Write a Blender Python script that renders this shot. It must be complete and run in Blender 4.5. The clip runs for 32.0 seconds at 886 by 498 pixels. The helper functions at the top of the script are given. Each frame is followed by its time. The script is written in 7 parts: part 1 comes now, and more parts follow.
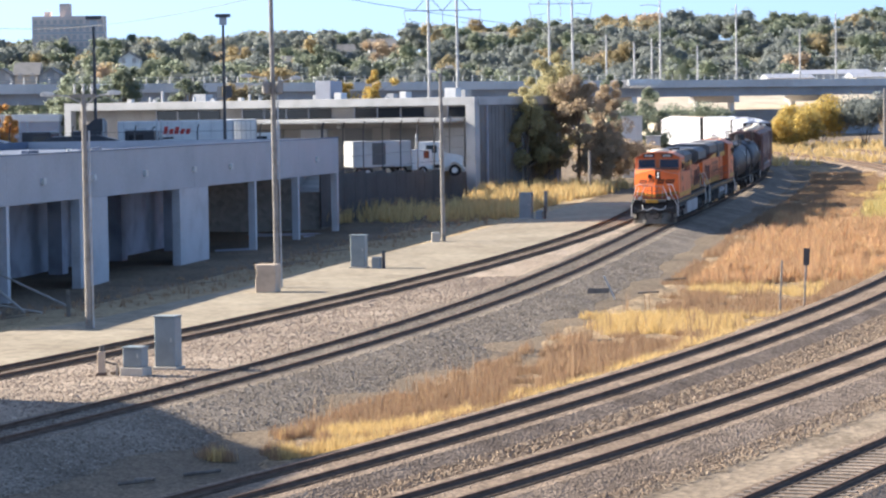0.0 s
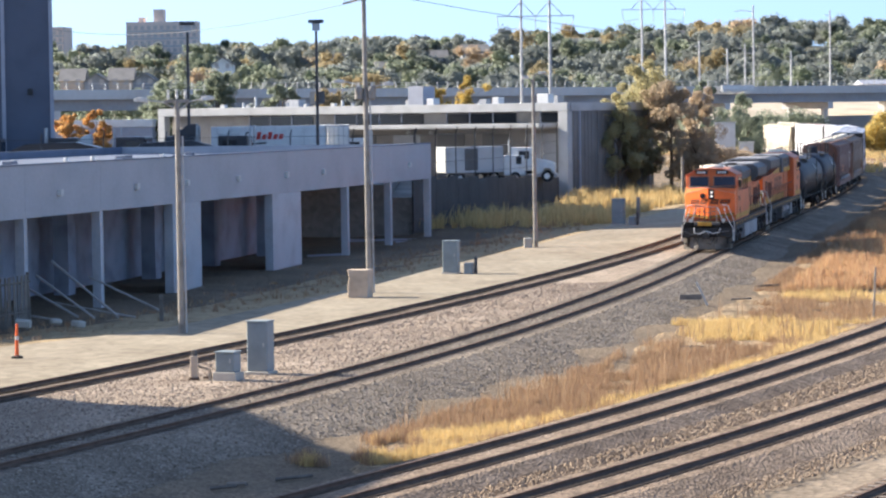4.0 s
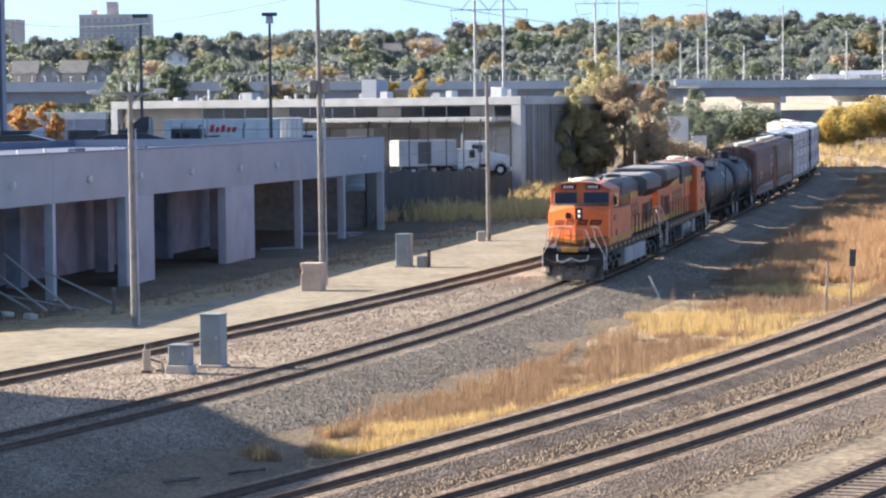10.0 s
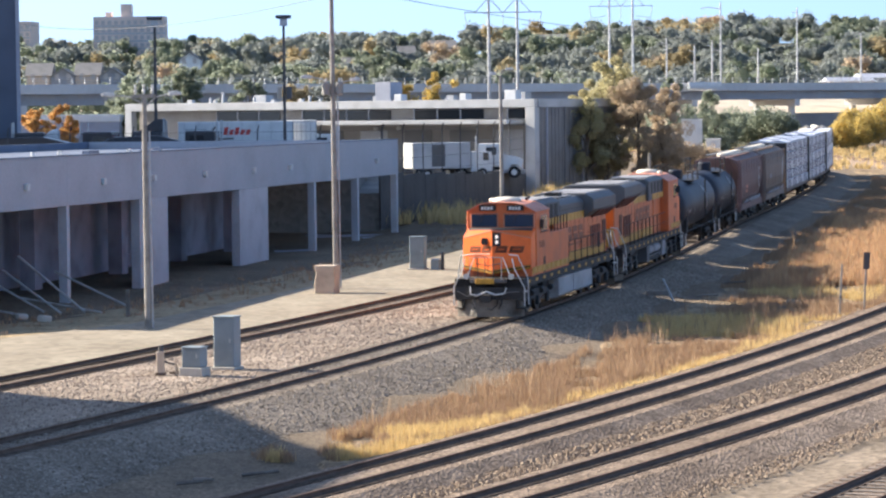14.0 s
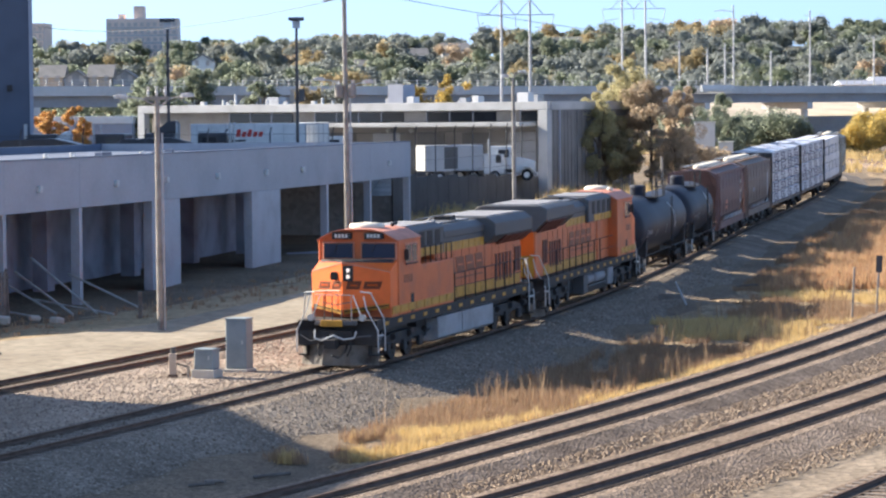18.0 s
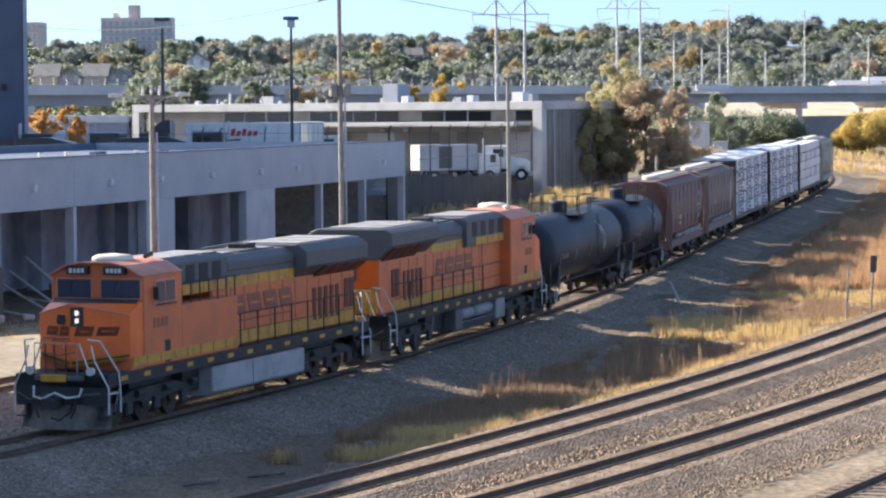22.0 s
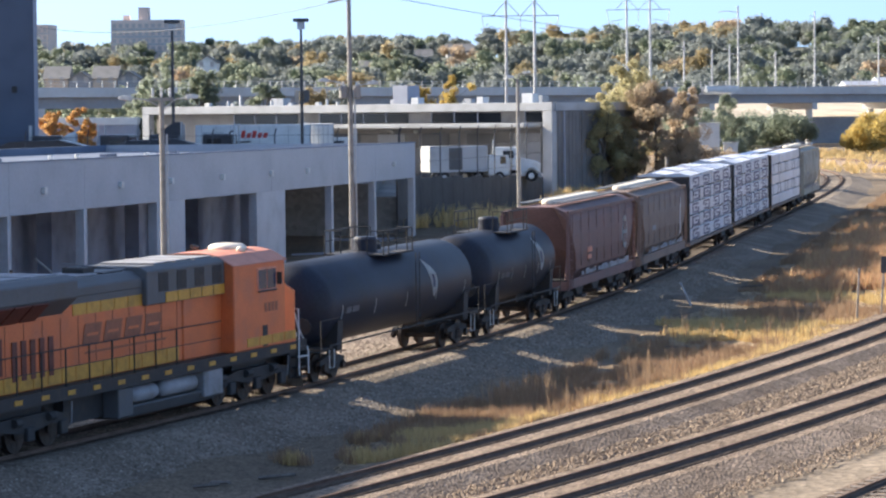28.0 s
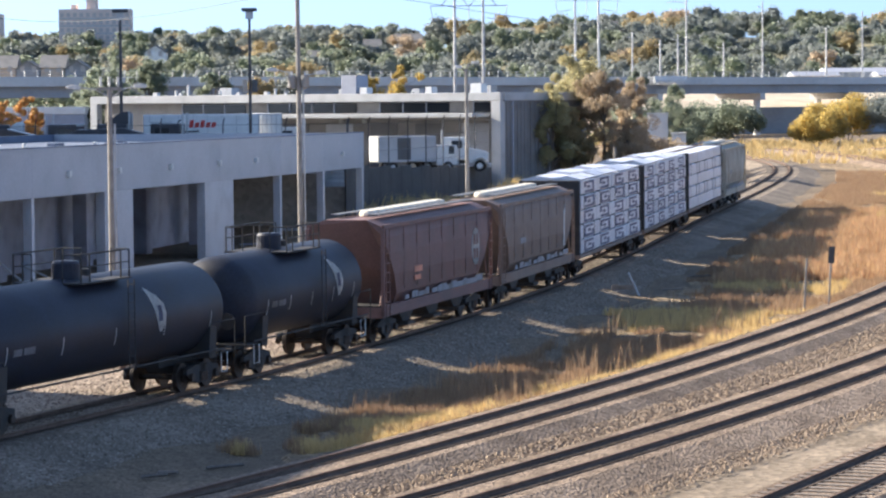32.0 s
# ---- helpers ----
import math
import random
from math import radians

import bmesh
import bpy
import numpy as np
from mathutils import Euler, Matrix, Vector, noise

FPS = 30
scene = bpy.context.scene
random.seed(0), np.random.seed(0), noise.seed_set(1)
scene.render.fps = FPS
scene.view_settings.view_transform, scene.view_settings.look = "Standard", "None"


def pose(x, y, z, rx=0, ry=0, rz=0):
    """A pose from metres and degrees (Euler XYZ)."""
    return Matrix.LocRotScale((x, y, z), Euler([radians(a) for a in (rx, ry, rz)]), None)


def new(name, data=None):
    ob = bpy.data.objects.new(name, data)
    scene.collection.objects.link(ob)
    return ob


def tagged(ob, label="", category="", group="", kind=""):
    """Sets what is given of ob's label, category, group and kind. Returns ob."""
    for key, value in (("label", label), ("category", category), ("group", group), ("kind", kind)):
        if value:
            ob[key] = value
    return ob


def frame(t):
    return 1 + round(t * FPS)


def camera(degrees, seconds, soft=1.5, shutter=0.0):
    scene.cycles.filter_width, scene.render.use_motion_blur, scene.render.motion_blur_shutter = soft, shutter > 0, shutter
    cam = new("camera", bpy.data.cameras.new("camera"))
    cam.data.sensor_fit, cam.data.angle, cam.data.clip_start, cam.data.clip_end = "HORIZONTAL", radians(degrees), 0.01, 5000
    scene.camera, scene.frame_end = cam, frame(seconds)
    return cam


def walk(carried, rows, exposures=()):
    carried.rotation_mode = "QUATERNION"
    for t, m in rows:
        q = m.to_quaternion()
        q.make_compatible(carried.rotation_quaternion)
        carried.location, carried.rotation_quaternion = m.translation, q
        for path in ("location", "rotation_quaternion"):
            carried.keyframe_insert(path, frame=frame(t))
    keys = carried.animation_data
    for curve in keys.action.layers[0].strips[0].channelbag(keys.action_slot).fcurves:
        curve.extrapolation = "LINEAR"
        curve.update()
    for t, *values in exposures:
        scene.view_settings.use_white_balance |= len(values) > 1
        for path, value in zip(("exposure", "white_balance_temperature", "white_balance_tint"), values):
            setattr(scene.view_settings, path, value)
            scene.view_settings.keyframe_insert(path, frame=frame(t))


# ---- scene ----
# The camera stands on a high deck and is turned by hand.
cam = camera(16.83, 32.0, soft=2.3)
EYE = (0.0, 0.0, 10.08)
TURNS = [
    (0, 87.264, 0.886, -1.687), (0.5, 87.381, 1.294, -0.141), (1, 87.448, 0.732, 0.828), (1.5, 87.490, 0.391, 1.189),
    (2, 87.421, 0.653, 0.781), (2.5, 87.365, 0.788, 0.369), (3, 87.376, 0.814, 0.067), (3.5, 87.401, 0.817, 0.110),
    (5.5, 87.390, 0.814, -0.071), (6, 87.392, 0.797, -0.035), (6.5, 87.386, 0.777, -0.083), (7, 87.373, 0.768, -0.166),
    (7.5, 87.380, 0.737, -0.181), (8, 87.354, 0.704, -0.325), (8.5, 87.355, 0.702, -0.312), (9, 87.359, 0.704, -0.268),
    (9.5, 87.345, 0.696, -0.363), (10, 87.262, 0.673, -0.808), (10.5, 87.216, 0.666, -1.153), (11, 87.231, 0.678, -1.056),
    (11.5, 87.232, 0.675, -1.032), (12, 87.208, 0.657, -1.162), (12.5, 87.238, 0.650, -1.017), (13, 87.271, 0.667, -0.800),
    (13.5, 87.297, 0.665, -0.624), (14, 87.314, 0.633, -0.543), (14.5, 87.318, 0.614, -0.525), (16.5, 87.314, 0.538, -0.724),
    (17, 87.317, 0.553, -0.592), (17.5, 87.326, 0.556, -0.518), (18, 87.363, 0.534, -0.302), (18.5, 87.363, 0.515, -0.307),
    (19, 87.352, 0.518, -0.362), (19.5, 87.350, 0.509, -0.358), (20, 87.339, 0.486, -0.398), (20.5, 87.356, 0.474, -0.359),
    (21, 87.357, 0.461, -0.334), (21.5, 87.347, 0.453, -0.374), (22, 87.352, 0.455, -0.404), (22.5, 87.360, 0.461, -0.303),
    (23, 87.394, 0.497, -0.218), (23.5, 87.401, 0.533, -0.133), (24, 87.370, 0.520, -0.306), (24.5, 87.344, 0.506, -0.454),
    (25, 87.355, 0.527, -0.446), (25.5, 87.360, 0.550, -0.404), (27.5, 87.381, 0.594, -0.207), (28, 87.383, 0.582, -0.213),
    (28.5, 87.383, 0.572, -0.245), (29, 87.365, 0.559, -0.360), (29.5, 87.320, 0.529, -0.600), (30, 87.315, 0.506, -0.630),
    (30.5, 87.291, 0.511, -0.748), (31, 87.258, 0.510, -0.934), (31.5, 87.220, 0.493, -1.029), (32, 87.181, 0.492, -1.197),
]
walk(cam, [(t, pose(*EYE, rx, ry, rz)) for t, rx, ry, rz in TURNS])

# ---- light ----
SUN_AZ, SUN_EL = radians(294), radians(27.5)     # clockwise from +y
world = bpy.data.worlds.new("sky")
scene.world = world
world.use_nodes = True
wn = world.node_tree.nodes
sky = wn.new("ShaderNodeTexSky")
sky.sky_type, sky.sun_disc, sky.sun_elevation, sky.sun_rotation = "NISHITA", False, SUN_EL, SUN_AZ
sky.air_density, sky.dust_density, sky.ozone_density = 1.0, 2.0, 2.4
wn["Background"].inputs[1].default_value = 0.112
sky_co, sky_map = wn.new("ShaderNodeTexCoord"), wn.new("ShaderNodeMapping")     # a clear, haze-free horizon
sky_map.inputs["Location"].default_value = (0, 0, 0.22)
world.node_tree.links.new(sky_co.outputs["Generated"], sky_map.inputs["Vector"])
world.node_tree.links.new(sky_map.outputs["Vector"], sky.inputs["Vector"])
world.node_tree.links.new(sky.outputs[0], wn["Background"].inputs[0])
sun = new("sun", bpy.data.lights.new("sun", "SUN"))
sun.data.energy, sun.data.angle, sun.data.color = 5.0, radians(0.5), (1.0, 0.875, 0.70)
sun_way = Vector((math.sin(SUN_AZ) * math.cos(SUN_EL), math.cos(SUN_AZ) * math.cos(SUN_EL), math.sin(SUN_EL)))
sun.rotation_mode = "QUATERNION"
sun.rotation_quaternion = sun_way.to_track_quat("Z", "Y")
scene.view_settings.exposure = 1.53
scene.view_settings.use_white_balance = True
scene.view_settings.white_balance_temperature = 6250

# ---- materials ----
def mat(name, col, rough=0.8, metal=0.0, vary=0.25, scale=3.0, fine=30.0, bump=0.2, other=None, spec=0.5, per=0.0):
    """A surface with broad stains, fine grain and relief. other: the colour of the stains; per: difference from piece to piece."""
    m = bpy.data.materials.new(name)
    m.use_nodes = True
    nt = m.node_tree
    n, l = nt.nodes, nt.links
    bsdf = n["Principled BSDF"]
    co = n.new("ShaderNodeTexCoord")
    big, small = n.new("ShaderNodeTexNoise"), n.new("ShaderNodeTexNoise")
    big.inputs["Scale"].default_value, big.inputs["Detail"].default_value = scale, 5
    small.inputs["Scale"].default_value, small.inputs["Detail"].default_value = fine, 4
    for k in (big, small):
        l.new(co.outputs["Object"], k.inputs["Vector"])
    ramp = n.new("ShaderNodeValToRGB")
    o = other or tuple(c * (1 - vary) for c in col)
    b = tuple(min(1, c * (1 + vary * 0.5)) for c in col)
    ramp.color_ramp.elements[0].position, ramp.color_ramp.elements[1].position = 0.32, 0.7
    ramp.color_ramp.elements[0].color, ramp.color_ramp.elements[1].color = (*o, 1), (*b, 1)
    mid = ramp.color_ramp.elements.new(0.5)
    mid.color = (*col, 1)
    l.new(big.outputs["Fac"], ramp.inputs["Fac"])
    mix = n.new("ShaderNodeMix")
    mix.data_type, mix.blend_type = "RGBA", "OVERLAY"
    mix.inputs["Factor"].default_value = 0.5 * min(1, vary * 2)
    l.new(ramp.outputs["Color"], mix.inputs["A"])
    l.new(small.outputs["Fac"], mix.inputs["B"])
    out = mix.outputs["Result"]
    if per:
        info, hsv, mr = n.new("ShaderNodeObjectInfo"), n.new("ShaderNodeHueSaturation"), n.new("ShaderNodeMapRange")
        mr.inputs["To Min"].default_value, mr.inputs["To Max"].default_value = 1 - per, 1 + per
        l.new(info.outputs["Random"], mr.inputs["Value"])
        l.new(mr.outputs["Result"], hsv.inputs["Value"])
        l.new(out, hsv.inputs["Color"])
        out = hsv.outputs["Color"]
    l.new(out, bsdf.inputs["Base Color"])
    bsdf.inputs["Roughness"].default_value, bsdf.inputs["Metallic"].default_value = rough, metal
    bsdf.inputs["Specular IOR Level"].default_value = spec
    if bump:
        bp = n.new("ShaderNodeBump")
        bp.inputs["Strength"].default_value, bp.inputs["Distance"].default_value = bump, 0.02
        l.new(small.outputs["Fac"], bp.inputs["Height"])
        l.new(bp.outputs["Normal"], bsdf.inputs["Normal"])
    return m



# ---- helpers of this scene ----
def part(name, bm, material, parent=None, label="", m=None, smooth=False):
    me = bpy.data.meshes.new(name)
    bm.to_mesh(me)
    bm.free()
    if smooth:
        for f in me.polygons:
            f.use_smooth = True
    me.materials.append(material)
    ob = new(name, me)
    if parent:
        ob.parent = parent
    if m is not None:
        ob.matrix_basis = m
    if label:
        tagged(ob, label)
    return ob


def thing(name, label, category, m=None, group="", kind=""):
    ob = new(name)
    ob.empty_display_size = 0.3
    if m is not None:
        ob.matrix_basis = m
    return tagged(ob, label, category, group, kind)


def box(bm, x0, y0, z0, x1, y1, z1):
    v = [bm.verts.new(p) for p in ((x0, y0, z0), (x1, y0, z0), (x1, y1, z0), (x0, y1, z0), (x0, y0, z1), (x1, y0, z1), (x1, y1, z1), (x0, y1, z1))]
    for q in ((0, 3, 2, 1), (4, 5, 6, 7), (0, 1, 5, 4), (1, 2, 6, 5), (2, 3, 7, 6), (3, 0, 4, 7)):
        bm.faces.new([v[i] for i in q])
    return bm


def boxes(*bs):
    bm = bmesh.new()
    for b in bs:
        box(bm, *b)
    return bm


GRADE = 0.00973
def gz(y):
    """Height of the ground, which climbs away from the camera and levels out."""
    if y < 300:
        return GRADE * y
    u = min(1.0, (y - 300) / 300)
    return GRADE * 300 + GRADE * 300 * (u - u * u / 2)


# ---- the curved main track ----
KNOT_S = (-80, -20, 20, 60, 100, 140, 170, 215, 360)
KNOT_K = (-0.00261, -0.00261, -0.00269, -0.0011, 0.00054, -0.0004, -0.00055, -0.0041, -0.0041)
S = np.arange(-100.0, 361.0)
_th = np.cumsum(np.interp(S, KNOT_S, KNOT_K))
TH = _th - _th[100] + 0.34788
_x, _y = np.cumsum(np.sin(TH)), np.cumsum(np.cos(TH))
TX, TY = _x - _x[100] - 4.688, _y - _y[100] + 100.0
RAIL = 0.17


def main_at(s):
    x, y = float(np.interp(s, S, TX)), float(np.interp(s, S, TY))
    return x, y, float(np.interp(s, S, TH))


def ribbon(bm, pts, l0, l1, h0, h1=None):
    """A strip along the line pts (x, y, heading), between two offsets to its right side, at heights over the ground."""
    h1 = h0 if h1 is None else h1
    prev = None
    for x, y, th in pts:
        c, s = math.cos(th), math.sin(th)
        a = bm.verts.new((x + l0 * c, y - l0 * s, gz(y) + h0))
        b = bm.verts.new((x + l1 * c, y - l1 * s, gz(y) + h1))
        if prev:
            bm.faces.new((prev[0], prev[1], b, a))
        prev = (a, b)
    return bm

# ---- shapes ----
def prism(bm, pts, axis, a, b):
    """The outline pts, drawn in the two other axes in order, stretched along an axis from a to b."""
    def at(p, v):
        return {"x": (v, p[0], p[1]), "y": (p[0], v, p[1]), "z": (p[0], p[1], v)}[axis]
    lo, hi = [bm.verts.new(at(p, a)) for p in pts], [bm.verts.new(at(p, b)) for p in pts]
    n = len(pts)
    fs = [bm.faces.new(lo), bm.faces.new(hi[::-1])]
    for i in range(n):
        fs.append(bm.faces.new((lo[i], hi[i], hi[(i + 1) % n], lo[(i + 1) % n])))
    bmesh.ops.recalc_face_normals(bm, faces=fs)
    return bm


def cyl(bm, p0, p1, r, n=10, r1=None):
    p0, p1 = Vector(p0), Vector(p1)
    r1 = r if r1 is None else r1
    d = (p1 - p0).normalized()
    u = d.orthogonal().normalized()
    w = d.cross(u)
    rings = []
    for p, q in ((p0, r), (p1, r1)):
        rings.append([bm.verts.new(p + (u * math.cos(k * 2 * math.pi / n) + w * math.sin(k * 2 * math.pi / n)) * q) for k in range(n)])
    for k in range(n):
        bm.faces.new((rings[0][k], rings[0][(k + 1) % n], rings[1][(k + 1) % n], rings[1][k]))
    bm.faces.new(rings[0][::-1])
    bm.faces.new(rings[1])
    return bm


def tube(pts, r, n=6, bm=None):
    """One bent pipe through the points."""
    bm = bm or bmesh.new()
    pts = [Vector(p) for p in pts]
    u, prev = None, None
    for i, p in enumerate(pts):
        d = (pts[min(i + 1, len(pts) - 1)] - pts[max(i - 1, 0)]).normalized()
        u = d.orthogonal().normalized() if u is None else (u - d * u.dot(d)).normalized()
        w = d.cross(u)
        ring = [bm.verts.new(p + (u * math.cos(k * 2 * math.pi / n) + w * math.sin(k * 2 * math.pi / n)) * r) for k in range(n)]
        if prev:
            for k in range(n):
                bm.faces.new((prev[k], prev[(k + 1) % n], ring[(k + 1) % n], ring[k]))
        else:
            bm.faces.new(ring[::-1])
        prev = ring
    bm.faces.new(prev)
    return bm


def lathe(bm, prof, axis_pt, n=24, axis="y"):
    """Spin the outline prof of (radius, place along the axis)."""
    rings = []
    for r, v in prof:
        ring = []
        for k in range(n):
            c, s = math.cos(2 * math.pi * k / n) * r, math.sin(2 * math.pi * k / n) * r
            p = (axis_pt[0] + c, v, axis_pt[1] + s) if axis == "y" else (axis_pt[0] + c, axis_pt[1] + s, v)
            ring.append(bm.verts.new(p))
        rings.append(ring)
    for a, b in zip(rings, rings[1:]):
        for k in range(n):
            bm.faces.new((a[k], a[(k + 1) % n], b[(k + 1) % n], b[k]))
    bm.faces.new(rings[0][::-1])
    bm.faces.new(rings[-1])
    bmesh.ops.recalc_face_normals(bm, faces=bm.faces)
    return bm


def bevelled(bm, width=0.03, seg=1):
    bmesh.ops.remove_doubles(bm, verts=bm.verts, dist=1e-5)
    bmesh.ops.bevel(bm, geom=list(bm.edges), offset=width, segments=seg, affect="EDGES", profile=0.7)
    return bm


def bx(x0, y0, z0, x1, y1, z1, bevel=0.0):
    bm = box(bmesh.new(), min(x0, x1), min(y0, y1), min(z0, z1), max(x0, x1), max(y0, y1), max(z0, z1))
    return bevelled(bm, bevel) if bevel else bm



# ---- more shapes, needed from here on ----
def mesh_part(name, verts, faces, material, parent=None, label="", m=None):
    me = bpy.data.meshes.new(name)
    me.from_pydata(verts, [], faces)
    me.materials.append(material)
    me.update()
    ob = new(name, me)
    if parent:
        ob.parent = parent
    if m is not None:
        ob.matrix_basis = m
    if label:
        tagged(ob, label)
    return ob


def island_mat(name, cols, rough=0.85, trans=0.0):
    """Pieces in one mesh, each taking its colour from a range."""
    m = bpy.data.materials.new(name)
    m.use_nodes = True
    n, l = m.node_tree.nodes, m.node_tree.links
    geo_, ramp = n.new("ShaderNodeNewGeometry"), n.new("ShaderNodeValToRGB")
    els = ramp.color_ramp.elements
    for k, c in enumerate(cols):
        p = k / (len(cols) - 1)
        if k == 0:
            els[0].color = (*c, 1)
        elif k == len(cols) - 1:
            els[len(els) - 1].color = (*c, 1)
        else:
            els.new(p).color = (*c, 1)
    l.new(geo_.outputs["Random Per Island"], ramp.inputs["Fac"])
    b = n["Principled BSDF"]
    l.new(ramp.outputs["Color"], b.inputs["Base Color"])
    b.inputs["Roughness"].default_value = rough
    b.inputs["Specular IOR Level"].default_value = 0.1
    if trans:       # thin leaves let some light through
        tl, mx = n.new("ShaderNodeBsdfTranslucent"), n.new("ShaderNodeMixShader")
        l.new(ramp.outputs["Color"], tl.inputs["Color"])
        mx.inputs["Fac"].default_value = trans
        l.new(b.outputs["BSDF"], mx.inputs[1])
        l.new(tl.outputs["BSDF"], mx.inputs[2])
        l.new(mx.outputs["Shader"], n["Material Output"].inputs["Surface"])
    return m


def ground_mat(name, cols, big, fine, bump=0.6, grain=0.75):
    """Loose ground: broad patches of several earths under fine stones."""
    m = bpy.data.materials.new(name)
    m.use_nodes = True
    n, l = m.node_tree.nodes, m.node_tree.links
    b = n["Principled BSDF"]
    co = n.new("ShaderNodeTexCoord")
    a, c, v = n.new("ShaderNodeTexNoise"), n.new("ShaderNodeTexNoise"), n.new("ShaderNodeTexVoronoi")
    a.inputs["Scale"].default_value, a.inputs["Detail"].default_value, a.inputs["Roughness"].default_value = big, 8, 0.65
    c.inputs["Scale"].default_value, c.inputs["Detail"].default_value = fine * 0.25, 6
    v.inputs["Scale"].default_value = fine
    for q in (a, c, v):
        l.new(co.outputs["Object"], q.inputs["Vector"])
    ramp = n.new("ShaderNodeValToRGB")
    els = ramp.color_ramp.elements
    els[0].position, els[1].position = 0.35, 0.66
    els[0].color, els[1].color = (*cols[0], 1), (*cols[-1], 1)
    for k, col in enumerate(cols[1:-1]):
        els.new(0.35 + 0.31 * (k + 1) / (len(cols) - 1)).color = (*col, 1)
    l.new(a.outputs["Fac"], ramp.inputs["Fac"])
    mix, mix2 = n.new("ShaderNodeMix"), n.new("ShaderNodeMix")
    for q, fac in ((mix, grain), (mix2, grain * 0.73)):
        q.data_type, q.blend_type = "RGBA", "OVERLAY"
        q.inputs["Factor"].default_value = fac
    bw = n.new("ShaderNodeRGBToBW")
    l.new(v.outputs["Color"], bw.inputs["Color"])
    l.new(ramp.outputs["Color"], mix.inputs["A"])
    l.new(bw.outputs["Val"], mix.inputs["B"])
    l.new(mix.outputs["Result"], mix2.inputs["A"])
    l.new(c.outputs["Fac"], mix2.inputs["B"])
    l.new(mix2.outputs["Result"], b.inputs["Base Color"])
    b.inputs["Roughness"].default_value, b.inputs["Specular IOR Level"].default_value = 0.95, 0.15
    bp = n.new("ShaderNodeBump")
    bp.inputs["Strength"].default_value, bp.inputs["Distance"].default_value = bump, 0.05
    l.new(v.outputs["Distance"], bp.inputs["Height"])
    l.new(bp.outputs["Normal"], b.inputs["Normal"])
    return m


M_EARTH = ground_mat("yard_earth", [(0.125, 0.098, 0.072), (0.175, 0.137, 0.098), (0.225, 0.172, 0.12)], 0.12, 13.0, 0.5, 0.5)
M_GREYSTONE = ground_mat("grey_ballast", [(0.158, 0.128, 0.1), (0.21, 0.174, 0.138), (0.27, 0.226, 0.181)], 0.35, 12.0, 0.6, 0.5)
M_PINKSTONE = ground_mat("pink_ballast", [(0.24, 0.19, 0.145), (0.31, 0.25, 0.195), (0.38, 0.31, 0.245)], 0.3, 12.0, 0.6, 0.5)
M_BROWNSTONE = ground_mat("brown_ballast", [(0.155, 0.115, 0.085), (0.215, 0.163, 0.122), (0.275, 0.213, 0.162)], 0.3, 11.0, 0.8, 0.6)
M_PAVE = ground_mat("worn_pavement", [(0.235, 0.2, 0.15), (0.28, 0.242, 0.185), (0.32, 0.28, 0.215)], 0.18, 3.0, 0.2, 0.22)
M_SANDY = ground_mat("sandy_verge", [(0.27, 0.205, 0.12), (0.33, 0.25, 0.15), (0.38, 0.295, 0.18)], 0.2, 4.0, 0.4, 0.4)
M_ASPHALT = ground_mat("lot_asphalt", [(0.15, 0.145, 0.14), (0.20, 0.195, 0.185), (0.25, 0.24, 0.225)], 0.1, 3.0, 0.3, 0.2)
M_RAIL = mat("rusty_rail", (0.15, 0.10, 0.075), 0.85, vary=0.3, scale=2, fine=30, spec=0.2)
# dark rust-brown that carries the rails' shade and shadow
M_RAILSHADE = ground_mat("rust_stain", [(0.078, 0.056, 0.042), (0.1, 0.073, 0.055), (0.13, 0.097, 0.073)], 0.8, 8.0, 0.6, 0.5)
M_TIE = mat("tie_wood", (0.20, 0.165, 0.135), 0.9, vary=0.35, scale=3, fine=30, per=0.3)
M_WALL = mat("grey_precast_concrete", (0.42, 0.43, 0.46), 0.85, vary=0.12, scale=0.35, fine=5, other=(0.38, 0.39, 0.415), bump=0.08)
M_PIER = mat("light_precast_concrete", (0.49, 0.50, 0.53), 0.85, vary=0.15, scale=0.6, fine=6, bump=0.08)
M_DIM = mat("bare_interior_block", (0.36, 0.38, 0.45), 0.9, vary=0.25, scale=0.8)
M_ROOF = mat("roof_membrane", (0.13, 0.16, 0.225), 0.7, vary=0.2, scale=0.4)
M_CURB = mat("dark_roof_curb", (0.12, 0.145, 0.20), 0.7, vary=0.25, scale=1.0)
M_NAVY = mat("navy_cladding", (0.085, 0.105, 0.15), 0.6, vary=0.15, scale=0.4, bump=0.05)
M_RIB = mat("pale_rib", (0.34, 0.36, 0.42), 0.6, vary=0.1, scale=1)
M_FASCIA = mat("white_fascia", (0.44, 0.45, 0.46), 0.6, vary=0.15, scale=0.5, other=(0.36, 0.365, 0.37))
M_SIDING = mat("dark_ribbed_siding", (0.19, 0.185, 0.185), 0.7, vary=0.25, scale=0.4)
M_DOCK = mat("dim_dock_wall", (0.32, 0.30, 0.28), 0.85, vary=0.25, scale=0.4)
M_DARKGLASS = mat("dark_window", (0.02, 0.024, 0.03), 0.12, vary=0.1, bump=0)
M_POLE = mat("weathered_pole_wood", (0.29, 0.268, 0.245), 0.9, vary=0.3, scale=2.0, fine=18)
M_DARKPOLE = mat("dark_steel_pole", (0.07, 0.07, 0.075), 0.6, vary=0.2)
M_GALV = mat("galvanised_steel", (0.45, 0.46, 0.47), 0.5, metal=0.3, vary=0.2)
M_CABINET = mat("grey_cabinet_paint", (0.235, 0.28, 0.305), 0.55, vary=0.15, scale=1.5, bump=0.04)
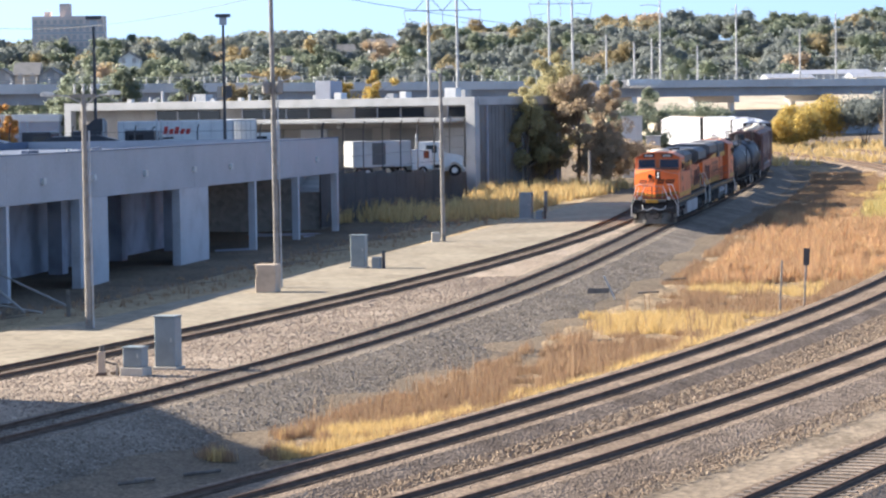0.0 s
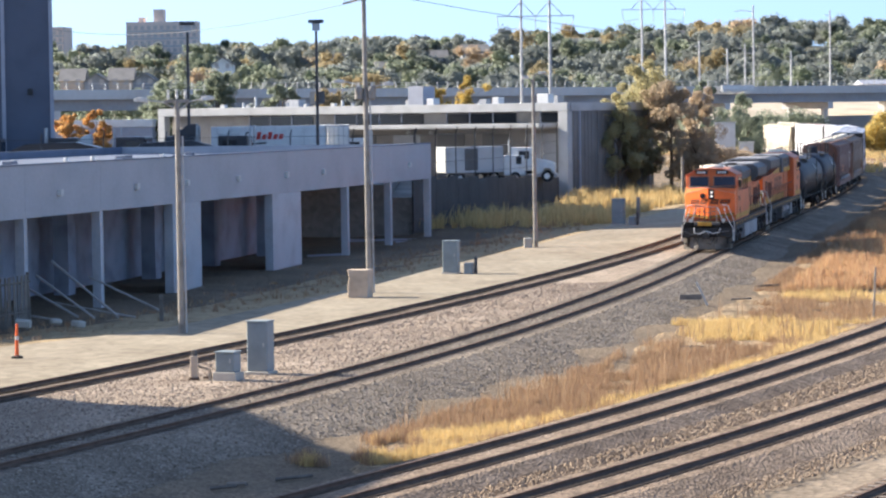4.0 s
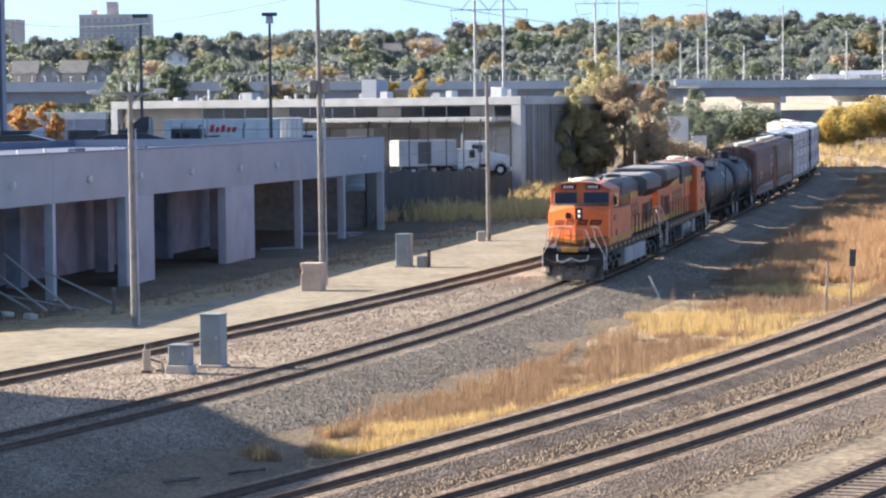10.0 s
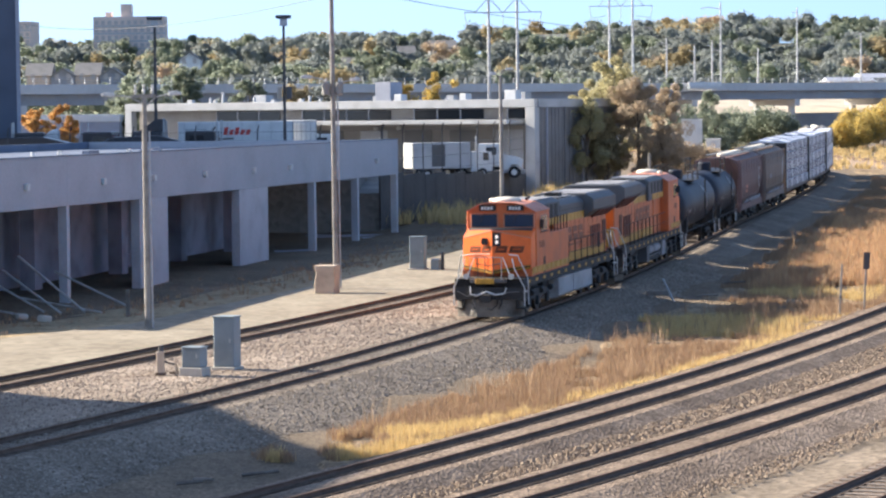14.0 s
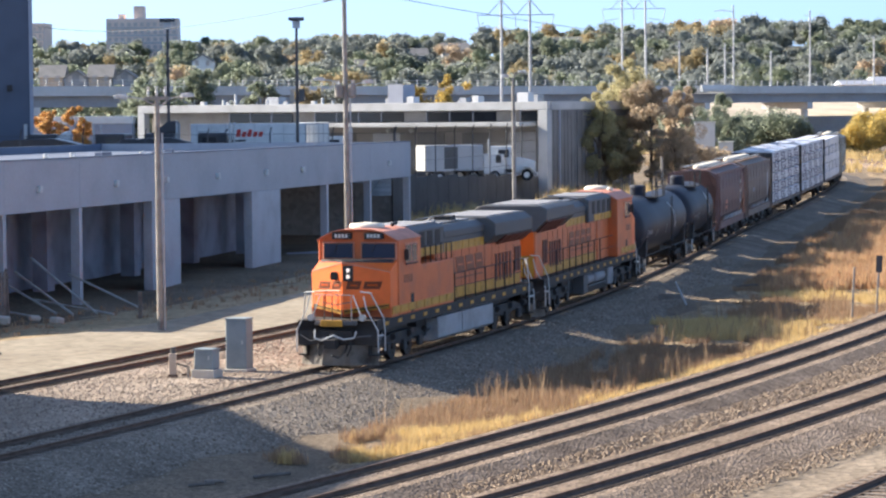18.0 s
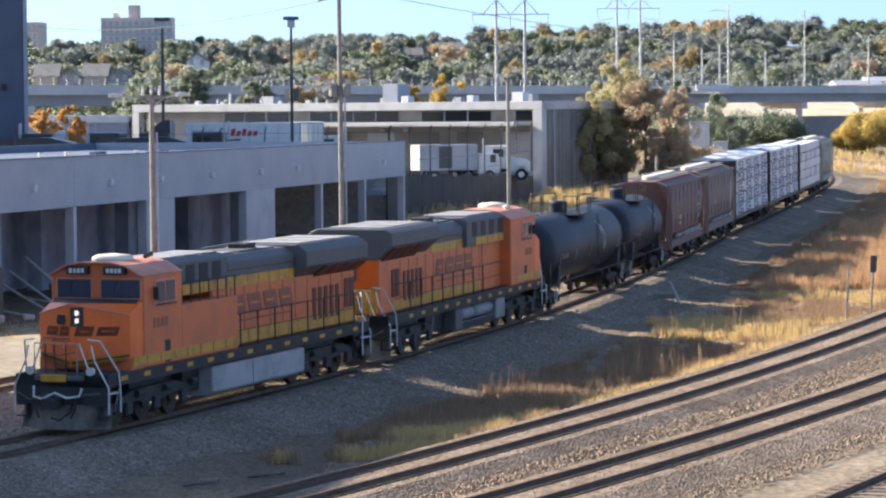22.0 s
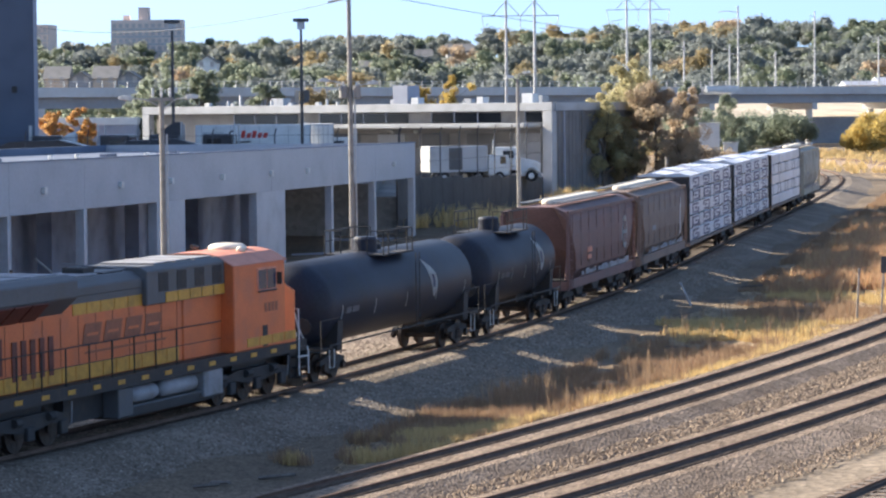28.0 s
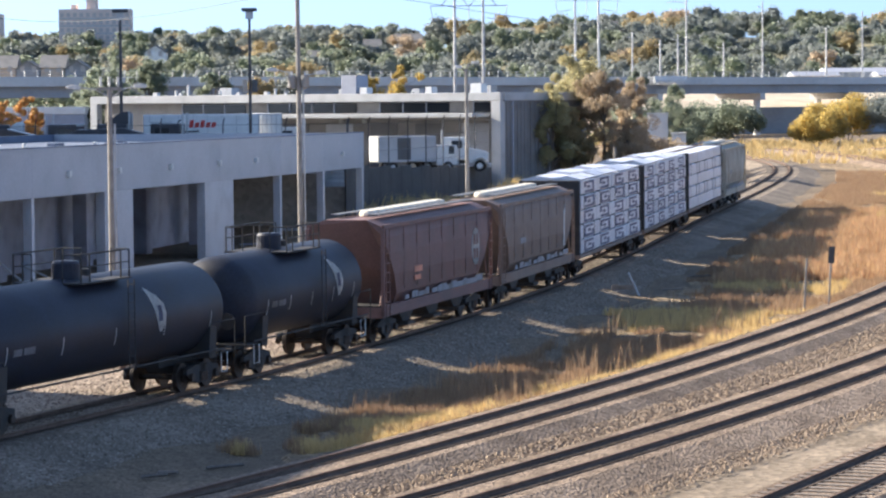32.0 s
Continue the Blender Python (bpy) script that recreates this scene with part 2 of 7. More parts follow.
M_CONCRETE = mat("raw_concrete", (0.47, 0.44, 0.39), 0.9, vary=0.2, scale=1.2)
M_TANCONC = mat("tan_concrete", (0.55, 0.44, 0.34), 0.9, vary=0.2, scale=1.5)
M_SAFETY = mat("safety_orange", (0.80, 0.13, 0.03), 0.5, vary=0.15)
M_REDSIGN = mat("red_marking", (0.55, 0.04, 0.03), 0.5, vary=0.1)
M_TRUCKWHITE = mat("white_truck_paint", (0.72, 0.72, 0.70), 0.4, vary=0.12, scale=1.0, bump=0.02)
M_TYRE = mat("tyre_rubber", (0.02, 0.02, 0.02), 0.85, vary=0.3)
M_DARKTRUCK = mat("dark_truck_paint", (0.03, 0.032, 0.04), 0.35, vary=0.2, bump=0.02)
M_SCREEN = mat("dark_fence_screen", (0.085, 0.082, 0.08), 0.9, vary=0.25, scale=0.5, fine=3)
M_BARK = mat("bark", (0.14, 0.115, 0.095), 0.95, vary=0.35, scale=3, fine=20)
# bridge greys are lifted to carry the haze of the distance
M_BRIDGE = mat("bridge_concrete", (0.60, 0.59, 0.57), 0.85, vary=0.15, scale=0.1, fine=1.5)
M_GIRDER = mat("girder_paint", (0.35, 0.36, 0.38), 0.7, vary=0.15, scale=0.15, fine=2)
M_BANK = mat("pale_bank", (0.46, 0.39, 0.30), 0.95, vary=0.25, scale=0.2, fine=2)
# brick lifted and windows paled, with distance haze put into both colours
M_PINKBRICK = mat("pinkish_brick", (0.70, 0.58, 0.51), 0.85, vary=0.12, scale=0.1, fine=1)
M_FARGLASS = mat("hazed_far_window", (0.47, 0.43, 0.41), 0.4, vary=0.1, bump=0)
M_HOUSE = mat("house_siding", (0.78, 0.78, 0.76), 0.7, vary=0.15, scale=0.3)
M_GREYHOUSE = mat("grey_house_siding", (0.30, 0.30, 0.31), 0.8, vary=0.2, scale=0.3)
M_SHINGLE = mat("grey_shingle", (0.22, 0.21, 0.20), 0.9, vary=0.2, scale=0.5)
M_OLDWOOD = mat("old_board", (0.17, 0.15, 0.13), 0.9, vary=0.35, scale=2, fine=20, per=0.25)
M_PALEWOOD = mat("pale_timber", (0.38, 0.36, 0.33), 0.85, vary=0.2, scale=2)


# ---- ground ----
def headed(pts):
    out = []
    for i, (x, y) in enumerate(pts):
        a, b = pts[max(0, i - 1)], pts[min(len(pts) - 1, i + 1)]
        out.append((x, y, math.atan2(b[0] - a[0], b[1] - a[1])))
    return out


def poly_line(xy, deg, lo, hi, step=3.0):
    c = np.polyfit([p[1] for p in xy], [p[0] for p in xy], deg)
    return headed([(float(np.polyval(c, y)), float(y)) for y in np.arange(lo, hi, step)])


LINE_B = [main_at(s) for s in range(-98, 360, 3)]
LINE_C = poly_line([(-1.3, 76.1), (1.7, 82.1), (3.4, 86.0), (5.3, 90.0), (7.4, 94.4), (11.0, 103.0), (13.8, 109.7), (17.0, 117.8), (21.0, 128.0), (24.2, 137.0), (40, 195), (49, 245), (54, 302), (54, 345), (51, 380)], 4, 40, 385)
LINE_D = poly_line([(2.9, 73.0), (4.5, 75.9), (6.2, 79.3), (9.1, 85.2), (11.3, 89.8), (13.75, 95.0), (16.5, 100.3), (18.5, 104.5), (33, 145), (48, 200), (58, 260), (63, 320), (64, 360)], 4, 40, 385)
LINE_A = poly_line([(-14.1, 101.3), (-11.7, 105.5), (-6.4, 117.9), (6.4, 156.5), (10.2, 172.0), (16.2, 200.0), (22.5, 226.0)], 2, 60, 232)
LINE_E = headed([(-1.5 + k * 0.48, 46.0 + k * 1.0) for k in range(0, 62, 2)])
_by, _bx = [p[1] for p in LINE_B], [p[0] for p in LINE_B]
_cy, _cx = [p[1] for p in LINE_C], [p[0] for p in LINE_C]
_ay, _ax = [p[1] for p in LINE_A], [p[0] for p in LINE_A]
_dy, _dx = [p[1] for p in LINE_D], [p[0] for p in LINE_D]
xB = lambda y: float(np.interp(y, _by, _bx))
xC = lambda y: float(np.interp(y, _cy, _cx))
xA = lambda y: float(np.interp(y, _ay, _ax))
xD = lambda y: float(np.interp(y, _dy, _dx))


def low(x, y):
    """The open ground lies lower than the track beds, and is uneven."""
    dip = 0.0
    if 60 < y < 190:
        dip = 0.28 * min(1, max(0, (x - xB(y) - 4) / 2)) * min(1, max(0, (xC(y) - 2.2 - x) / 1.2)) * min(1, (y - 60) / 15) * min(1, (190 - y) / 25)
    if 90 < y < 225:     # the yard before the open bays lies lower still
        dip += 0.32 * min(1, max(0, (float(np.interp(y, (95, 121, 145, 174, 206, 246), (-34, -24, -12, -5, 3, 14))) + 2 - x) / 4)) * min(1, (225 - y) / 15)
    return gz(y) - 0.42 - dip + 0.16 * noise.noise((x * 0.12, y * 0.12, 3.1)) + 0.07 * noise.noise((x * 0.5, y * 0.5, 8.1))


gx = [-3500, -1200, -400, -160] + [float(v) for v in range(-100, 131, 3)] + [180, 400, 1200, 3500]
gy = [-400, -100, 0] + [float(v) for v in range(30, 421, 3)] + [450, 500, 560, 620, 800, 1200, 2200, 4600]
verts = [(x, y, low(x, y)) for y in gy for x in gx]
nx = len(gx)
faces = [(j * nx + i, j * nx + i + 1, (j + 1) * nx + i + 1, (j + 1) * nx + i) for j in range(len(gy) - 1) for i in range(nx - 1)]
ground = mesh_part("ground", verts, faces, M_EARTH)
tagged(ground, "bare brown earth of the rail yard", "ground", kind="structure")


def strip(name, ys, left, right, hl, hr, material, label, cols=6):
    """An area between two edges x(y), heights over the grade, slightly uneven."""
    vs, fs = [], []
    for y in ys:
        a, b = left(y), right(y)
        for k in range(cols + 1):
            f = k / cols
            x = a + (b - a) * f
            d = 0.03 * noise.noise((x * 0.6, y * 0.6, 1.7)) if 0 < k < cols else 0
            vs.append((x, y, gz(y) + hl + (hr - hl) * f + d))
    n = cols + 1
    for j in range(len(ys) - 1):
        for k in range(cols):
            fs.append((j * n + k, j * n + k + 1, (j + 1) * n + k + 1, (j + 1) * n + k))
    return tagged(mesh_part(name, vs, fs, material), label, name.replace("_", " "), kind="structure")


def yr(a, b, s=2.0):
    return [float(v) for v in np.arange(a, b + 0.1, s)]


strip("ballast_apron", yr(30, 232), lambda y: xA(y) + 0.9, lambda y: xB(y) - 0.9, 0.02, 0.02, M_PINKSTONE, "pinkish crushed stone between two tracks", 8)
strip("track_bed_siding", yr(60, 232), lambda y: xA(y) - 1.5, lambda y: xA(y) + 1.0, 0.01, 0.03, ground_mat("dark_siding_bed", [(0.10, 0.077, 0.06), (0.135, 0.105, 0.082), (0.19, 0.15, 0.118)], 0.3, 10.0, 0.8, 0.5), "dark worn bed of the siding track", 4)
strip("service_road", yr(85, 236), lambda y: np.interp(y, (85, 113, 124.7, 147.7, 183, 210, 236), (-26, -20.5, -12.0, -4.8, 4.6, 11.5, 18.0)), lambda y: xA(y) - 1.15, 0.035, 0.05, M_PAVE, "pale worn concrete service road", 8)
strip("sandy_verge", yr(95, 246), lambda y: np.interp(y, (95, 121, 145, 174, 206, 246), (-34, -24, -12, -5, 3, 14)), lambda y: np.interp(y, (95, 113, 124.7, 147.7, 183, 210, 246), (-23, -20.0, -11.5, -4.4, 5.0, 11.9, 20.0)), -0.55, 0.02, M_SANDY, "sandy dry verge beside the road", 6)
bm = bmesh.new()
ribbon(bm, LINE_B, -1.6, 1.7, 0.03)
ribbon(bm, LINE_B, 1.7, 5.9, 0.03, -0.9)
ribbon(bm, LINE_B, -3.2, -1.6, -0.5, 0.03)
bmesh.ops.remove_doubles(bm, verts=bm.verts, dist=0.001)
tagged(part("ballast_bed", bm, M_GREYSTONE), "grey crushed-stone bed of the curved main track", "ballast", kind="structure")
for line, rr, ll in ((LINE_C, 2.9, -2.9), (LINE_D, 3.6, -2.6), (LINE_E, 2.6, -2.6)):
    bm = bmesh.new()
    ribbon(bm, line, -1.5, 1.5, 0.03)
    ribbon(bm, line, 1.5, rr, 0.03, -0.45)
    ribbon(bm, line, ll - 0.4, -1.5, -0.8, 0.03)
    bmesh.ops.remove_doubles(bm, verts=bm.verts, dist=0.001)
    tagged(part("ballast_bed", bm, M_BROWNSTONE), "brown crushed-stone track bed", "ballast", kind="structure")
strip("dirt_lane", yr(40, 200), lambda y: xD(y) + 2.9, lambda y: xD(y) + 13, -0.3, -0.3, ground_mat("lane_dirt", [(0.19, 0.152, 0.112), (0.235, 0.19, 0.142), (0.28, 0.226, 0.17)], 0.2, 5.0, 0.5, 0.4), "trodden pale dirt lane beside the tracks", 5)

# rails
for line, label in ((LINE_B, "two dark rails of the curved main track"), (LINE_A, "two dark rails of the siding"), (LINE_C, "two dark rails of a yard track"), (LINE_D, "two dark rails of a yard track"), (LINE_E, "two dark rails of a yard track on timber ties")):
    tr = thing("track", label, "track", kind="structure")
    for off in (-0.755, 0.755):
        bm = bmesh.new()
        for l0, l1, a, b in ((off - 0.036, off + 0.036, RAIL, RAIL), (off + 0.036, off + 0.036, RAIL, RAIL - 0.04), (off + 0.036, off + 0.012, RAIL - 0.04, RAIL - 0.06), (off + 0.012, off + 0.07, RAIL - 0.06, 0.02),
                             (off - 0.036, off - 0.036, RAIL - 0.04, RAIL), (off - 0.012, off - 0.036, RAIL - 0.06, RAIL - 0.04), (off - 0.07, off - 0.012, 0.02, RAIL - 0.06)):
            ribbon(bm, line, l0, l1, a, b)
        bmesh.ops.remove_doubles(bm, verts=bm.verts, dist=0.001)
        part("rail", bm, M_RAIL, tr)
        bm = bmesh.new()        # shade beside each rail, painted as a rust-brown band on the stones
        ribbon(bm, line, off - 0.25, off + 0.30, 0.062)
        part("rust_stain", bm, M_RAILSHADE, tr, "stones along the rail with its shade in their colour")
    if line is LINE_E or line is LINE_B:
        tm = bpy.data.meshes.new("tie")
        b2 = boxes((-1.3, -0.115, -0.12, 1.3, 0.115, 0.055 if line is LINE_E else 0.045))
        b2.to_mesh(tm)
        b2.free()
        tm.materials.append(M_TIE)
        if line is LINE_E:
            spots = [(11.0 + k * 0.26, 71.2 + k * 0.54 - 1.0, 0.4476) for k in range(-14, 16)]
            spots = [(float(np.interp(y, [p[1] for p in LINE_E], [p[0] for p in LINE_E])), y, th) for x, y, th in spots]
        else:
            spots = [main_at(s * 0.56) for s in range(-65, 190)]
        for x, y, th in spots:
            ob = new("tie", tm)
            ob.parent = tr
            ob.matrix_basis = Matrix.Translation((x, y, gz(y))) @ Matrix.Rotation(-th + random.uniform(-0.01, 0.01), 4, "Z")


# ---- the meadow between the tracks ----
def ground_h(x, y):
    """Height of the ground sheet itself at a place."""
    i = max(0, min(len(gx) - 2, int(np.searchsorted(gx, x)) - 1))
    j = max(0, min(len(gy) - 2, int(np.searchsorted(gy, y)) - 1))
    u, v = (x - gx[i]) / (gx[i + 1] - gx[i]), (y - gy[j]) / (gy[j + 1] - gy[j])
    z = [verts[(j + b) * nx + i + a][2] for a, b in ((0, 0), (1, 0), (0, 1), (1, 1))]
    return z[0] * (1 - u) * (1 - v) + z[1] * u * (1 - v) + z[2] * (1 - u) * v + z[3] * u * v


vs, fs, rows_n = [], [], 0
for y in np.arange(82.0, 372.0, 1.5):
    a = xB(y) + 5.7 + 1.2 * noise.noise((y * 0.11, 2.2, 0.0)) + 1.0 * noise.noise((y * 0.45, 7.2, 0.0)) + max(0, 92 - y) * 0.35
    b = min(xC(y) - 1.9, xB(y) + 46)
    if b < a + 0.3:
        a = b - 0.3
    for k in range(21):
        x = a + (b - a) * k / 20
        vs.append((x, float(y), ground_h(x, y) + (0.055 if 0 < k < 20 else -0.04)))
    rows_n += 1
for j in range(rows_n - 1):
    for k in range(20):
        fs.append((j * 21 + k, j * 21 + k + 1, (j + 1) * 21 + k + 1, (j + 1) * 21 + k))
tagged(mesh_part("meadow", vs, fs, ground_mat("dry_thatch", [(0.17, 0.125, 0.082), (0.235, 0.175, 0.112), (0.3, 0.225, 0.138), (0.24, 0.175, 0.115)], 0.22, 7.0, 0.9, 0.7)), "flattened dry grass and brown thatch", "meadow", kind="structure")

# ---- loose stones, grass and weeds ----
rng = np.random.default_rng(5)


def stones(name, n, place, size, cols, label):
    vs, fs = [], []
    k = 0
    while k < n:
        x, y, z = place()
        s = size * rng.uniform(0.5, 1.4)
        ax = rng.uniform(0.6, 1.3, 6) * s
        b = len(vs)
        a0 = rng.uniform(0, 6.28)
        c, q = math.cos(a0), math.sin(a0)
        vs += [(x + c * ax[0], y + q * ax[0], z), (x - q * ax[1], y + c * ax[1], z + 0.1 * s), (x - c * ax[2], y - q * ax[2], z), (x + q * ax[3], y - c * ax[3], z - 0.1 * s), (x, y, z + ax[4] * 0.8)]
        fs += [(b, b + 1, b + 4), (b + 1, b + 2, b + 4), (b + 2, b + 3, b + 4), (b + 3, b, b + 4)]
        k += 1
    return tagged(mesh_part(name, vs, fs, island_mat(name, cols, 0.95)), label, "gravel", kind="stuff")


def along_B(s0, s1, l0, l1, h0, h1):
    def f():
        s, q = s0 + (s1 - s0) * rng.random() ** 1.2, rng.random()
        x, y, th = main_at(s)
        l = l0 + (l1 - l0) * q
        return x + l * math.cos(th), y - l * math.sin(th), gz(y) + h0 + (h1 - h0) * q
    return f


def between(y0, y1, left, right, h):
    def f():
        y = y0 + (y1 - y0) * rng.random() ** 1.3
        x = left(y) + (right(y) - left(y)) * rng.random()
        return x, y, gz(y) + h
    return f


GREYS = [(0.11, 0.09, 0.07), (0.22, 0.185, 0.146), (0.32, 0.272, 0.217), (0.17, 0.14, 0.11), (0.42, 0.365, 0.30)]
PINKS = [(0.20, 0.15, 0.118), (0.32, 0.255, 0.205), (0.38, 0.31, 0.25), (0.27, 0.21, 0.168), (0.15, 0.118, 0.095)]
BROWNS = [(0.14, 0.10, 0.072), (0.26, 0.195, 0.14), (0.34, 0.262, 0.19), (0.19, 0.14, 0.10), (0.42, 0.335, 0.25)]
stones("grey_gravel", 26000, along_B(-42, 75, 1.6, 5.8, 0.04, -0.87), 0.05, GREYS, "loose grey ballast stones on the bank")
stones("grey_gravel", 6000, along_B(-42, 75, -0.5, 0.5, 0.03, 0.03), 0.05, GREYS, "loose grey ballast stones between rails")
stones("pink_gravel", 22000, between(78, 150, lambda y: xA(y) + 1.2, lambda y: xB(y) - 1.0, 0.02), 0.045, PINKS, "loose pinkish stones between tracks")
stones("brown_gravel", 22000, between(58, 125, lambda y: xC(y) + 1.0, lambda y: xD(y) - 0.9, -0.18), 0.055, BROWNS, "loose brown stones between yard tracks")
stones("brown_gravel", 16000, between(55, 112, lambda y: xD(y) + 1.0, lambda y: xD(y) + 4.2, -0.22), 0.05, BROWNS, "loose brown stones beside a yard track")
stones("brown_gravel", 7000, between(60, 130, lambda y: xC(y) - 2.3, lambda y: xC(y) - 0.9, -0.15), 0.05, PINKS, "loose pale stones beside a yard track")


def tufts(name, pts, blades, hmin, hmax, width, cols, label, lean=0.35):
    """Standing dry stalks: each tuft a few bent blades."""
    n = len(pts) * blades
    base = np.repeat(np.array(pts), blades, axis=0)
    h = rng.uniform(hmin, hmax, n) * np.repeat(rng.uniform(0.55, 1.2, len(pts)), blades)
    an = rng.uniform(0, 2 * np.pi, n)
    base[:, 0] += rng.normal(0, 0.10, n)
    base[:, 1] += rng.normal(0, 0.10, n)
    d = np.stack([np.cos(an), np.sin(an)], 1)
    w = width * rng.uniform(0.6, 1.4, n)
    le = rng.uniform(0.05, lean, n) * h
    fa = rng.uniform(0, np.pi, n)
    side = np.stack([np.cos(fa), np.sin(fa)], 1)
    V = np.zeros((n, 5, 3))
    mid = base[:, :2] + d * (le * 0.35)[:, None]
    tip = base[:, :2] + d * le[:, None]
    V[:, 0, :2], V[:, 1, :2] = base[:, :2] - side * w[:, None], base[:, :2] + side * w[:, None]
    V[:, 2, :2], V[:, 3, :2] = mid + side * w[:, None] * 0.8, mid - side * w[:, None] * 0.8
    V[:, 4, :2] = tip
    V[:, 0, 2] = V[:, 1, 2] = base[:, 2]
    V[:, 2, 2] = V[:, 3, 2] = base[:, 2] + h * 0.55
    V[:, 4, 2] = base[:, 2] + h
    i = np.arange(n)[:, None] * 5
    F = [tuple(q) for q in (i + np.array([0, 1, 2, 3])).tolist()] + [tuple(q) for q in (i + np.array([3, 2, 4])).tolist()]
    return tagged(mesh_part(name, V.reshape(-1, 3).tolist(), F, island_mat(name, cols, 0.9, 0.3)), label, "grass", kind="stuff")


GOLD = [(0.57, 0.42, 0.19), (0.66, 0.50, 0.235), (0.72, 0.565, 0.29), (0.60, 0.45, 0.22), (0.48, 0.34, 0.17)]
RUST = [(0.28, 0.185, 0.125), (0.36, 0.24, 0.155), (0.33, 0.225, 0.15), (0.50, 0.36, 0.21)]
GREENISH = [(0.40, 0.36, 0.16), (0.56, 0.46, 0.20), (0.68, 0.54, 0.24), (0.48, 0.43, 0.21)]
gold, rust, red, green = [], [], [], []
for k in range(38000):
    y = 78 + (300 - 78) * rng.random() ** 1.6
    a, b = xB(y) + 5.0, min(xC(y) - 1.7, xB(y) + 40)
    if b <= a:
        continue
    x = a + (b - a) * rng.random()
    dB, dC = x - xB(y), xC(y) - x
    nz = noise.noise((x * 0.16, y * 0.09, 0.3))
    nf = noise.noise((x * 0.5, y * 0.3, 5.3))
    p = (x, y, low(x, y) + 0.02)
    if y < 84.0 + 2.0 * nf or (y < 92 and dC > 7.5 + 3 * nf):
        continue
    if nf < -0.27:
        continue
    if y < 122:
        if dC < 2.3 + 0.9 * nz and rng.random() < 0.75:
            continue
        if dC < 5.2 + 3.6 * nz + (0.6 if y < 100 else -0.8):
            (gold if nf > -0.2 + 0.15 * rng.random() else rust).append(p)
        elif dC < 12 + 3 * nz and dB > 6.0 + 2 * nf:
            rust.append(p)
        elif dB > 5.7 and rng.random() < 0.4:
            rust.append(p)
    elif y < 150:
        (gold if nz > -0.12 and dB < 14 else rust if dB > 7 + 2 * nf else []).append(p)
    else:
        if dB < (17 if y < 205 else 12) + 5 * nz:
            if dB > 5.5:
                (red if y < 215 and dB > 7 else rust).append(p)
        else:
            (green if nz > 0.05 else gold if nf > 0.05 else rust).append(p)
tufts("golden_grass", gold, 17, 0.13, 0.45, 0.012, GOLD, "golden dry grass along the yard track")
tufts("rust_weeds", rust, 14, 0.13, 0.45, 0.011, RUST, "rust-brown dry weeds on the bank")
tufts("russet_weeds", red, 13, 0.3, 0.8, 0.02, [(0.42, 0.25, 0.155), (0.50, 0.31, 0.185), (0.57, 0.38, 0.215), (0.64, 0.46, 0.25)], "tall russet weeds beside the main track")
stalks = []
for k in range(900):
    y = 92 + 110 * rng.random() ** 1.4
    x = xB(y) + 6 + (min(xC(y) - 2.2, xB(y) + 24) - xB(y) - 6) * rng.random()
    if x > xB(y) + 5.5 and noise.noise((x * 0.3, y * 0.2, 9.1)) > 0.05:
        stalks.append((x, y, low(x, y)))
tufts("tall_stalks", stalks, 4, 0.7, 1.35, 0.014, [(0.27, 0.18, 0.12), (0.36, 0.25, 0.16), (0.42, 0.30, 0.19)], "tall dead brown weed stalks on the bank", 0.3)
tufts("yellowing_weeds", green, 10, 0.35, 0.95, 0.025, GREENISH, "yellow-green weeds in the meadow")
pts = []
for k in range(3200):
    x, y = rng.uniform(-3, 26), rng.uniform(214, 275)
    lo = np.interp(y, (214, 240, 275), (3.5, 8.5, 12))
    hi = np.interp(y, (214, 235, 260, 275), (11.5, 15.5, 22, 26))
    if lo - 6 * (y < 232) < x < hi:
        pts.append((x, y, gz(y) - 0.3))
tufts("golden_grass", pts, 9, 0.5, 1.3, 0.035, GOLD, "golden dry grass before the depot fence")
pts = [(x, y, low(x, y)) for x, y in ((rng.uniform(30, 95), rng.uniform(330, 440)) for _ in range(2600))]
tufts("golden_grass", pts, 7, 0.5, 1.1, 0.05, GOLD, "far dry grass beyond the yard")
pts = []
for k in range(900):
    y = 95 + 130 * rng.random()
    x = float(np.interp(y, (95, 121, 145, 174, 206, 246), (-30, -20, -9, -2, 6, 17))) + rng.normal(0, 1.6)
    pts.append((x, y, gz(y) - 0.15))
tufts("verge_grass", pts, 6, 0.1, 0.3, 0.02, RUST, "thin dry grass on the verge")

# ---- the train ----
WHEELS = []      # wheelset, y along its car, z, radius, sense
TRAIN = []       # car, middle along the train, half the distance between its trucks, turned round


def glow(name, col, power):
    m = bpy.data.materials.new(name)
    m.use_nodes = True
    b = m.node_tree.nodes["Principled BSDF"]
    b.inputs["Base Color"].default_value = (*col, 1)
    b.inputs["Emission Color"].default_value = (*col, 1)
    b.inputs["Emission Strength"].default_value = power
    return m


M_ORANGE = mat("orange_paint", (0.62, 0.15, 0.042), 0.5, vary=0.22, scale=1.2, fine=14, other=(0.52, 0.14, 0.055), bump=0.05)
# the same orange, brightened for the faces that stand in the sun
M_SUNLIT_ORANGE = mat("sunlit_orange_paint", (0.82, 0.15, 0.018), 0.4, vary=0.15, scale=1.2, fine=14, bump=0.03)
M_FADED = mat("sunburnt_orange", (0.62, 0.25, 0.16), 0.6, vary=0.2, scale=1.5, fine=14, bump=0.05)
M_YELLOW = mat("yellow_paint", (0.52, 0.27, 0.03), 0.5, vary=0.3, scale=2.0, fine=14, bump=0.05)
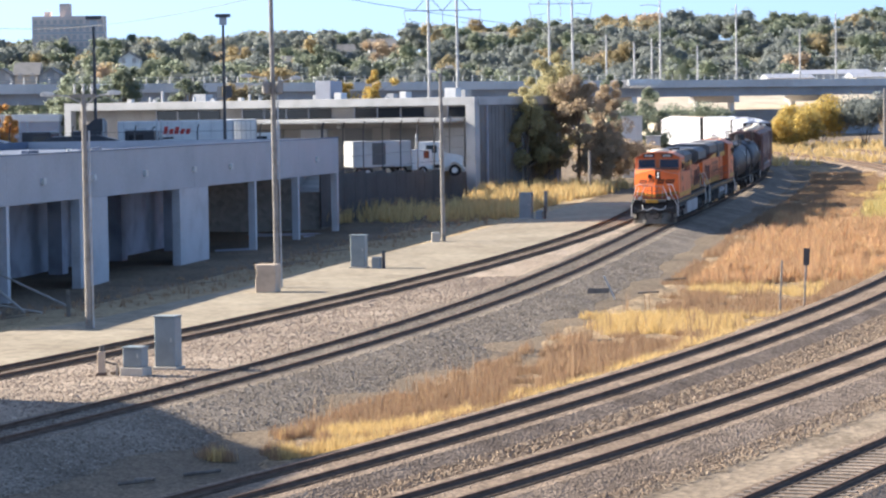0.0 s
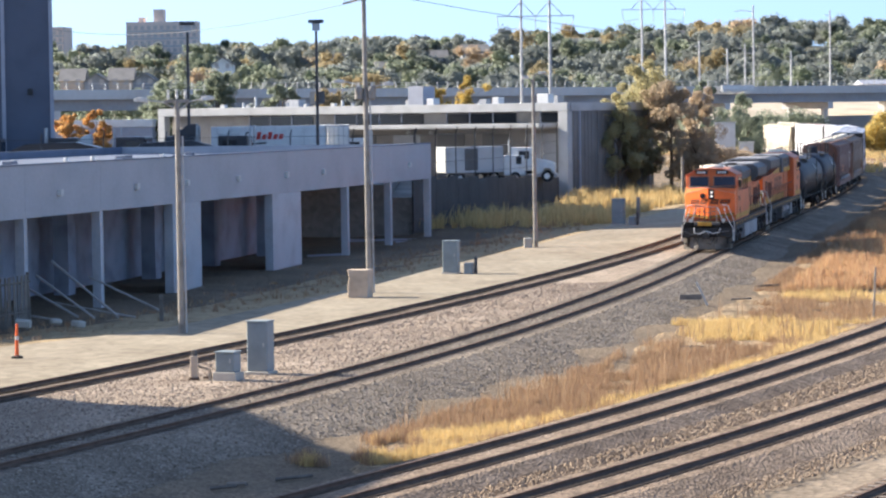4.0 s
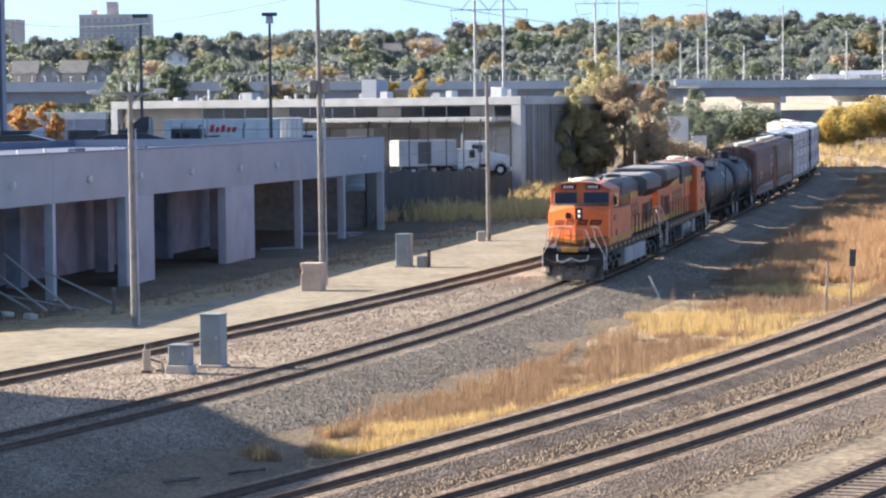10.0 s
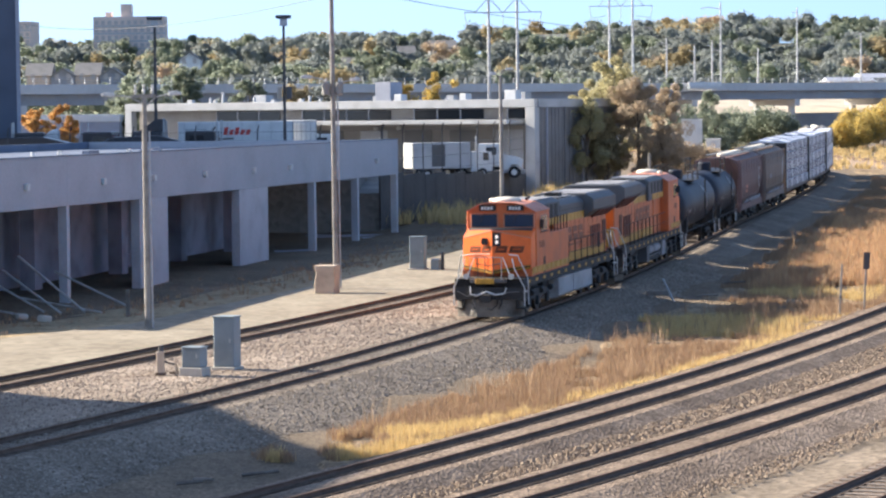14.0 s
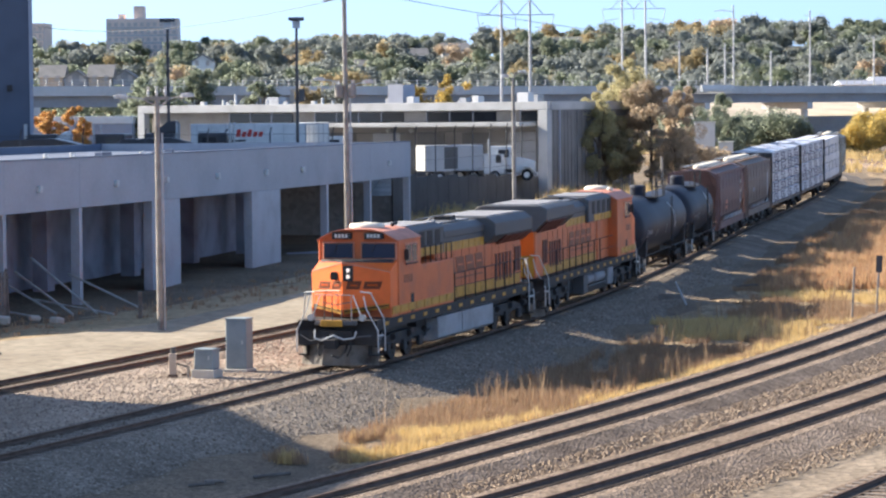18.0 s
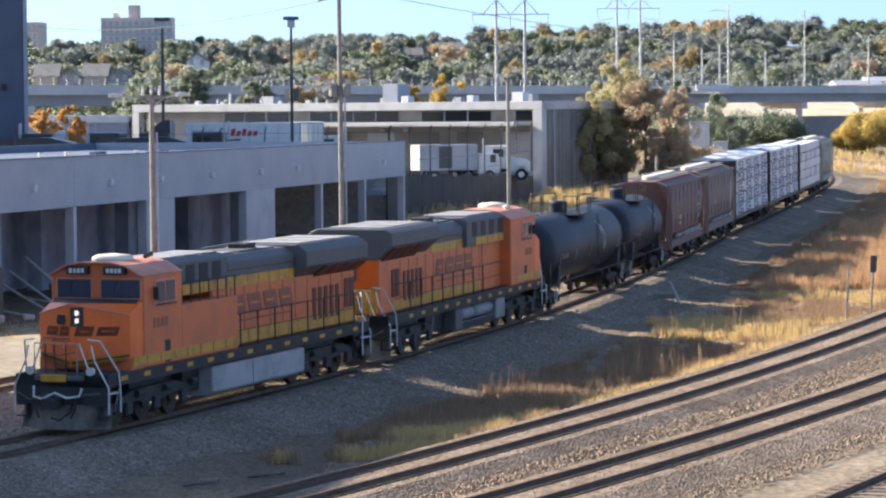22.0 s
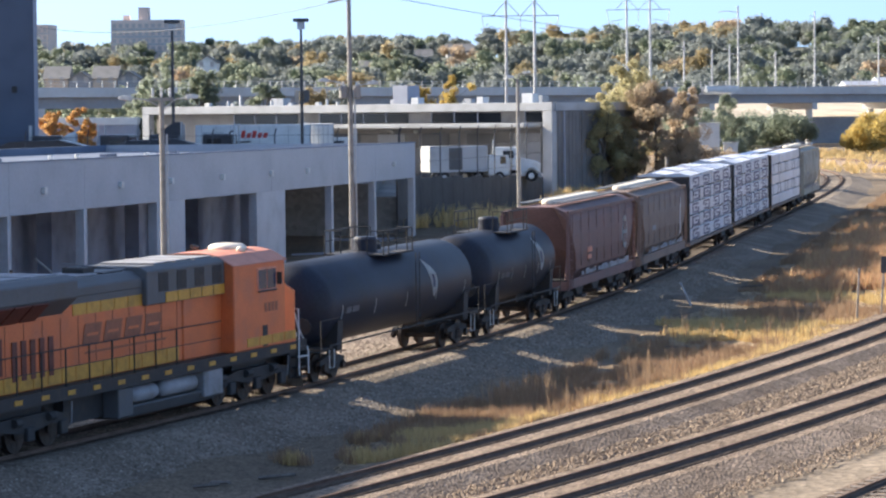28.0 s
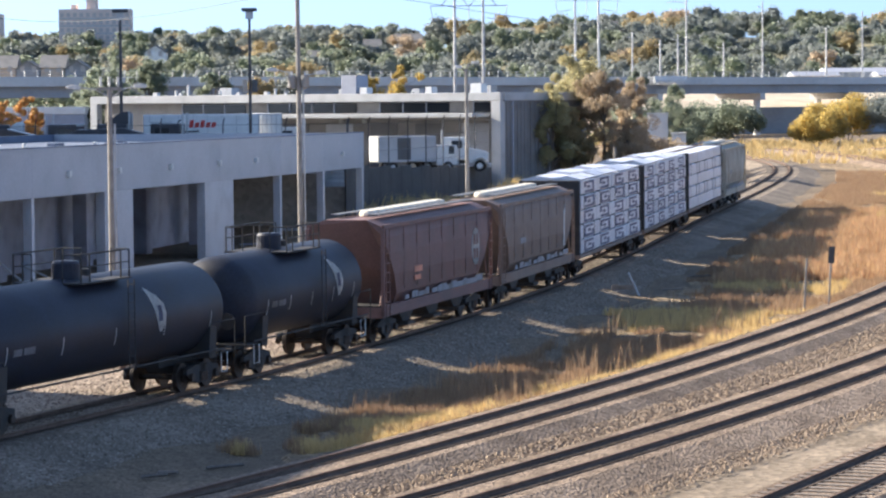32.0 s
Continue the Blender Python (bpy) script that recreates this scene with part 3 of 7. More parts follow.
M_BLACK = mat("black_underframe", (0.028, 0.027, 0.028), 0.7, vary=0.5, scale=2.0, other=(0.05, 0.042, 0.035))
M_TANK = mat("black_tank_paint", (0.025, 0.029, 0.043), 0.5, vary=0.4, scale=0.8, fine=12, other=(0.028, 0.029, 0.036), bump=0.04, spec=0.22)
M_SLATE = mat("dark_hood_paint", (0.095, 0.097, 0.102), 0.6, vary=0.3, scale=1.0, other=(0.10, 0.095, 0.09))
M_DUSTY = mat("dusty_grey_steel", (0.27, 0.27, 0.285), 0.7, vary=0.3, scale=1.2, other=(0.18, 0.17, 0.16))
M_CREAM = mat("cream_plastic", (0.72, 0.66, 0.54), 0.6, vary=0.15, scale=3)
M_OXIDE = mat("oxide_red_paint", (0.175, 0.10, 0.09), 0.65, vary=0.3, scale=0.7, fine=10, other=(0.16, 0.10, 0.088), bump=0.06)
M_OXIDE2 = mat("brown_paint", (0.21, 0.15, 0.12), 0.65, vary=0.3, scale=0.7, fine=10, other=(0.18, 0.125, 0.10), bump=0.06)
M_TAN = mat("tan_paint", (0.40, 0.36, 0.29), 0.7, vary=0.25, scale=0.7, other=(0.28, 0.24, 0.19), bump=0.06)
M_WRAP = mat("white_wrapping", (0.66, 0.67, 0.72), 0.38, vary=0.16, scale=2.5, fine=9, bump=0.5, per=0.08)
M_PRINT = mat("dark_print", (0.13, 0.13, 0.20), 0.6, vary=0.3, scale=4)
M_MARK = mat("white_marking", (0.62, 0.62, 0.60), 0.6, vary=0.25, scale=6)
M_LOGO = mat("brown_marking", (0.27, 0.085, 0.04), 0.55, vary=0.2, scale=5)
M_RAILWHITE = mat("white_handrail", (0.62, 0.62, 0.60), 0.5, vary=0.2, scale=6)
M_SOOT = mat("sooty_red_louvre", (0.13, 0.035, 0.022), 0.6, vary=0.3, scale=4)
M_GLASS = mat("cab_glass", (0.025, 0.045, 0.085), 0.12, vary=0.1, scale=1, bump=0.0, spec=0.35)
M_STEEL = mat("bare_wheel_steel", (0.06, 0.048, 0.042), 0.5, metal=0.6, vary=0.4, scale=6)
M_LAMP = glow("lit_headlight", (1.0, 0.85, 0.72), 0.3)
M_PLOW = mat("dusty_plow_steel", (0.30, 0.275, 0.24), 0.75, vary=0.45, scale=2.0, other=(0.12, 0.10, 0.085))
M_TANKGREY = mat("grey_tank_paint", (0.37, 0.37, 0.38), 0.65, vary=0.2, scale=1.2, other=(0.27, 0.265, 0.26))
M_LENS = mat("lamp_lens", (0.55, 0.53, 0.5), 0.15, vary=0.1)

_wheel_mesh = {}


def wheelset(parent, y, r, sense):
    key = round(r, 3)
    if key not in _wheel_mesh:
        bm = bmesh.new()
        for sx in (-1, 1):
            cyl(bm, (sx * 0.70, 0, 0), (sx * 0.82, 0, 0), r, 24, r * 0.985)
            cyl(bm, (sx * 0.665, 0, 0), (sx * 0.70, 0, 0), r + 0.03, 24)
            cyl(bm, (sx * 0.82, 0, 0), (sx * 0.90, 0, 0), r * 0.32, 10)
            for k in range(6):
                a = k * math.pi / 3
                cyl(bm, (sx * 0.825, math.cos(a) * r * 0.58, math.sin(a) * r * 0.58), (sx * 0.835, math.cos(a) * r * 0.58, math.sin(a) * r * 0.58), r * 0.14, 6)
        cyl(bm, (-0.75, 0, 0), (0.75, 0, 0), 0.09, 10)
        me = bpy.data.meshes.new("wheelset")
        bm.to_mesh(me)
        bm.free()
        me.materials.append(M_STEEL)
        _wheel_mesh[key] = me
    ob = new("wheelset", _wheel_mesh[key])
    ob.parent = parent
    ob.location = (0, y, r)
    WHEELS.append((ob, y, r, sense))
    return ob


def freight_truck(parent, y, sense, material):
    for sx in (-1, 1):
        bm = bmesh.new()
        prism(bm, [(y - 1.15, 0.55), (y - 1.15, 0.72), (y - 0.5, 0.82), (y + 0.5, 0.82), (y + 1.15, 0.72), (y + 1.15, 0.55), (y + 0.85, 0.50), (y + 0.42, 0.24), (y - 0.42, 0.24), (y - 0.85, 0.50)], "x", sx * 0.95, sx * 1.10)
        side = part("truck_side_frame", bm, material, parent)
        spring = bmesh.new()
        for d in (-0.16, 0, 0.16):
            cyl(spring, (sx * 1.13, y + d, 0.30), (sx * 1.13, y + d, 0.60), 0.07, 8)
        part("spring_nest", spring, M_STEEL, side)
        for d in (-0.88, 0.88):
            part("bearing", cyl(bmesh.new(), (sx * 1.08, y + d, 0.46), (sx * 1.20, y + d, 0.46), 0.13, 10), M_STEEL, side)
    part("bolster", bx(-1.1, y - 0.2, 0.5, 1.1, y + 0.2, 0.85), material, parent)
    for d in (-0.88, 0.88):
        wheelset(parent, y + d, 0.46, sense)


def coupler(parent, y, sgn):
    bm = boxes((-0.12, min(y, y + sgn * 0.75), 0.78, 0.12, max(y, y + sgn * 0.75), 1.0))
    box(bm, -0.2, min(y + sgn * 0.62, y + sgn * 0.95), 0.74, 0.2, max(y + sgn * 0.62, y + sgn * 0.95), 1.04)
    part("coupler", bm, M_BLACK, parent)
    part("air_hose", tube([(0.35, y, 0.95), (0.4, y + sgn * 0.35, 0.6), (0.25, y + sgn * 0.7, 0.42), (0.05, y + sgn * 0.85, 0.5)], 0.03), M_BLACK, parent)


def ladder(parent, x, y0, y1, z0, z1, n, material, name="ladder"):
    bm = bmesh.new()
    for y in (y0, y1):
        cyl(bm, (x, y, z0), (x, y, z1), 0.022, 6)
    for k in range(n):
        z = z0 + (k + 0.5) * (z1 - z0) / n
        cyl(bm, (x, y0, z), (x, y1, z), 0.018, 6)
    return part(name, bm, material, parent)


def locomotive(length, second):
    lab = ("grimy orange diesel locomotive with dark roof, coupled cab trailing" if second else "orange diesel locomotive with lit headlights leading the freight train")
    t = thing("locomotive", lab, "locomotive", group="train")
    h = -length / 2

    def Y(u):
        return u + h
    P = lambda name, bm, m, label="", par=None, smooth=False: part(name, bm, m, par or t, label, smooth=smooth)
    e = length - 0.9        # back end of the frame
    P("underframe", boxes((-1.45, Y(0.9), 1.30, 1.45, Y(e), 1.66), (-0.6, Y(0.75), 0.85, 0.6, Y(e + 0.1), 1.31)), M_BLACK, "black steel underframe with walkway edge")
    for sx in (-1, 1):
        for k in range(13):
            u = 1.8 + k * 1.47
            P("reflector", bx(sx * 1.45, Y(u), 1.42, sx * 1.465, Y(u + 0.42), 1.55), M_YELLOW)
    fore = 0.6 if second else 0.0

    def C(u):        # along the cab, which stands further forward on the second one
        return Y(u - fore)
    # nose: two facets meeting in a middle ridge, its foot rising to the sides
    bm = bmesh.new()
    ring = [(-1.46, 3.3), (-1.46, 2.42), (0, 1.5), (1.46, 2.42), (1.46, 3.3)]
    feet, tops = [1.95, 1.98, 1.80, 1.98, 1.95], [3.62, 3.27, 3.64, 3.27, 3.62]
    lo = [bm.verts.new((x, C(u), z)) for (x, u), z in zip(ring, feet)]
    hi = [bm.verts.new((x, C(u), z)) for (x, u), z in zip(ring, tops)]
    for k in range(4):
        bm.faces.new((lo[k], lo[k + 1], hi[k + 1], hi[k]))
    bm.faces.new((hi[0], hi[1], hi[2]))
    bm.faces.new((hi[2], hi[3], hi[4]))
    bm.faces.new((hi[0], hi[2], hi[4]))
    bm.faces.new(lo[::-1])
    bm.faces.new((lo[4], lo[0], hi[0], hi[4]))
    bmesh.ops.recalc_face_normals(bm, faces=bm.faces)
    nose = P("nose", bevelled(bm, 0.03, 2), M_SUNLIT_ORANGE, "wedge nose with sunlight in its orange")
    on_nose = lambda x, z, out=0.012: (x, C(1.5 + 0.63 * abs(x)) - out, z)
    bm = bmesh.new()        # black anti-glare panel before the windscreens
    g = [bm.verts.new((x * 0.94, C(2.7 + (u - 2.7) * 0.93), z + 0.035)) for (x, u), z in zip(ring, tops)]
    for q in ((0, 1, 2), (2, 3, 4), (0, 2, 4)):
        bm.faces.new([g[k] for k in q])
    bmesh.ops.solidify(bm, geom=bm.faces[:], thickness=0.02)
    bmesh.ops.recalc_face_normals(bm, faces=bm.faces)
    P("glare_panel", bm, M_SLATE, "dark anti-glare panel", nose)
    for sx in (-1, 1):
        P("nose_edge", tube([on_nose(0, 3.625, 0.0), on_nose(sx * 1.45, 3.265, 0.0)], 0.022, 5), M_FADED, "", nose)
        for z0, z1, m_, nm in ((0.02, 0.10, M_YELLOW, "nose_stripe"), (0.10, 0.135, M_BLACK, "nose_pinstripe"), (0.135, 0.18, M_YELLOW, "nose_stripe")):
            bm = bmesh.new()
            q = [on_nose(sx * 0.03, 1.80 + z0), on_nose(sx * 1.42, 1.975 + z0), on_nose(sx * 1.42, 1.975 + z1), on_nose(sx * 0.03, 1.80 + z1)]
            bm.faces.new([bm.verts.new(p) for p in q])
            bmesh.ops.solidify(bm, geom=bm.faces[:], thickness=0.015)
            P(nm, bm, m_, "", nose)
        for k, (a_, b_, z0, z1) in enumerate(((0.10, 0.52, 2.70, 2.96), (0.62, 1.14, 2.69, 2.93))):     # plain slanted shapes for the emblem
            bm = bmesh.new()
            bm.faces.new([bm.verts.new(on_nose(sx * x + d, z)) for x, z, d in ((a_, z0, 0), (b_, z0 - 0.02, 0), (b_, z1, 0.08), (a_, z1 + 0.02, 0.08))])
            bmesh.ops.solidify(bm, geom=bm.faces[:], thickness=0.012)
            em = P("emblem_block", bm, M_LOGO, "", nose)
            bm = bmesh.new()
            bm.faces.new([bm.verts.new(on_nose(sx * x + 0.04, z, 0.022)) for x, z in ((a_ + 0.1, z0 + 0.10), (b_ - 0.1, z0 + 0.09), (b_ - 0.1, z0 + 0.15), (a_ + 0.1, z0 + 0.16))])
            bmesh.ops.solidify(bm, geom=bm.faces[:], thickness=0.008)
            P("emblem_slot", bm, M_SUNLIT_ORANGE, "", em)
    P("emblem_underline", tube([on_nose(-1.3, 2.56), on_nose(-0.7, 2.62), on_nose(-0.1, 2.63)], 0.025, 5), M_LOGO, "", nose)
    bm = prism(bmesh.new(), [(0.03, C(1.47)), (0.33, C(1.64)), (0.33, C(1.8)), (0.03, C(1.7))], "z", 2.98, 3.52)
    box_ = P("headlight_housing", bm, M_BLACK, "", nose)
    for z in (3.14, 3.36):
        P("headlight", cyl(bmesh.new(), (0.18, C(1.53), z), (0.18, C(1.57), z), 0.075, 14), M_LAMP if not second else M_LENS, "", box_)
    P("nose_hatch", prism(bmesh.new(), [on_nose(x, z)[::2] for x, z in ((-0.46, 3.02), (-0.24, 3.02), (-0.2, 3.12), (-0.24, 3.3), (-0.46, 3.3), (-0.5, 3.12))], "y", C(1.5 + 0.63 * 0.2) - 0.01, C(2.0)), M_BLACK, "", nose)
    dr = P("nose_door_seam", tube([on_nose(-0.82, 1.95), on_nose(-0.82, 2.58), on_nose(-0.22, 2.52), on_nose(-0.22, 1.9)], 0.014, 4), M_SOOT, "", nose)
    P("door_handle", tube([on_nose(-0.30, 2.2, 0.04), on_nose(-0.30, 2.34, 0.04)], 0.015, 5), M_SLATE, "", dr)
    # cab
    prof = [(-1.50, 1.66), (1.50, 1.66), (1.50, 4.34), (0.95, 4.62), (0.5, 4.70), (-0.5, 4.70), (-0.95, 4.62), (-1.50, 4.34)]
    cab_end = 7.0 if second else 5.85
    cab = P("cab", bevelled(prism(bmesh.new(), prof, "y", C(3.25), C(cab_end)), 0.035), M_ORANGE, "orange cab with two windscreens")
    P("cab_side_skirt", boxes((-1.48, C(2.42), 1.66, 1.48, C(3.26), 2.0)), M_ORANGE, "", cab)
    P("cab_roof", prism(bmesh.new(), [(-1.53, 4.34), (-0.97, 4.645), (-0.51, 4.73), (0.51, 4.73), (0.97, 4.645), (1.53, 4.34), (1.50, 4.32), (0.95, 4.61), (0.5, 4.695), (-0.5, 4.695), (-0.95, 4.61), (-1.50, 4.32)], "y", C(3.08), C(cab_end + 0.03)), M_FADED, "sun-faded cab roof", cab)
    for x0, x1 in ((-1.32, -0.13), (0.10, 1.45)):
        fr = P("windscreen_frame", bx(x0, C(3.20), 3.64, x1, C(3.26), 4.27, 0.02), M_FADED, "", cab)
        P("windscreen_gasket", bx(x0 + 0.05, C(3.19), 3.69, x1 - 0.05, C(3.21), 4.22, 0.008), M_BLACK, "", fr)
        P("windscreen", bx(x0 + 0.09, C(3.18), 3.72, x1 - 0.09, C(3.2), 4.19), M_GLASS, "tinted windscreen", fr)
        P("wiper", tube([(x0 + 0.62, C(3.16), 4.24), (x0 + 0.45, C(3.15), 3.9)], 0.012, 5), M_BLACK, "", fr)
        P("sun_blind", bx(x0 + 0.2, C(3.3), 4.02, x1 - 0.3, C(3.32), 4.18), M_DUSTY, "", fr)
    for x0 in (-0.92, 0.28):
        nb = P("number_board", bx(x0, C(3.06), 4.37, x0 + 0.70, C(3.28), 4.60, 0.015), M_BLACK, "", cab)
        for k in range(4):
            P("number_bar", bx(x0 + 0.11 + k * 0.13, C(3.05), 4.42, x0 + 0.20 + k * 0.13, C(3.062), 4.55), M_MARK, "", nb)
    for sx in (-1, 1):
        w = P("side_window_frame", bx(sx * 1.49, C(3.95), 3.44, sx * 1.53, C(5.35), 4.18, 0.012), M_FADED, "", cab)
        for u0, u1 in ((4.02, 4.62), (4.70, 5.28)):
            P("side_window", bx(sx * 1.515, C(u0), 3.51, sx * 1.54, C(u1), 4.11), M_GLASS, "", w)
        P("arm_rest", bx(sx * 1.52, C(4.0), 3.42, sx * 1.58, C(5.3), 3.47), M_BLACK, "", w)
        P("mirror", bx(sx * 1.52, C(3.85), 3.6, sx * 1.68, C(3.88), 3.98), M_BLACK, "", cab)
        for k in range(4):
            P("cab_number_bar", bx(sx * 1.50, C(3.85 + k * 0.26), 2.78, sx * 1.507, C(4.03 + k * 0.26), 3.06), M_LOGO, "", cab)
        P("cab_step_well", bx(sx * 1.47, C(4.62), 1.70, sx * 1.51, C(4.98), 2.36), M_BLACK, "", cab)
        for k in range(4 if second else 8):
            u0 = 2.50 + k * 0.92
            P("sill_stripe", bx(sx * 1.49, C(u0), 1.76, sx * 1.512, C(u0 + 0.85), 2.03), M_YELLOW, "", cab)
    bm = lathe(bmesh.new(), [(0.50, 4.68), (0.62, 4.72), (0.62, 4.80), (0.5, 4.88), (0.1, 4.92)], (0.0, C(4.3)), 18, "z")
    P("air_conditioner", bm, M_CREAM, "cream roof air conditioner", cab, True)
    P("horn", tube([(0.7, C(5.0), 4.80), (0.7, C(5.45), 4.85)], 0.07, 8), M_BLACK, "", cab)
    P("antenna_dome", lathe(bmesh.new(), [(0.14, 4.68), (0.15, 4.78), (0.08, 4.84), (0.02, 4.85)], (-0.75, C(4.9)), 10, "z"), M_CREAM, "", cab, True)
    # equipment bay and resistor grids behind the cab
    if second:
        P("equipment_bay", bevelled(box(bmesh.new(), -1.06, Y(cab_end - 0.7), 1.66, 1.06, Y(9.0), 3.62), 0.03), M_ORANGE, "orange hood section behind the cab")
        g0, g1, gw = cab_end - 0.6, 11.6, 1.2
    else:
        P("equipment_bay", bevelled(box(bmesh.new(), -1.48, Y(cab_end), 1.66, 1.48, Y(9.9), 3.32), 0.03), M_ORANGE, "orange equipment bay below the grid box")
        g0, g1, gw = cab_end, 10.1, 1.05
    grid = P("brake_grid_box", bevelled(prism(bmesh.new(), [(-gw, 3.5), (gw, 3.5), (gw, 4.5), (gw - 0.25, 4.64), (0.25 - gw, 4.64), (-gw, 4.5)], "y", Y(g0), Y(g1)), 0.03), M_SLATE, "dark grey resistor grid box")
    for k in range(3):
        P("grid_lid", bx(-gw + 0.3, Y(g0 + 0.3 + k * 1.35), 4.64, gw - 0.3, Y(g0 + 1.45 + k * 1.35), 4.69, 0.015), M_DUSTY, "dusty roof lid", grid)
    for sx in (-1, 1):
        for k in range(4):
            u = g0 + 0.25 + k * (g1 - g0 - 0.4) / 4
            P("grid_screen", bx(sx * gw, Y(u), 3.86, sx * (gw + 0.012), Y(u + 0.62), 4.42), M_BLACK, "", grid)
        if not second:
            for k in range(7):
                u = 5.98 + k * 0.64
                P("bay_post", tube([(sx * 1.42, Y(u), 3.32), (sx * 1.42, Y(u), 3.95)], 0.022, 5), M_BLACK)
            P("bay_rail", tube([(sx * 1.42, Y(5.95), 3.95), (sx * 1.42, Y(9.85), 3.95)], 0.022, 5), M_BLACK)
        for k in range(5):
            u = g0 + 0.08 + k * 0.8
            P("bay_stripe", bx(sx * 1.05, Y(u), 3.52, sx * (gw + 0.02), Y(u + 0.74), 3.82), M_YELLOW)
    # long hood
    hood = P("hood", bevelled(box(bmesh.new(), -1.02, Y(9.0), 1.66, 1.02, Y(e - 0.3), 4.04), 0.04), M_ORANGE, "orange hood with yellow stripes")
    P("hood_roof", bevelled(prism(bmesh.new(), [(-1.06, 4.03), (1.06, 4.03), (1.06, 4.30), (0.72, 4.52), (-0.72, 4.52), (-1.06, 4.30)], "y", Y(g1), Y(16.0)), 0.03), M_SLATE, "dark hood roof")
    # radiator wings
    if second:
        prof, r0 = [(-1.02, 3.62), (1.02, 3.62), (1.55, 4.10), (1.55, 4.58), (1.25, 4.72), (-1.25, 4.72), (-1.55, 4.58), (-1.55, 4.10)], 16.4
    else:
        prof, r0 = [(-1.02, 3.50), (1.02, 3.50), (1.50, 3.86), (1.50, 4.36), (1.15, 4.60), (-1.15, 4.60), (-1.50, 4.36), (-1.50, 3.86)], 15.4
    top = prof[4][1]
    rad = P("radiator", bevelled(prism(bmesh.new(), prof, "y", Y(r0), Y(e - 0.2)), 0.03), M_SLATE, "flared dark grey radiator housing")
    for k in range(3):
        u = r0 + 0.3 + k * (e - r0 - 0.7) / 3
        P("radiator_screen", bx(-1.05, Y(u), top, 1.05, Y(u + 1.45), top + 0.035), M_DUSTY, "dusty radiator screen", rad)
    for k, u in enumerate((10.3, 11.9, 13.5)):
        P("roof_hatch", bx(-0.6, Y(u), 4.52, 0.6, Y(u + 1.3), 4.58, 0.02), M_DUSTY if k != 1 else M_SLATE)
    P("muffler", bx(-0.35, Y(13.2), 4.5, 0.35, Y(13.9), 4.74, 0.03), M_BLACK, "soot-black exhaust stack")
    P("roof_rod", tube([(-0.8, Y(12.2), 4.62), (0.4, Y(13.9), 4.86)], 0.02, 5), M_DUSTY)
    for sx in (-1, 1):
        for k in range(8):
            P("hood_stripe_upper", bx(sx * 1.02, Y(9.2 + k * 0.83), 3.52, sx * 1.035, Y(9.2 + k * 0.83 + 0.79), 3.84), M_YELLOW, "", hood)
        # slate strip that paints the shade below the roof edge
        P("hood_shadow_band", bx(sx * 1.02, Y(9.2), 3.84, sx * 1.03, Y(15.9), 4.04), M_SLATE, "", hood)
        for k in range(14):
            P("hood_stripe_lower", bx(sx * 1.02, Y(9.3 + k * 0.8), 1.70, sx * 1.035, Y(9.3 + k * 0.8 + 0.76), 2.12), M_YELLOW, "", hood)
        EM = 10.55
        for k in range(4):       # plain slanted shapes for the emblem
            u = EM + k * 1.25
            lean = 0.2 if second else -0.2
            lean = -lean if sx < 0 else lean
            bm = prism(bmesh.new(), [(Y(u), 2.62), (Y(u + 1.0), 2.62), (Y(u + 1.0 + lean), 3.24), (Y(u + lean), 3.24)], "x", sx * 1.03, sx * 1.040)
            em = P("emblem_block", bm, M_LOGO, "", hood)
            for a_, z0, z1 in ((0.12, 2.89, 2.97),):
                P("emblem_slot", prism(bmesh.new(), [(Y(u + a_ + lean * 0.2), z0), (Y(u + 0.78 + lean * 0.2), z0), (Y(u + 0.78 + lean * 0.5), z1), (Y(u + a_ + lean * 0.5), z1)], "x", sx * 1.04, sx * 1.045), M_ORANGE, "", em)
        P("emblem_underline", bx(sx * 1.03, Y(EM - 0.4), 2.40, sx * 1.042, Y(EM + 4.6), 2.46), M_LOGO, "", hood)
        for k in range(11):     # hood door seams
            P("door_seam", bx(sx * 1.02, Y(9.35 + k * 1.02), 2.14, sx * 1.028, Y(9.37 + k * 1.02), 3.5), M_SOOT, "", hood)
        for k in range(5):
            u = 16.95 + k * 0.5
            P("louvre_door", bx(sx * 1.02, Y(u), 1.98, sx * 1.05, Y(u + 0.27), 3.06), M_SOOT, "", hood)
        for k in range(2):
            u = 19.75 + k * 0.48
            P("intake_louvre", bx(sx * 1.02, Y(u), 2.2, sx * 1.055, Y(u + 0.36), 3.2, 0.01), M_SOOT, "", hood)
        (xa, za), (xb, zb) = prof[1], prof[2]
        for k in range(4):
            u0 = r0 + 1.6 + k * 0.98
            P("radiator_louvre", prism(bmesh.new(), [(sx * (xa + 0.02), za - 0.02), (sx * (xb - 0.03), zb - 0.04), (sx * xb, zb - 0.07), (sx * (xa + 0.05), za - 0.06)], "y", Y(u0), Y(u0 + 0.88)), M_SOOT, "sooty red radiator louvre", rad)
        # walkway handrail, post by post
        for k in range(8):
            u = 10.2 + k * 1.35
            P("handrail_post", tube([(sx * 1.42, Y(u), 1.66), (sx * 1.42, Y(u), 2.72)], 0.025, 6), M_BLACK)
        P("handrail", tube([(sx * 1.42, Y(7.2 if second else 9.9), 2.72), (sx * 1.42, Y(e - 0.9), 2.72)], 0.022, 6), M_BLACK)
        P("mid_rail", tube([(sx * 1.42, Y(7.2 if second else 9.9), 2.2), (sx * 1.42, Y(e - 0.9), 2.2)], 0.015, 6), M_BLACK)
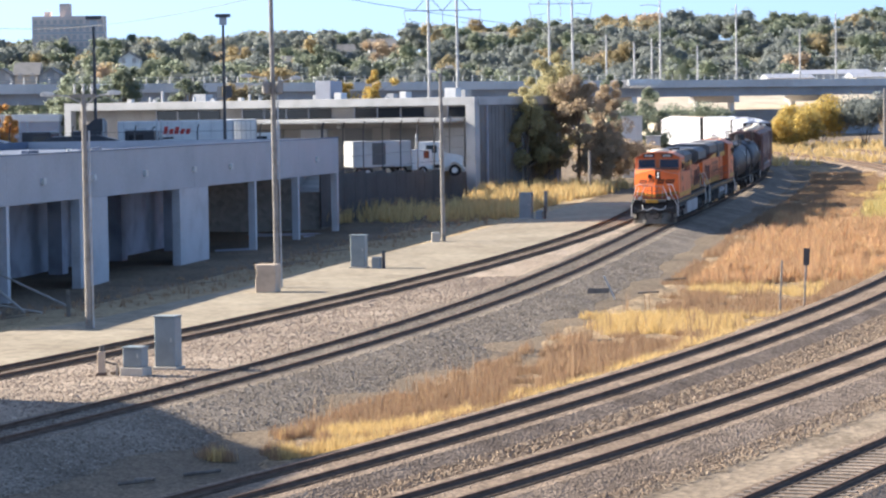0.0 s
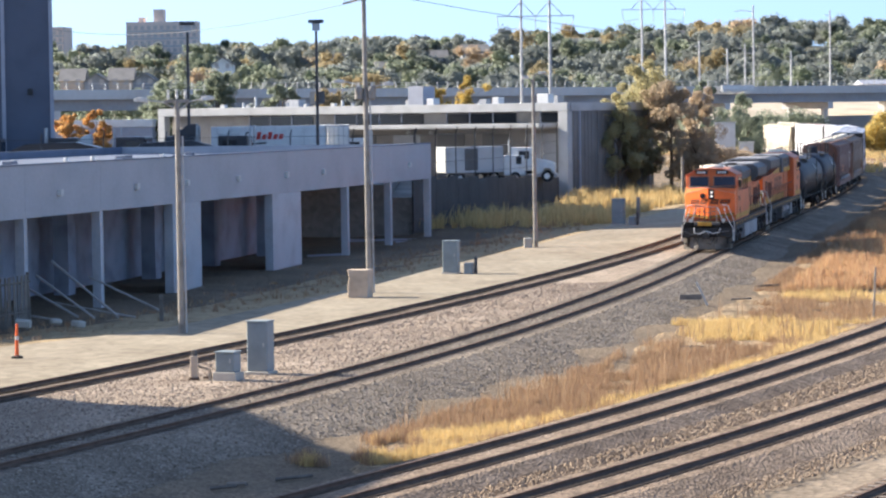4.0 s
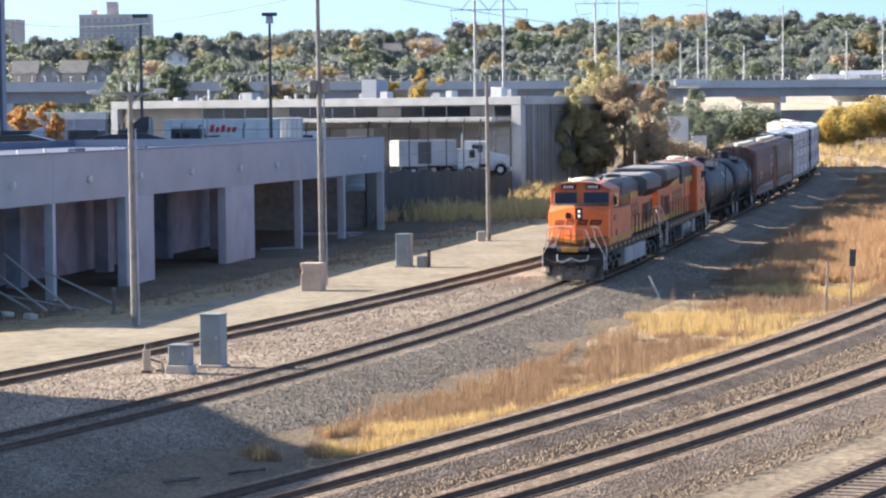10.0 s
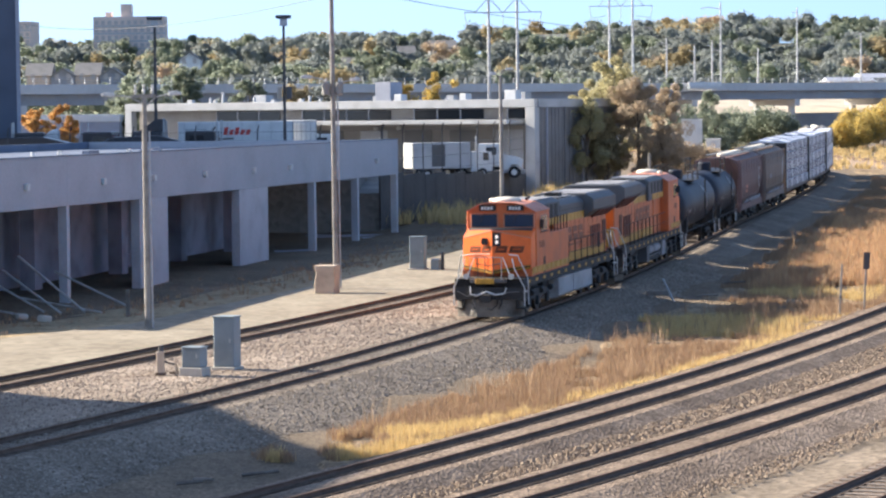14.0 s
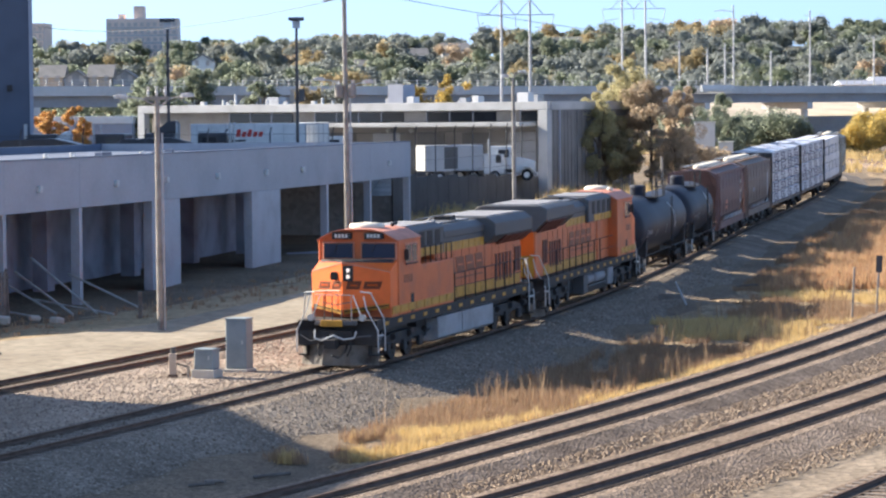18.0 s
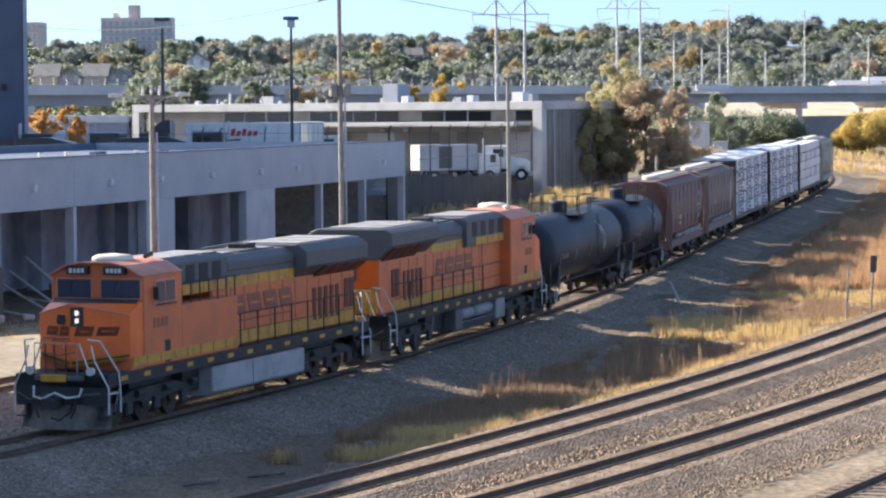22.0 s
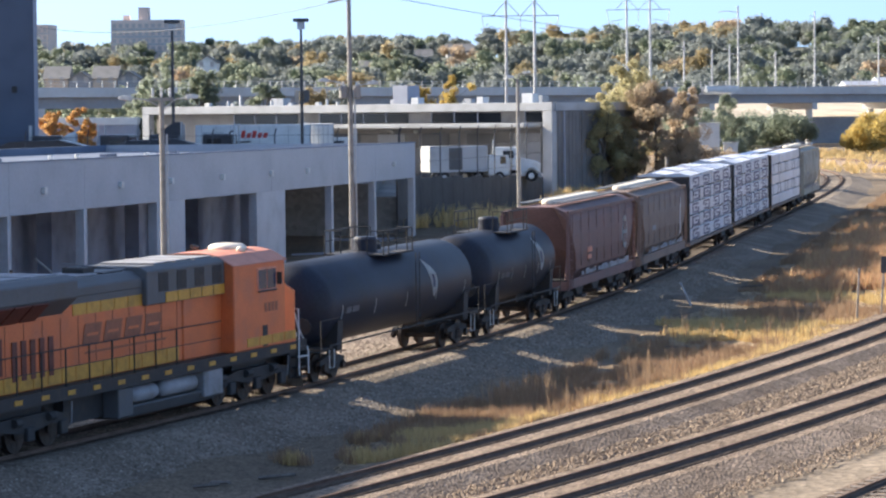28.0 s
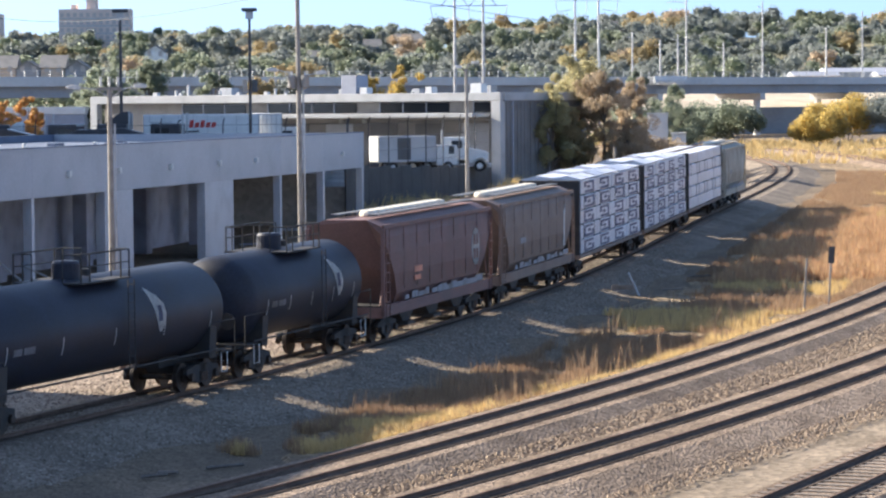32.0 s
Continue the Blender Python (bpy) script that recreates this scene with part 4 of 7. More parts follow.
        # end steps and white grab rails
        for u, s in ((0.95, 1), (e - 0.1, -1)):
            st = P("step_block", prism(bmesh.new(), [(Y(u), 0.42), (Y(u + s * 0.75), 0.42), (Y(u + s * 0.75), 1.62), (Y(u), 1.62)], "x", sx * 1.12, sx * 1.18), M_BLACK)
            for k in range(4):
                P("step", bx(sx * 1.16, Y(u), 0.42 + k * 0.33, sx * 1.48, Y(u + s * 0.6), 0.46 + k * 0.33), M_BLACK, "", st)
            P("step_edge", bx(sx * 1.38, Y(u), 1.10, sx * 1.5, Y(u + s * 0.6), 1.14), M_RAILWHITE, "", st)
            P("grab_rail", tube([(sx * 1.50, Y(u + s * 0.70), 0.55), (sx * 1.50, Y(u + s * 0.70), 1.2), (sx * 1.48, Y(u + s * 0.64), 1.7), (sx * 1.2, Y(u + s * 0.05), 2.62), (sx * 0.85, Y(u - s * 0.02), 2.66)], 0.028, 6), M_RAILWHITE, "white grab rail")
            P("grab_rail", tube([(sx * 1.50, Y(u - s * 0.04), 0.55), (sx * 1.50, Y(u - s * 0.04), 1.3), (sx * 1.1, Y(u - s * 0.1), 2.05), (sx * 1.0, Y(u - s * 0.1), 2.5)], 0.026, 6), M_RAILWHITE, "white grab rail")
        P("ditch_light", cyl(bmesh.new(), (sx * 0.95, Y(0.80), 1.76), (sx * 0.95, Y(0.95), 1.76), 0.12, 12), M_LENS)
        # six-wheel trucks
        for c in (4.4, length - 4.4):
            bm = bmesh.new()
            prism(bm, [(Y(c - 2.35), 0.62), (Y(c - 2.35), 0.86), (Y(c - 1.4), 1.05), (Y(c + 1.4), 1.05), (Y(c + 2.35), 0.86), (Y(c + 2.35), 0.62), (Y(c + 1.35), 0.72), (Y(c + 0.5), 0.60), (Y(c - 0.5), 0.60), (Y(c - 1.35), 0.72)], "x", sx * 1.05, sx * 1.25)
            fr = P("truck_side_frame", bm, M_BLACK, "soot-black six-wheel truck")
            for d in (-1.85, 0, 1.85):
                P("axle_box", bx(sx * 1.2, Y(c + d - 0.2), 0.36, sx * 1.36, Y(c + d + 0.2), 0.74, 0.03), M_BLACK, "", fr)
                P("brake_cylinder", cyl(bmesh.new(), (sx * 1.3, Y(c + d + 0.5), 0.92), (sx * 1.3, Y(c + d + 0.85), 0.92), 0.12, 10), M_BLACK, "", fr)
            P("sand_pipe", tube([(sx * 1.28, Y(c - 2.4), 1.2), (sx * 1.2, Y(c - 2.5), 0.6), (sx * 0.8, Y(c - 2.4), 0.2)], 0.025, 5), M_DUSTY, "", fr)
        if second:
            P("air_tank", lathe(bmesh.new(), [(0.05, Y(8.6)), (0.22, Y(8.7)), (0.26, Y(8.9)), (0.26, Y(10.7)), (0.22, Y(10.9)), (0.05, Y(11.0))], (sx * 1.15, 1.0), 14), M_DUSTY, "grey cylindrical air tank", None, True)
            P("air_tank", lathe(bmesh.new(), [(0.05, Y(11.2)), (0.22, Y(11.3)), (0.26, Y(11.5)), (0.26, Y(12.6)), (0.22, Y(12.8)), (0.05, Y(12.9))], (sx * 1.15, 1.0), 14), M_DUSTY, "grey cylindrical air tank", None, True)
            P("equipment_box", bx(sx * 0.9, Y(7.1), 0.5, sx * 1.42, Y(8.4), 1.28, 0.03), M_DUSTY)
            P("equipment_box", bx(sx * 0.9, Y(13.0), 0.45, sx * 1.42, Y(13.9), 1.28, 0.03), M_SLATE)
    if second:
        P("fuel_tank", bevelled(prism(bmesh.new(), [(-1.15, 0.35), (1.15, 0.35), (1.38, 0.72), (-1.38, 0.72)], "y", Y(7.2), Y(13.4)), 0.04), M_SLATE, "dusty grey fuel tank")
        # saddle stretched beyond the tank to stop sunlight passing underneath
        P("tank_saddle", bx(-0.9, Y(6.9), 0.5, 0.9, Y(16.2), 1.3), M_BLACK)
    else:
        P("fuel_tank", bevelled(prism(bmesh.new(), [(-1.15, 0.32), (1.15, 0.32), (1.42, 0.45), (1.42, 1.24), (-1.42, 1.24), (-1.42, 0.45)], "y", Y(8.1), Y(15.3)), 0.04), M_TANKGREY, "dusty grey slab-sided fuel tank")
        for sx in (-1, 1):
            P("tank_seam", bx(sx * 1.42, Y(11.1), 0.46, sx * 1.427, Y(11.14), 1.23), M_BLACK)
    if not second:
        # filler box added below the sill to keep sun off the ballast
        P("sill_gear", bx(-0.95, Y(6.9), 0.55, 0.95, Y(16.0), 1.3), M_BLACK)
    for c, in ((4.4,), (length - 4.4,)):
        P("bolster", bx(-1.0, Y(c - 1.2), 0.6, 1.0, Y(c + 1.2), 1.3), M_BLACK)
        for d in (-1.85, 0, 1.85):
            wheelset(t, Y(c + d), 0.53, -1 if second else 1)
    # pilot, plow and couplers
    for u, s in ((0.72, 1), (length - 0.72, -1)):
        bm = bmesh.new()
        ring = [(-1.42, u + s * 0.45), (-0.5, u - s * 0.05), (0.5, u - s * 0.05), (1.42, u + s * 0.45)]
        lo = [bm.verts.new((x, Y(q), 0.10)) for x, q in ring]
        hi = [bm.verts.new((x, Y(q + s * 0.18), 0.80)) for x, q in ring]
        for k in range(3):
            bm.faces.new((lo[k], lo[k + 1], hi[k + 1], hi[k]))
        bmesh.ops.solidify(bm, geom=bm.faces[:], thickness=0.04)
        P("snow_plow", bm, M_PLOW, "dusty grey snow plow")
        P("pilot_plate", bx(-1.45, Y(u + s * 0.18), 0.8, 1.45, Y(u + s * 0.26), 1.66), M_BLACK)
        P("anticlimber", bx(-0.75, Y(u - s * 0.05), 1.50, 0.75, Y(u + s * 0.25), 1.64, 0.02), M_SLATE, "dark anticlimber ledge")
        P("step_plate", bx(-0.52, Y(u - s * 0.10), 1.46, 0.28, Y(u - s * 0.04), 1.68, 0.02), M_YELLOW, "worn yellow step plate")
        P("jumper_hose", tube([(-0.75, Y(u - s * 0.06), 1.34), (-0.72, Y(u - s * 0.14), 1.05), (-0.45, Y(u - s * 0.16), 0.98), (-0.05, Y(u - s * 0.14), 1.16), (0.35, Y(u - s * 0.16), 1.02), (0.72, Y(u - s * 0.12), 1.08), (0.78, Y(u - s * 0.06), 1.30)], 0.035, 6), M_RAILWHITE, "pale drooping jumper hose")
        P("front_rail", tube([(-0.8, Y(u + s * 0.12), 1.66), (-0.8, Y(u + s * 0.1), 2.55), (0.55, Y(u + s * 0.1), 2.55), (0.55, Y(u + s * 0.12), 1.66)], 0.02, 6), M_DUSTY, "grey platform rail")
        for q in (-0.45, -0.15, 0.2):
            P("platform_rod", tube([(q, Y(u + s * 0.12), 1.66), (q, Y(u + s * 0.1), 2.53)], 0.02, 5), M_BLACK)
        P("uncoupling_lever", tube([(-1.3, Y(u), 1.15), (-0.9, Y(u - s * 0.08), 0.95), (-0.3, Y(u - s * 0.1), 1.1), (0.3, Y(u - s * 0.1), 1.0), (0.9, Y(u - s * 0.08), 1.12), (1.3, Y(u), 1.15)], 0.025, 6), M_SLATE, "bent steel lever")
        P("end_chain", tube([(-0.5, Y(u + s * 0.1), 2.3), (0, Y(u + s * 0.1), 2.2), (0.5, Y(u + s * 0.1), 2.3)], 0.02, 5), M_SLATE)
        for sx in (-1, 1):
            P("end_post", tube([(sx * 0.95, Y(u + s * 0.15), 1.66), (sx * 0.6, Y(u + s * 0.15), 2.55)], 0.025, 6), M_RAILWHITE)
            P("air_hose", tube([(sx * 0.55, Y(u), 1.0), (sx * 0.62, Y(u - s * 0.2), 0.7), (sx * 0.5, Y(u - s * 0.25), 0.45)], 0.03, 6), M_BLACK)
        coupler(t, Y(u + s * 0.25), -s)
    # hood end, its orange brightened as if sunlit
    P("hood_end_panel", bx(-0.96, Y(e - 0.31), 2.62, 0.96, Y(e - 0.28), 3.9), M_SUNLIT_ORANGE, "hood end with sunlight in its orange", hood)
    P("hood_end_stripe", bx(-0.96, Y(e - 0.31), 1.72, 0.96, Y(e - 0.28), 2.60), M_YELLOW, "", hood)
    P("hood_end_light", bx(-0.18, Y(e - 0.3), 2.85, 0.22, Y(e - 0.18), 3.42, 0.02), M_SLATE, "", hood)
    P("hood_end_top", bx(-0.96, Y(e - 0.31), 3.92, 0.96, Y(e - 0.28), 4.03), M_YELLOW, "", hood)
    return t


def shell_patch(sx, r, zc, y0, y1, z0, z1, lift=0.012, skew=0.0):
    """A painted mark that lies on the round shell."""
    bm = bmesh.new()
    rows_ = []
    for k in range(7):
        z = z0 + (z1 - z0) * k / 6
        x = sx * (math.sqrt(r * r - (z - zc) ** 2) + lift)
        rows_.append([bm.verts.new((x, y + skew * k / 6, z)) for y in (y0, y1)])
    for a_, b_ in zip(rows_, rows_[1:]):
        bm.faces.new((a_[0], a_[1], b_[1], b_[0]))
    bmesh.ops.solidify(bm, geom=bm.faces[:], thickness=0.006)
    return bm


def tank_car(length, mark_at):
    t = thing("tank_car", "glossy black tank car with dome platform and white diamond mark", "tank car", group="train")
    P = lambda name, bm, m, label="", par=None, smooth=False: part(name, bm, m, par or t, label, smooth=smooth)
    a = length / 2 - 0.72
    r, zc = 1.46, 2.52
    d = mark_at - length / 2
    prof = [(0.02, -a), (0.55, -a + 0.04), (1.0, -a + 0.16), (1.32, -a + 0.38), (r, -a + 0.75), (r, -a * 0.33), (r, a * 0.33), (r, a - 0.75), (1.32, a - 0.38), (1.0, a - 0.16), (0.55, a - 0.04), (0.02, a)]
    shell = P("tank_shell", lathe(bmesh.new(), prof, (0, zc), 40), M_TANK, "", None, True)
    P("dome", lathe(bmesh.new(), [(0.42, zc + r - 0.1), (0.42, zc + r + 0.42), (0.36, zc + r + 0.5), (0.05, zc + r + 0.52)], (0, -0.3), 20, "z"), M_TANK, "", shell)
    P("valve_cover", lathe(bmesh.new(), [(0.16, zc + r - 0.05), (0.16, zc + r + 0.18), (0.05, zc + r + 0.22)], (0, 0.9), 12, "z"), M_BLACK, "", shell)
    plat = P("platform", boxes((-1.15, -1.5, zc + r - 0.12, -0.55, 1.7, zc + r - 0.07), (0.55, -1.5, zc + r - 0.12, 1.15, 1.7, zc + r - 0.07)), M_BLACK, "grated top platform")
    for sx in (-1, 1):
        for y in (-1.45, -0.9, 1.1, 1.65):
            P("platform_post", tube([(sx * 1.1, y, zc + r - 0.1), (sx * 1.1, y, zc + r + 0.75)], 0.028, 6), M_BLACK, "", plat)
        P("platform_rail", tube([(sx * 1.1, -1.45, zc + r + 0.75), (sx * 1.1, 1.65, zc + r + 0.75)], 0.028, 6), M_BLACK, "", plat)
        P("platform_rail", tube([(sx * 1.1, -1.45, zc + r + 0.38), (sx * 1.1, 1.65, zc + r + 0.38)], 0.02, 6), M_BLACK, "", plat)
        for y in (-1.45, 1.65):
            P("platform_rail", tube([(sx * 1.1, y, zc + r + 0.75), (sx * 0.5, y, zc + r + 0.75), (sx * 0.5, y, zc + r - 0.08)], 0.024, 6), M_BLACK, "", plat)
        ladder(t, sx * 1.61, 0.55, 0.95, 1.2, zc + r - 0.1, 10, M_BLACK)
        for k in range(5):
            y = -a + 1.6 + k * (2 * a - 3.2) / 4
            P("reflective_strip", shell_patch(sx, r, zc, y, y + 0.06, 2.0, 2.5), M_MARK, "", shell)
        # white diamond mark on the shell's side
        bm = bmesh.new()
        edge = ((0.98, -0.42, -0.34), (0.72, -0.38, 0.12), (0.45, -0.30, 0.45), (0.15, -0.20, 0.50), (-0.15, -0.08, 0.42), (-0.38, 0.10, 0.24))
        rows_ = [[bm.verts.new((sx * (math.sqrt(r * r - q * q) + 0.014), d + y, zc + q)) for y in (y0, y1)] for q, y0, y1 in edge]
        for a_, b_ in zip(rows_, rows_[1:]):
            bm.faces.new((a_[0], a_[1], b_[1], b_[0]))
        bmesh.ops.solidify(bm, geom=bm.faces[:], thickness=0.006)
        mk = P("diamond_mark", bm, M_MARK, "", shell)
        P("mark_panel", shell_patch(sx, r, zc, d - 0.05, d + 0.22, zc - 0.05, zc + 0.42, 0.024), M_PRINT, "pale blue field", mk)
        for y0, y1 in ((-a + 2.0, -a + 2.5), (-a + 2.6, -a + 3.25)):
            P("lettering_bar", shell_patch(sx, r, zc, y0, y1, 2.2, 2.4), M_DUSTY, "", shell)
        P("sill_rail", tube([(sx * 1.5, -a + 0.2, 1.25), (sx * 1.5, a - 0.2, 1.25)], 0.03, 6), M_BLACK)
        for y in (-a + 0.6, a - 0.6):
            P("end_rail", tube([(sx * 1.4, y - 0.9, 0.9), (sx * 1.4, y - 0.9, 2.1), (sx * 1.4, y + 0.9, 2.1), (sx * 1.4, y + 0.9, 0.9)], 0.022, 6), M_BLACK)
            P("step_stirrup", tube([(sx * 1.42, y - 0.2, 1.1), (sx * 1.42, y - 0.2, 0.5), (sx * 1.42, y + 0.25, 0.5), (sx * 1.42, y + 0.25, 1.1)], 0.02, 6), M_RAILWHITE)
    for y in (-a + 1.4, a - 1.4):
        P("saddle", prism(bmesh.new(), [(-1.4, 1.0), (1.4, 1.0), (1.45, 2.0), (0.9, 1.45), (0, 1.2), (-0.9, 1.45), (-1.45, 2.0)], "y", y - 0.25, y + 0.25), M_BLACK)
    for y, s in ((-a - 0.1, -1), (a + 0.1, 1)):
        P("draft_sill", bx(-0.35, y, 0.8, 0.35, y - s * 3.2, 1.15), M_BLACK)
        P("end_platform", bx(-1.4, y, 1.1, 1.4, y - s * 0.9, 1.16), M_BLACK)
        P("brake_wheel", cyl(bmesh.new(), (0.7, y, 1.9), (0.7, y + s * 0.05, 1.9), 0.28, 14), M_BLACK)
        coupler(t, y, s)
    for c in (-a + 1.5, a - 1.5):
        freight_truck(t, c, 1, M_BLACK)
    return t


def hopper_car(length, paint, lab, mark):
    t = thing("hopper_car", lab, "hopper car", group="train")
    P = lambda name, bm, m, label="", par=None, smooth=False: part(name, bm, m, par or t, label, smooth=smooth)
    a = length / 2 - 0.8
    b = a - 2.25
    # body: slightly bowed sides, ends that slope in towards the bottom
    prof = [(-1.12, 1.30), (1.12, 1.30), (1.40, 1.75), (1.52, 2.5), (1.53, 3.3), (1.47, 3.9), (1.32, 4.32), (0.8, 4.54), (-0.8, 4.54), (-1.32, 4.32), (-1.47, 3.9), (-1.53, 3.3), (-1.52, 2.5), (-1.40, 1.75)]
    bm = bmesh.new()
    n = len(prof)
    rings = []
    for k in range(25):
        f = k / 24
        ring = []
        for x, z in prof:
            half = b + 2.15 * max(0.0, min(1.0, (z - 1.3) / 2.5))
            ring.append(bm.verts.new((x, -half + 2 * half * f, z)))
        rings.append(ring)
    for p, q in zip(rings, rings[1:]):
        for i in range(n):
            bm.faces.new((p[i], q[i], q[(i + 1) % n], p[(i + 1) % n]))
    bm.faces.new(rings[0])
    bm.faces.new(rings[-1][::-1])
    bmesh.ops.recalc_face_normals(bm, faces=bm.faces)
    body = P("body", bm, paint, "painted steel body with sloped ends")
    for sx in (-1, 1):
        P("side_sill", bx(sx * 1.36, -a, 1.0, sx * 1.50, a, 1.40), paint)
        P("top_chord", bx(sx * 1.40, -b - 2.15, 4.22, sx * 1.50, b + 2.15, 4.36), paint, "", body)
        for k in range(7):
            y = -b + 0.2 + k * (2 * b - 0.4) / 6
            P("side_seam", bx(sx * 1.505, y, 1.9, sx * 1.532, y + 0.03, 4.2), paint, "", body)
        P("roof_walk", bx(sx * 0.55, -b - 1.2, 4.66, sx * 0.95, b + 1.2, 4.70), M_SLATE, "dark grated roof walkway")
        for y, s in ((-a, 1), (a, -1)):
            P("corner_post", bx(sx * 1.38, y, 1.4, sx * 1.5, y + s * 0.10, 4.2), paint)
            ladder(t, sx * 1.53, y + s * 0.15, y + s * 0.6, 1.0, 4.2, 9, paint)
            P("slope_brace", tube([(sx * 1.3, y + s * 0.1, 1.4), (sx * 1.3, y + s * 1.2, 3.6)], 0.05, 6), paint)
        for k in range(12):
            y = -b + 0.4 + k * (2 * b - 0.8) / 11
            P("dust_stain", bx(sx * 1.497, y, 1.45, sx * 1.50, y + 0.5 + 0.3 * (k % 3), 1.62 + 0.08 * (k % 2)), M_DUSTY, "", body)
        if mark == "oval":
            bm = bmesh.new()
            yo = length / 2 - 3.5
            vs = [bm.verts.new((sx * 1.535, yo + 0.60 * math.cos(q * math.pi / 10), 2.88 + 0.76 * math.sin(q * math.pi / 10))) for q in range(20)]
            bm.faces.new(vs)
            bmesh.ops.solidify(bm, geom=bm.faces[:], thickness=0.008)
            ov = P("oval_mark", bm, M_MARK, "", body)
            for d0, d1, z0, z1 in ((-0.36, -0.06, 0.08, 0.5), (0.06, 0.36, 0.08, 0.5), (-0.36, -0.06, -0.5, -0.08), (0.06, 0.36, -0.5, -0.08)):
                P("mark_field", bx(sx * 1.543, yo + d0, 2.88 + z0, sx * 1.55, yo + d1, 2.88 + z1), paint, "", ov)
            P("graffiti_stain", bx(sx * 1.40, -0.5, 1.42, sx * 1.505, 5.2, 1.60), M_DUSTY, "faded pale scrawl", body)
            P("lettering_bar", bx(sx * 1.515, -b + 1.6, 2.4, sx * 1.535, -b + 2.6, 2.62), M_FADED, "", body)
            P("lettering_bar", bx(sx * 1.515, -b + 1.6, 2.1, sx * 1.535, -b + 2.4, 2.28), M_FADED, "", body)
        if mark == "stripe":
            P("stripe_mark", prism(bmesh.new(), [(b - 0.55, 1.9), (b - 0.25, 1.9), (b - 0.1, 3.8), (b - 0.4, 3.4)], "x", sx * 1.53, sx * 1.54), M_MARK, "", body)
            P("lettering_bar", bx(sx * 1.515, -b + 1.4, 2.5, sx * 1.535, -b + 2.6, 2.75), M_DUSTY, "", body)
    for k in range(10):
        y = -b + 0.7 + k * (2 * b - 1.4) / 9
        P("roof_hatch", lathe(bmesh.new(), [(0.34, 4.56), (0.34, 4.68), (0.28, 4.76), (0.05, 4.79)], (0, y), 14, "z"), M_CREAM, "", body)
    for k in range(3):
        y = -b * 0.66 + k * b * 0.66
        P("discharge_chute", prism(bmesh.new(), [(y - 1.5, 1.36), (y + 1.5, 1.36), (y + 0.45, 0.55), (y - 0.45, 0.55)], "x", -1.1, 1.1), M_BLACK)
        P("outlet_gate", bx(-1.3, y - 0.5, 0.42, 1.3, y + 0.5, 0.56), M_BLACK)
    for y, s in ((-a, -1), (a, 1)):
        P("end_sill", bx(-1.45, y, 0.95, 1.45, y - s * 0.3, 1.35), paint)
        P("end_platform", bx(-1.4, y, 1.35, 1.4, y - s * 1.3, 1.40), M_BLACK)
        P("brake_wheel", cyl(bmesh.new(), (-0.6, y, 2.6), (-0.6, y + s * 0.06, 2.6), 0.28, 14), M_BLACK)
        P("center_sill", bx(-0.3, y, 0.75, 0.3, y - s * 3.4, 1.2), M_BLACK)
        coupler(t, y, s)
    for c in (-a + 1.6, a - 1.6):
        freight_truck(t, c, 1, M_BLACK)
    return t


_bundle = {}


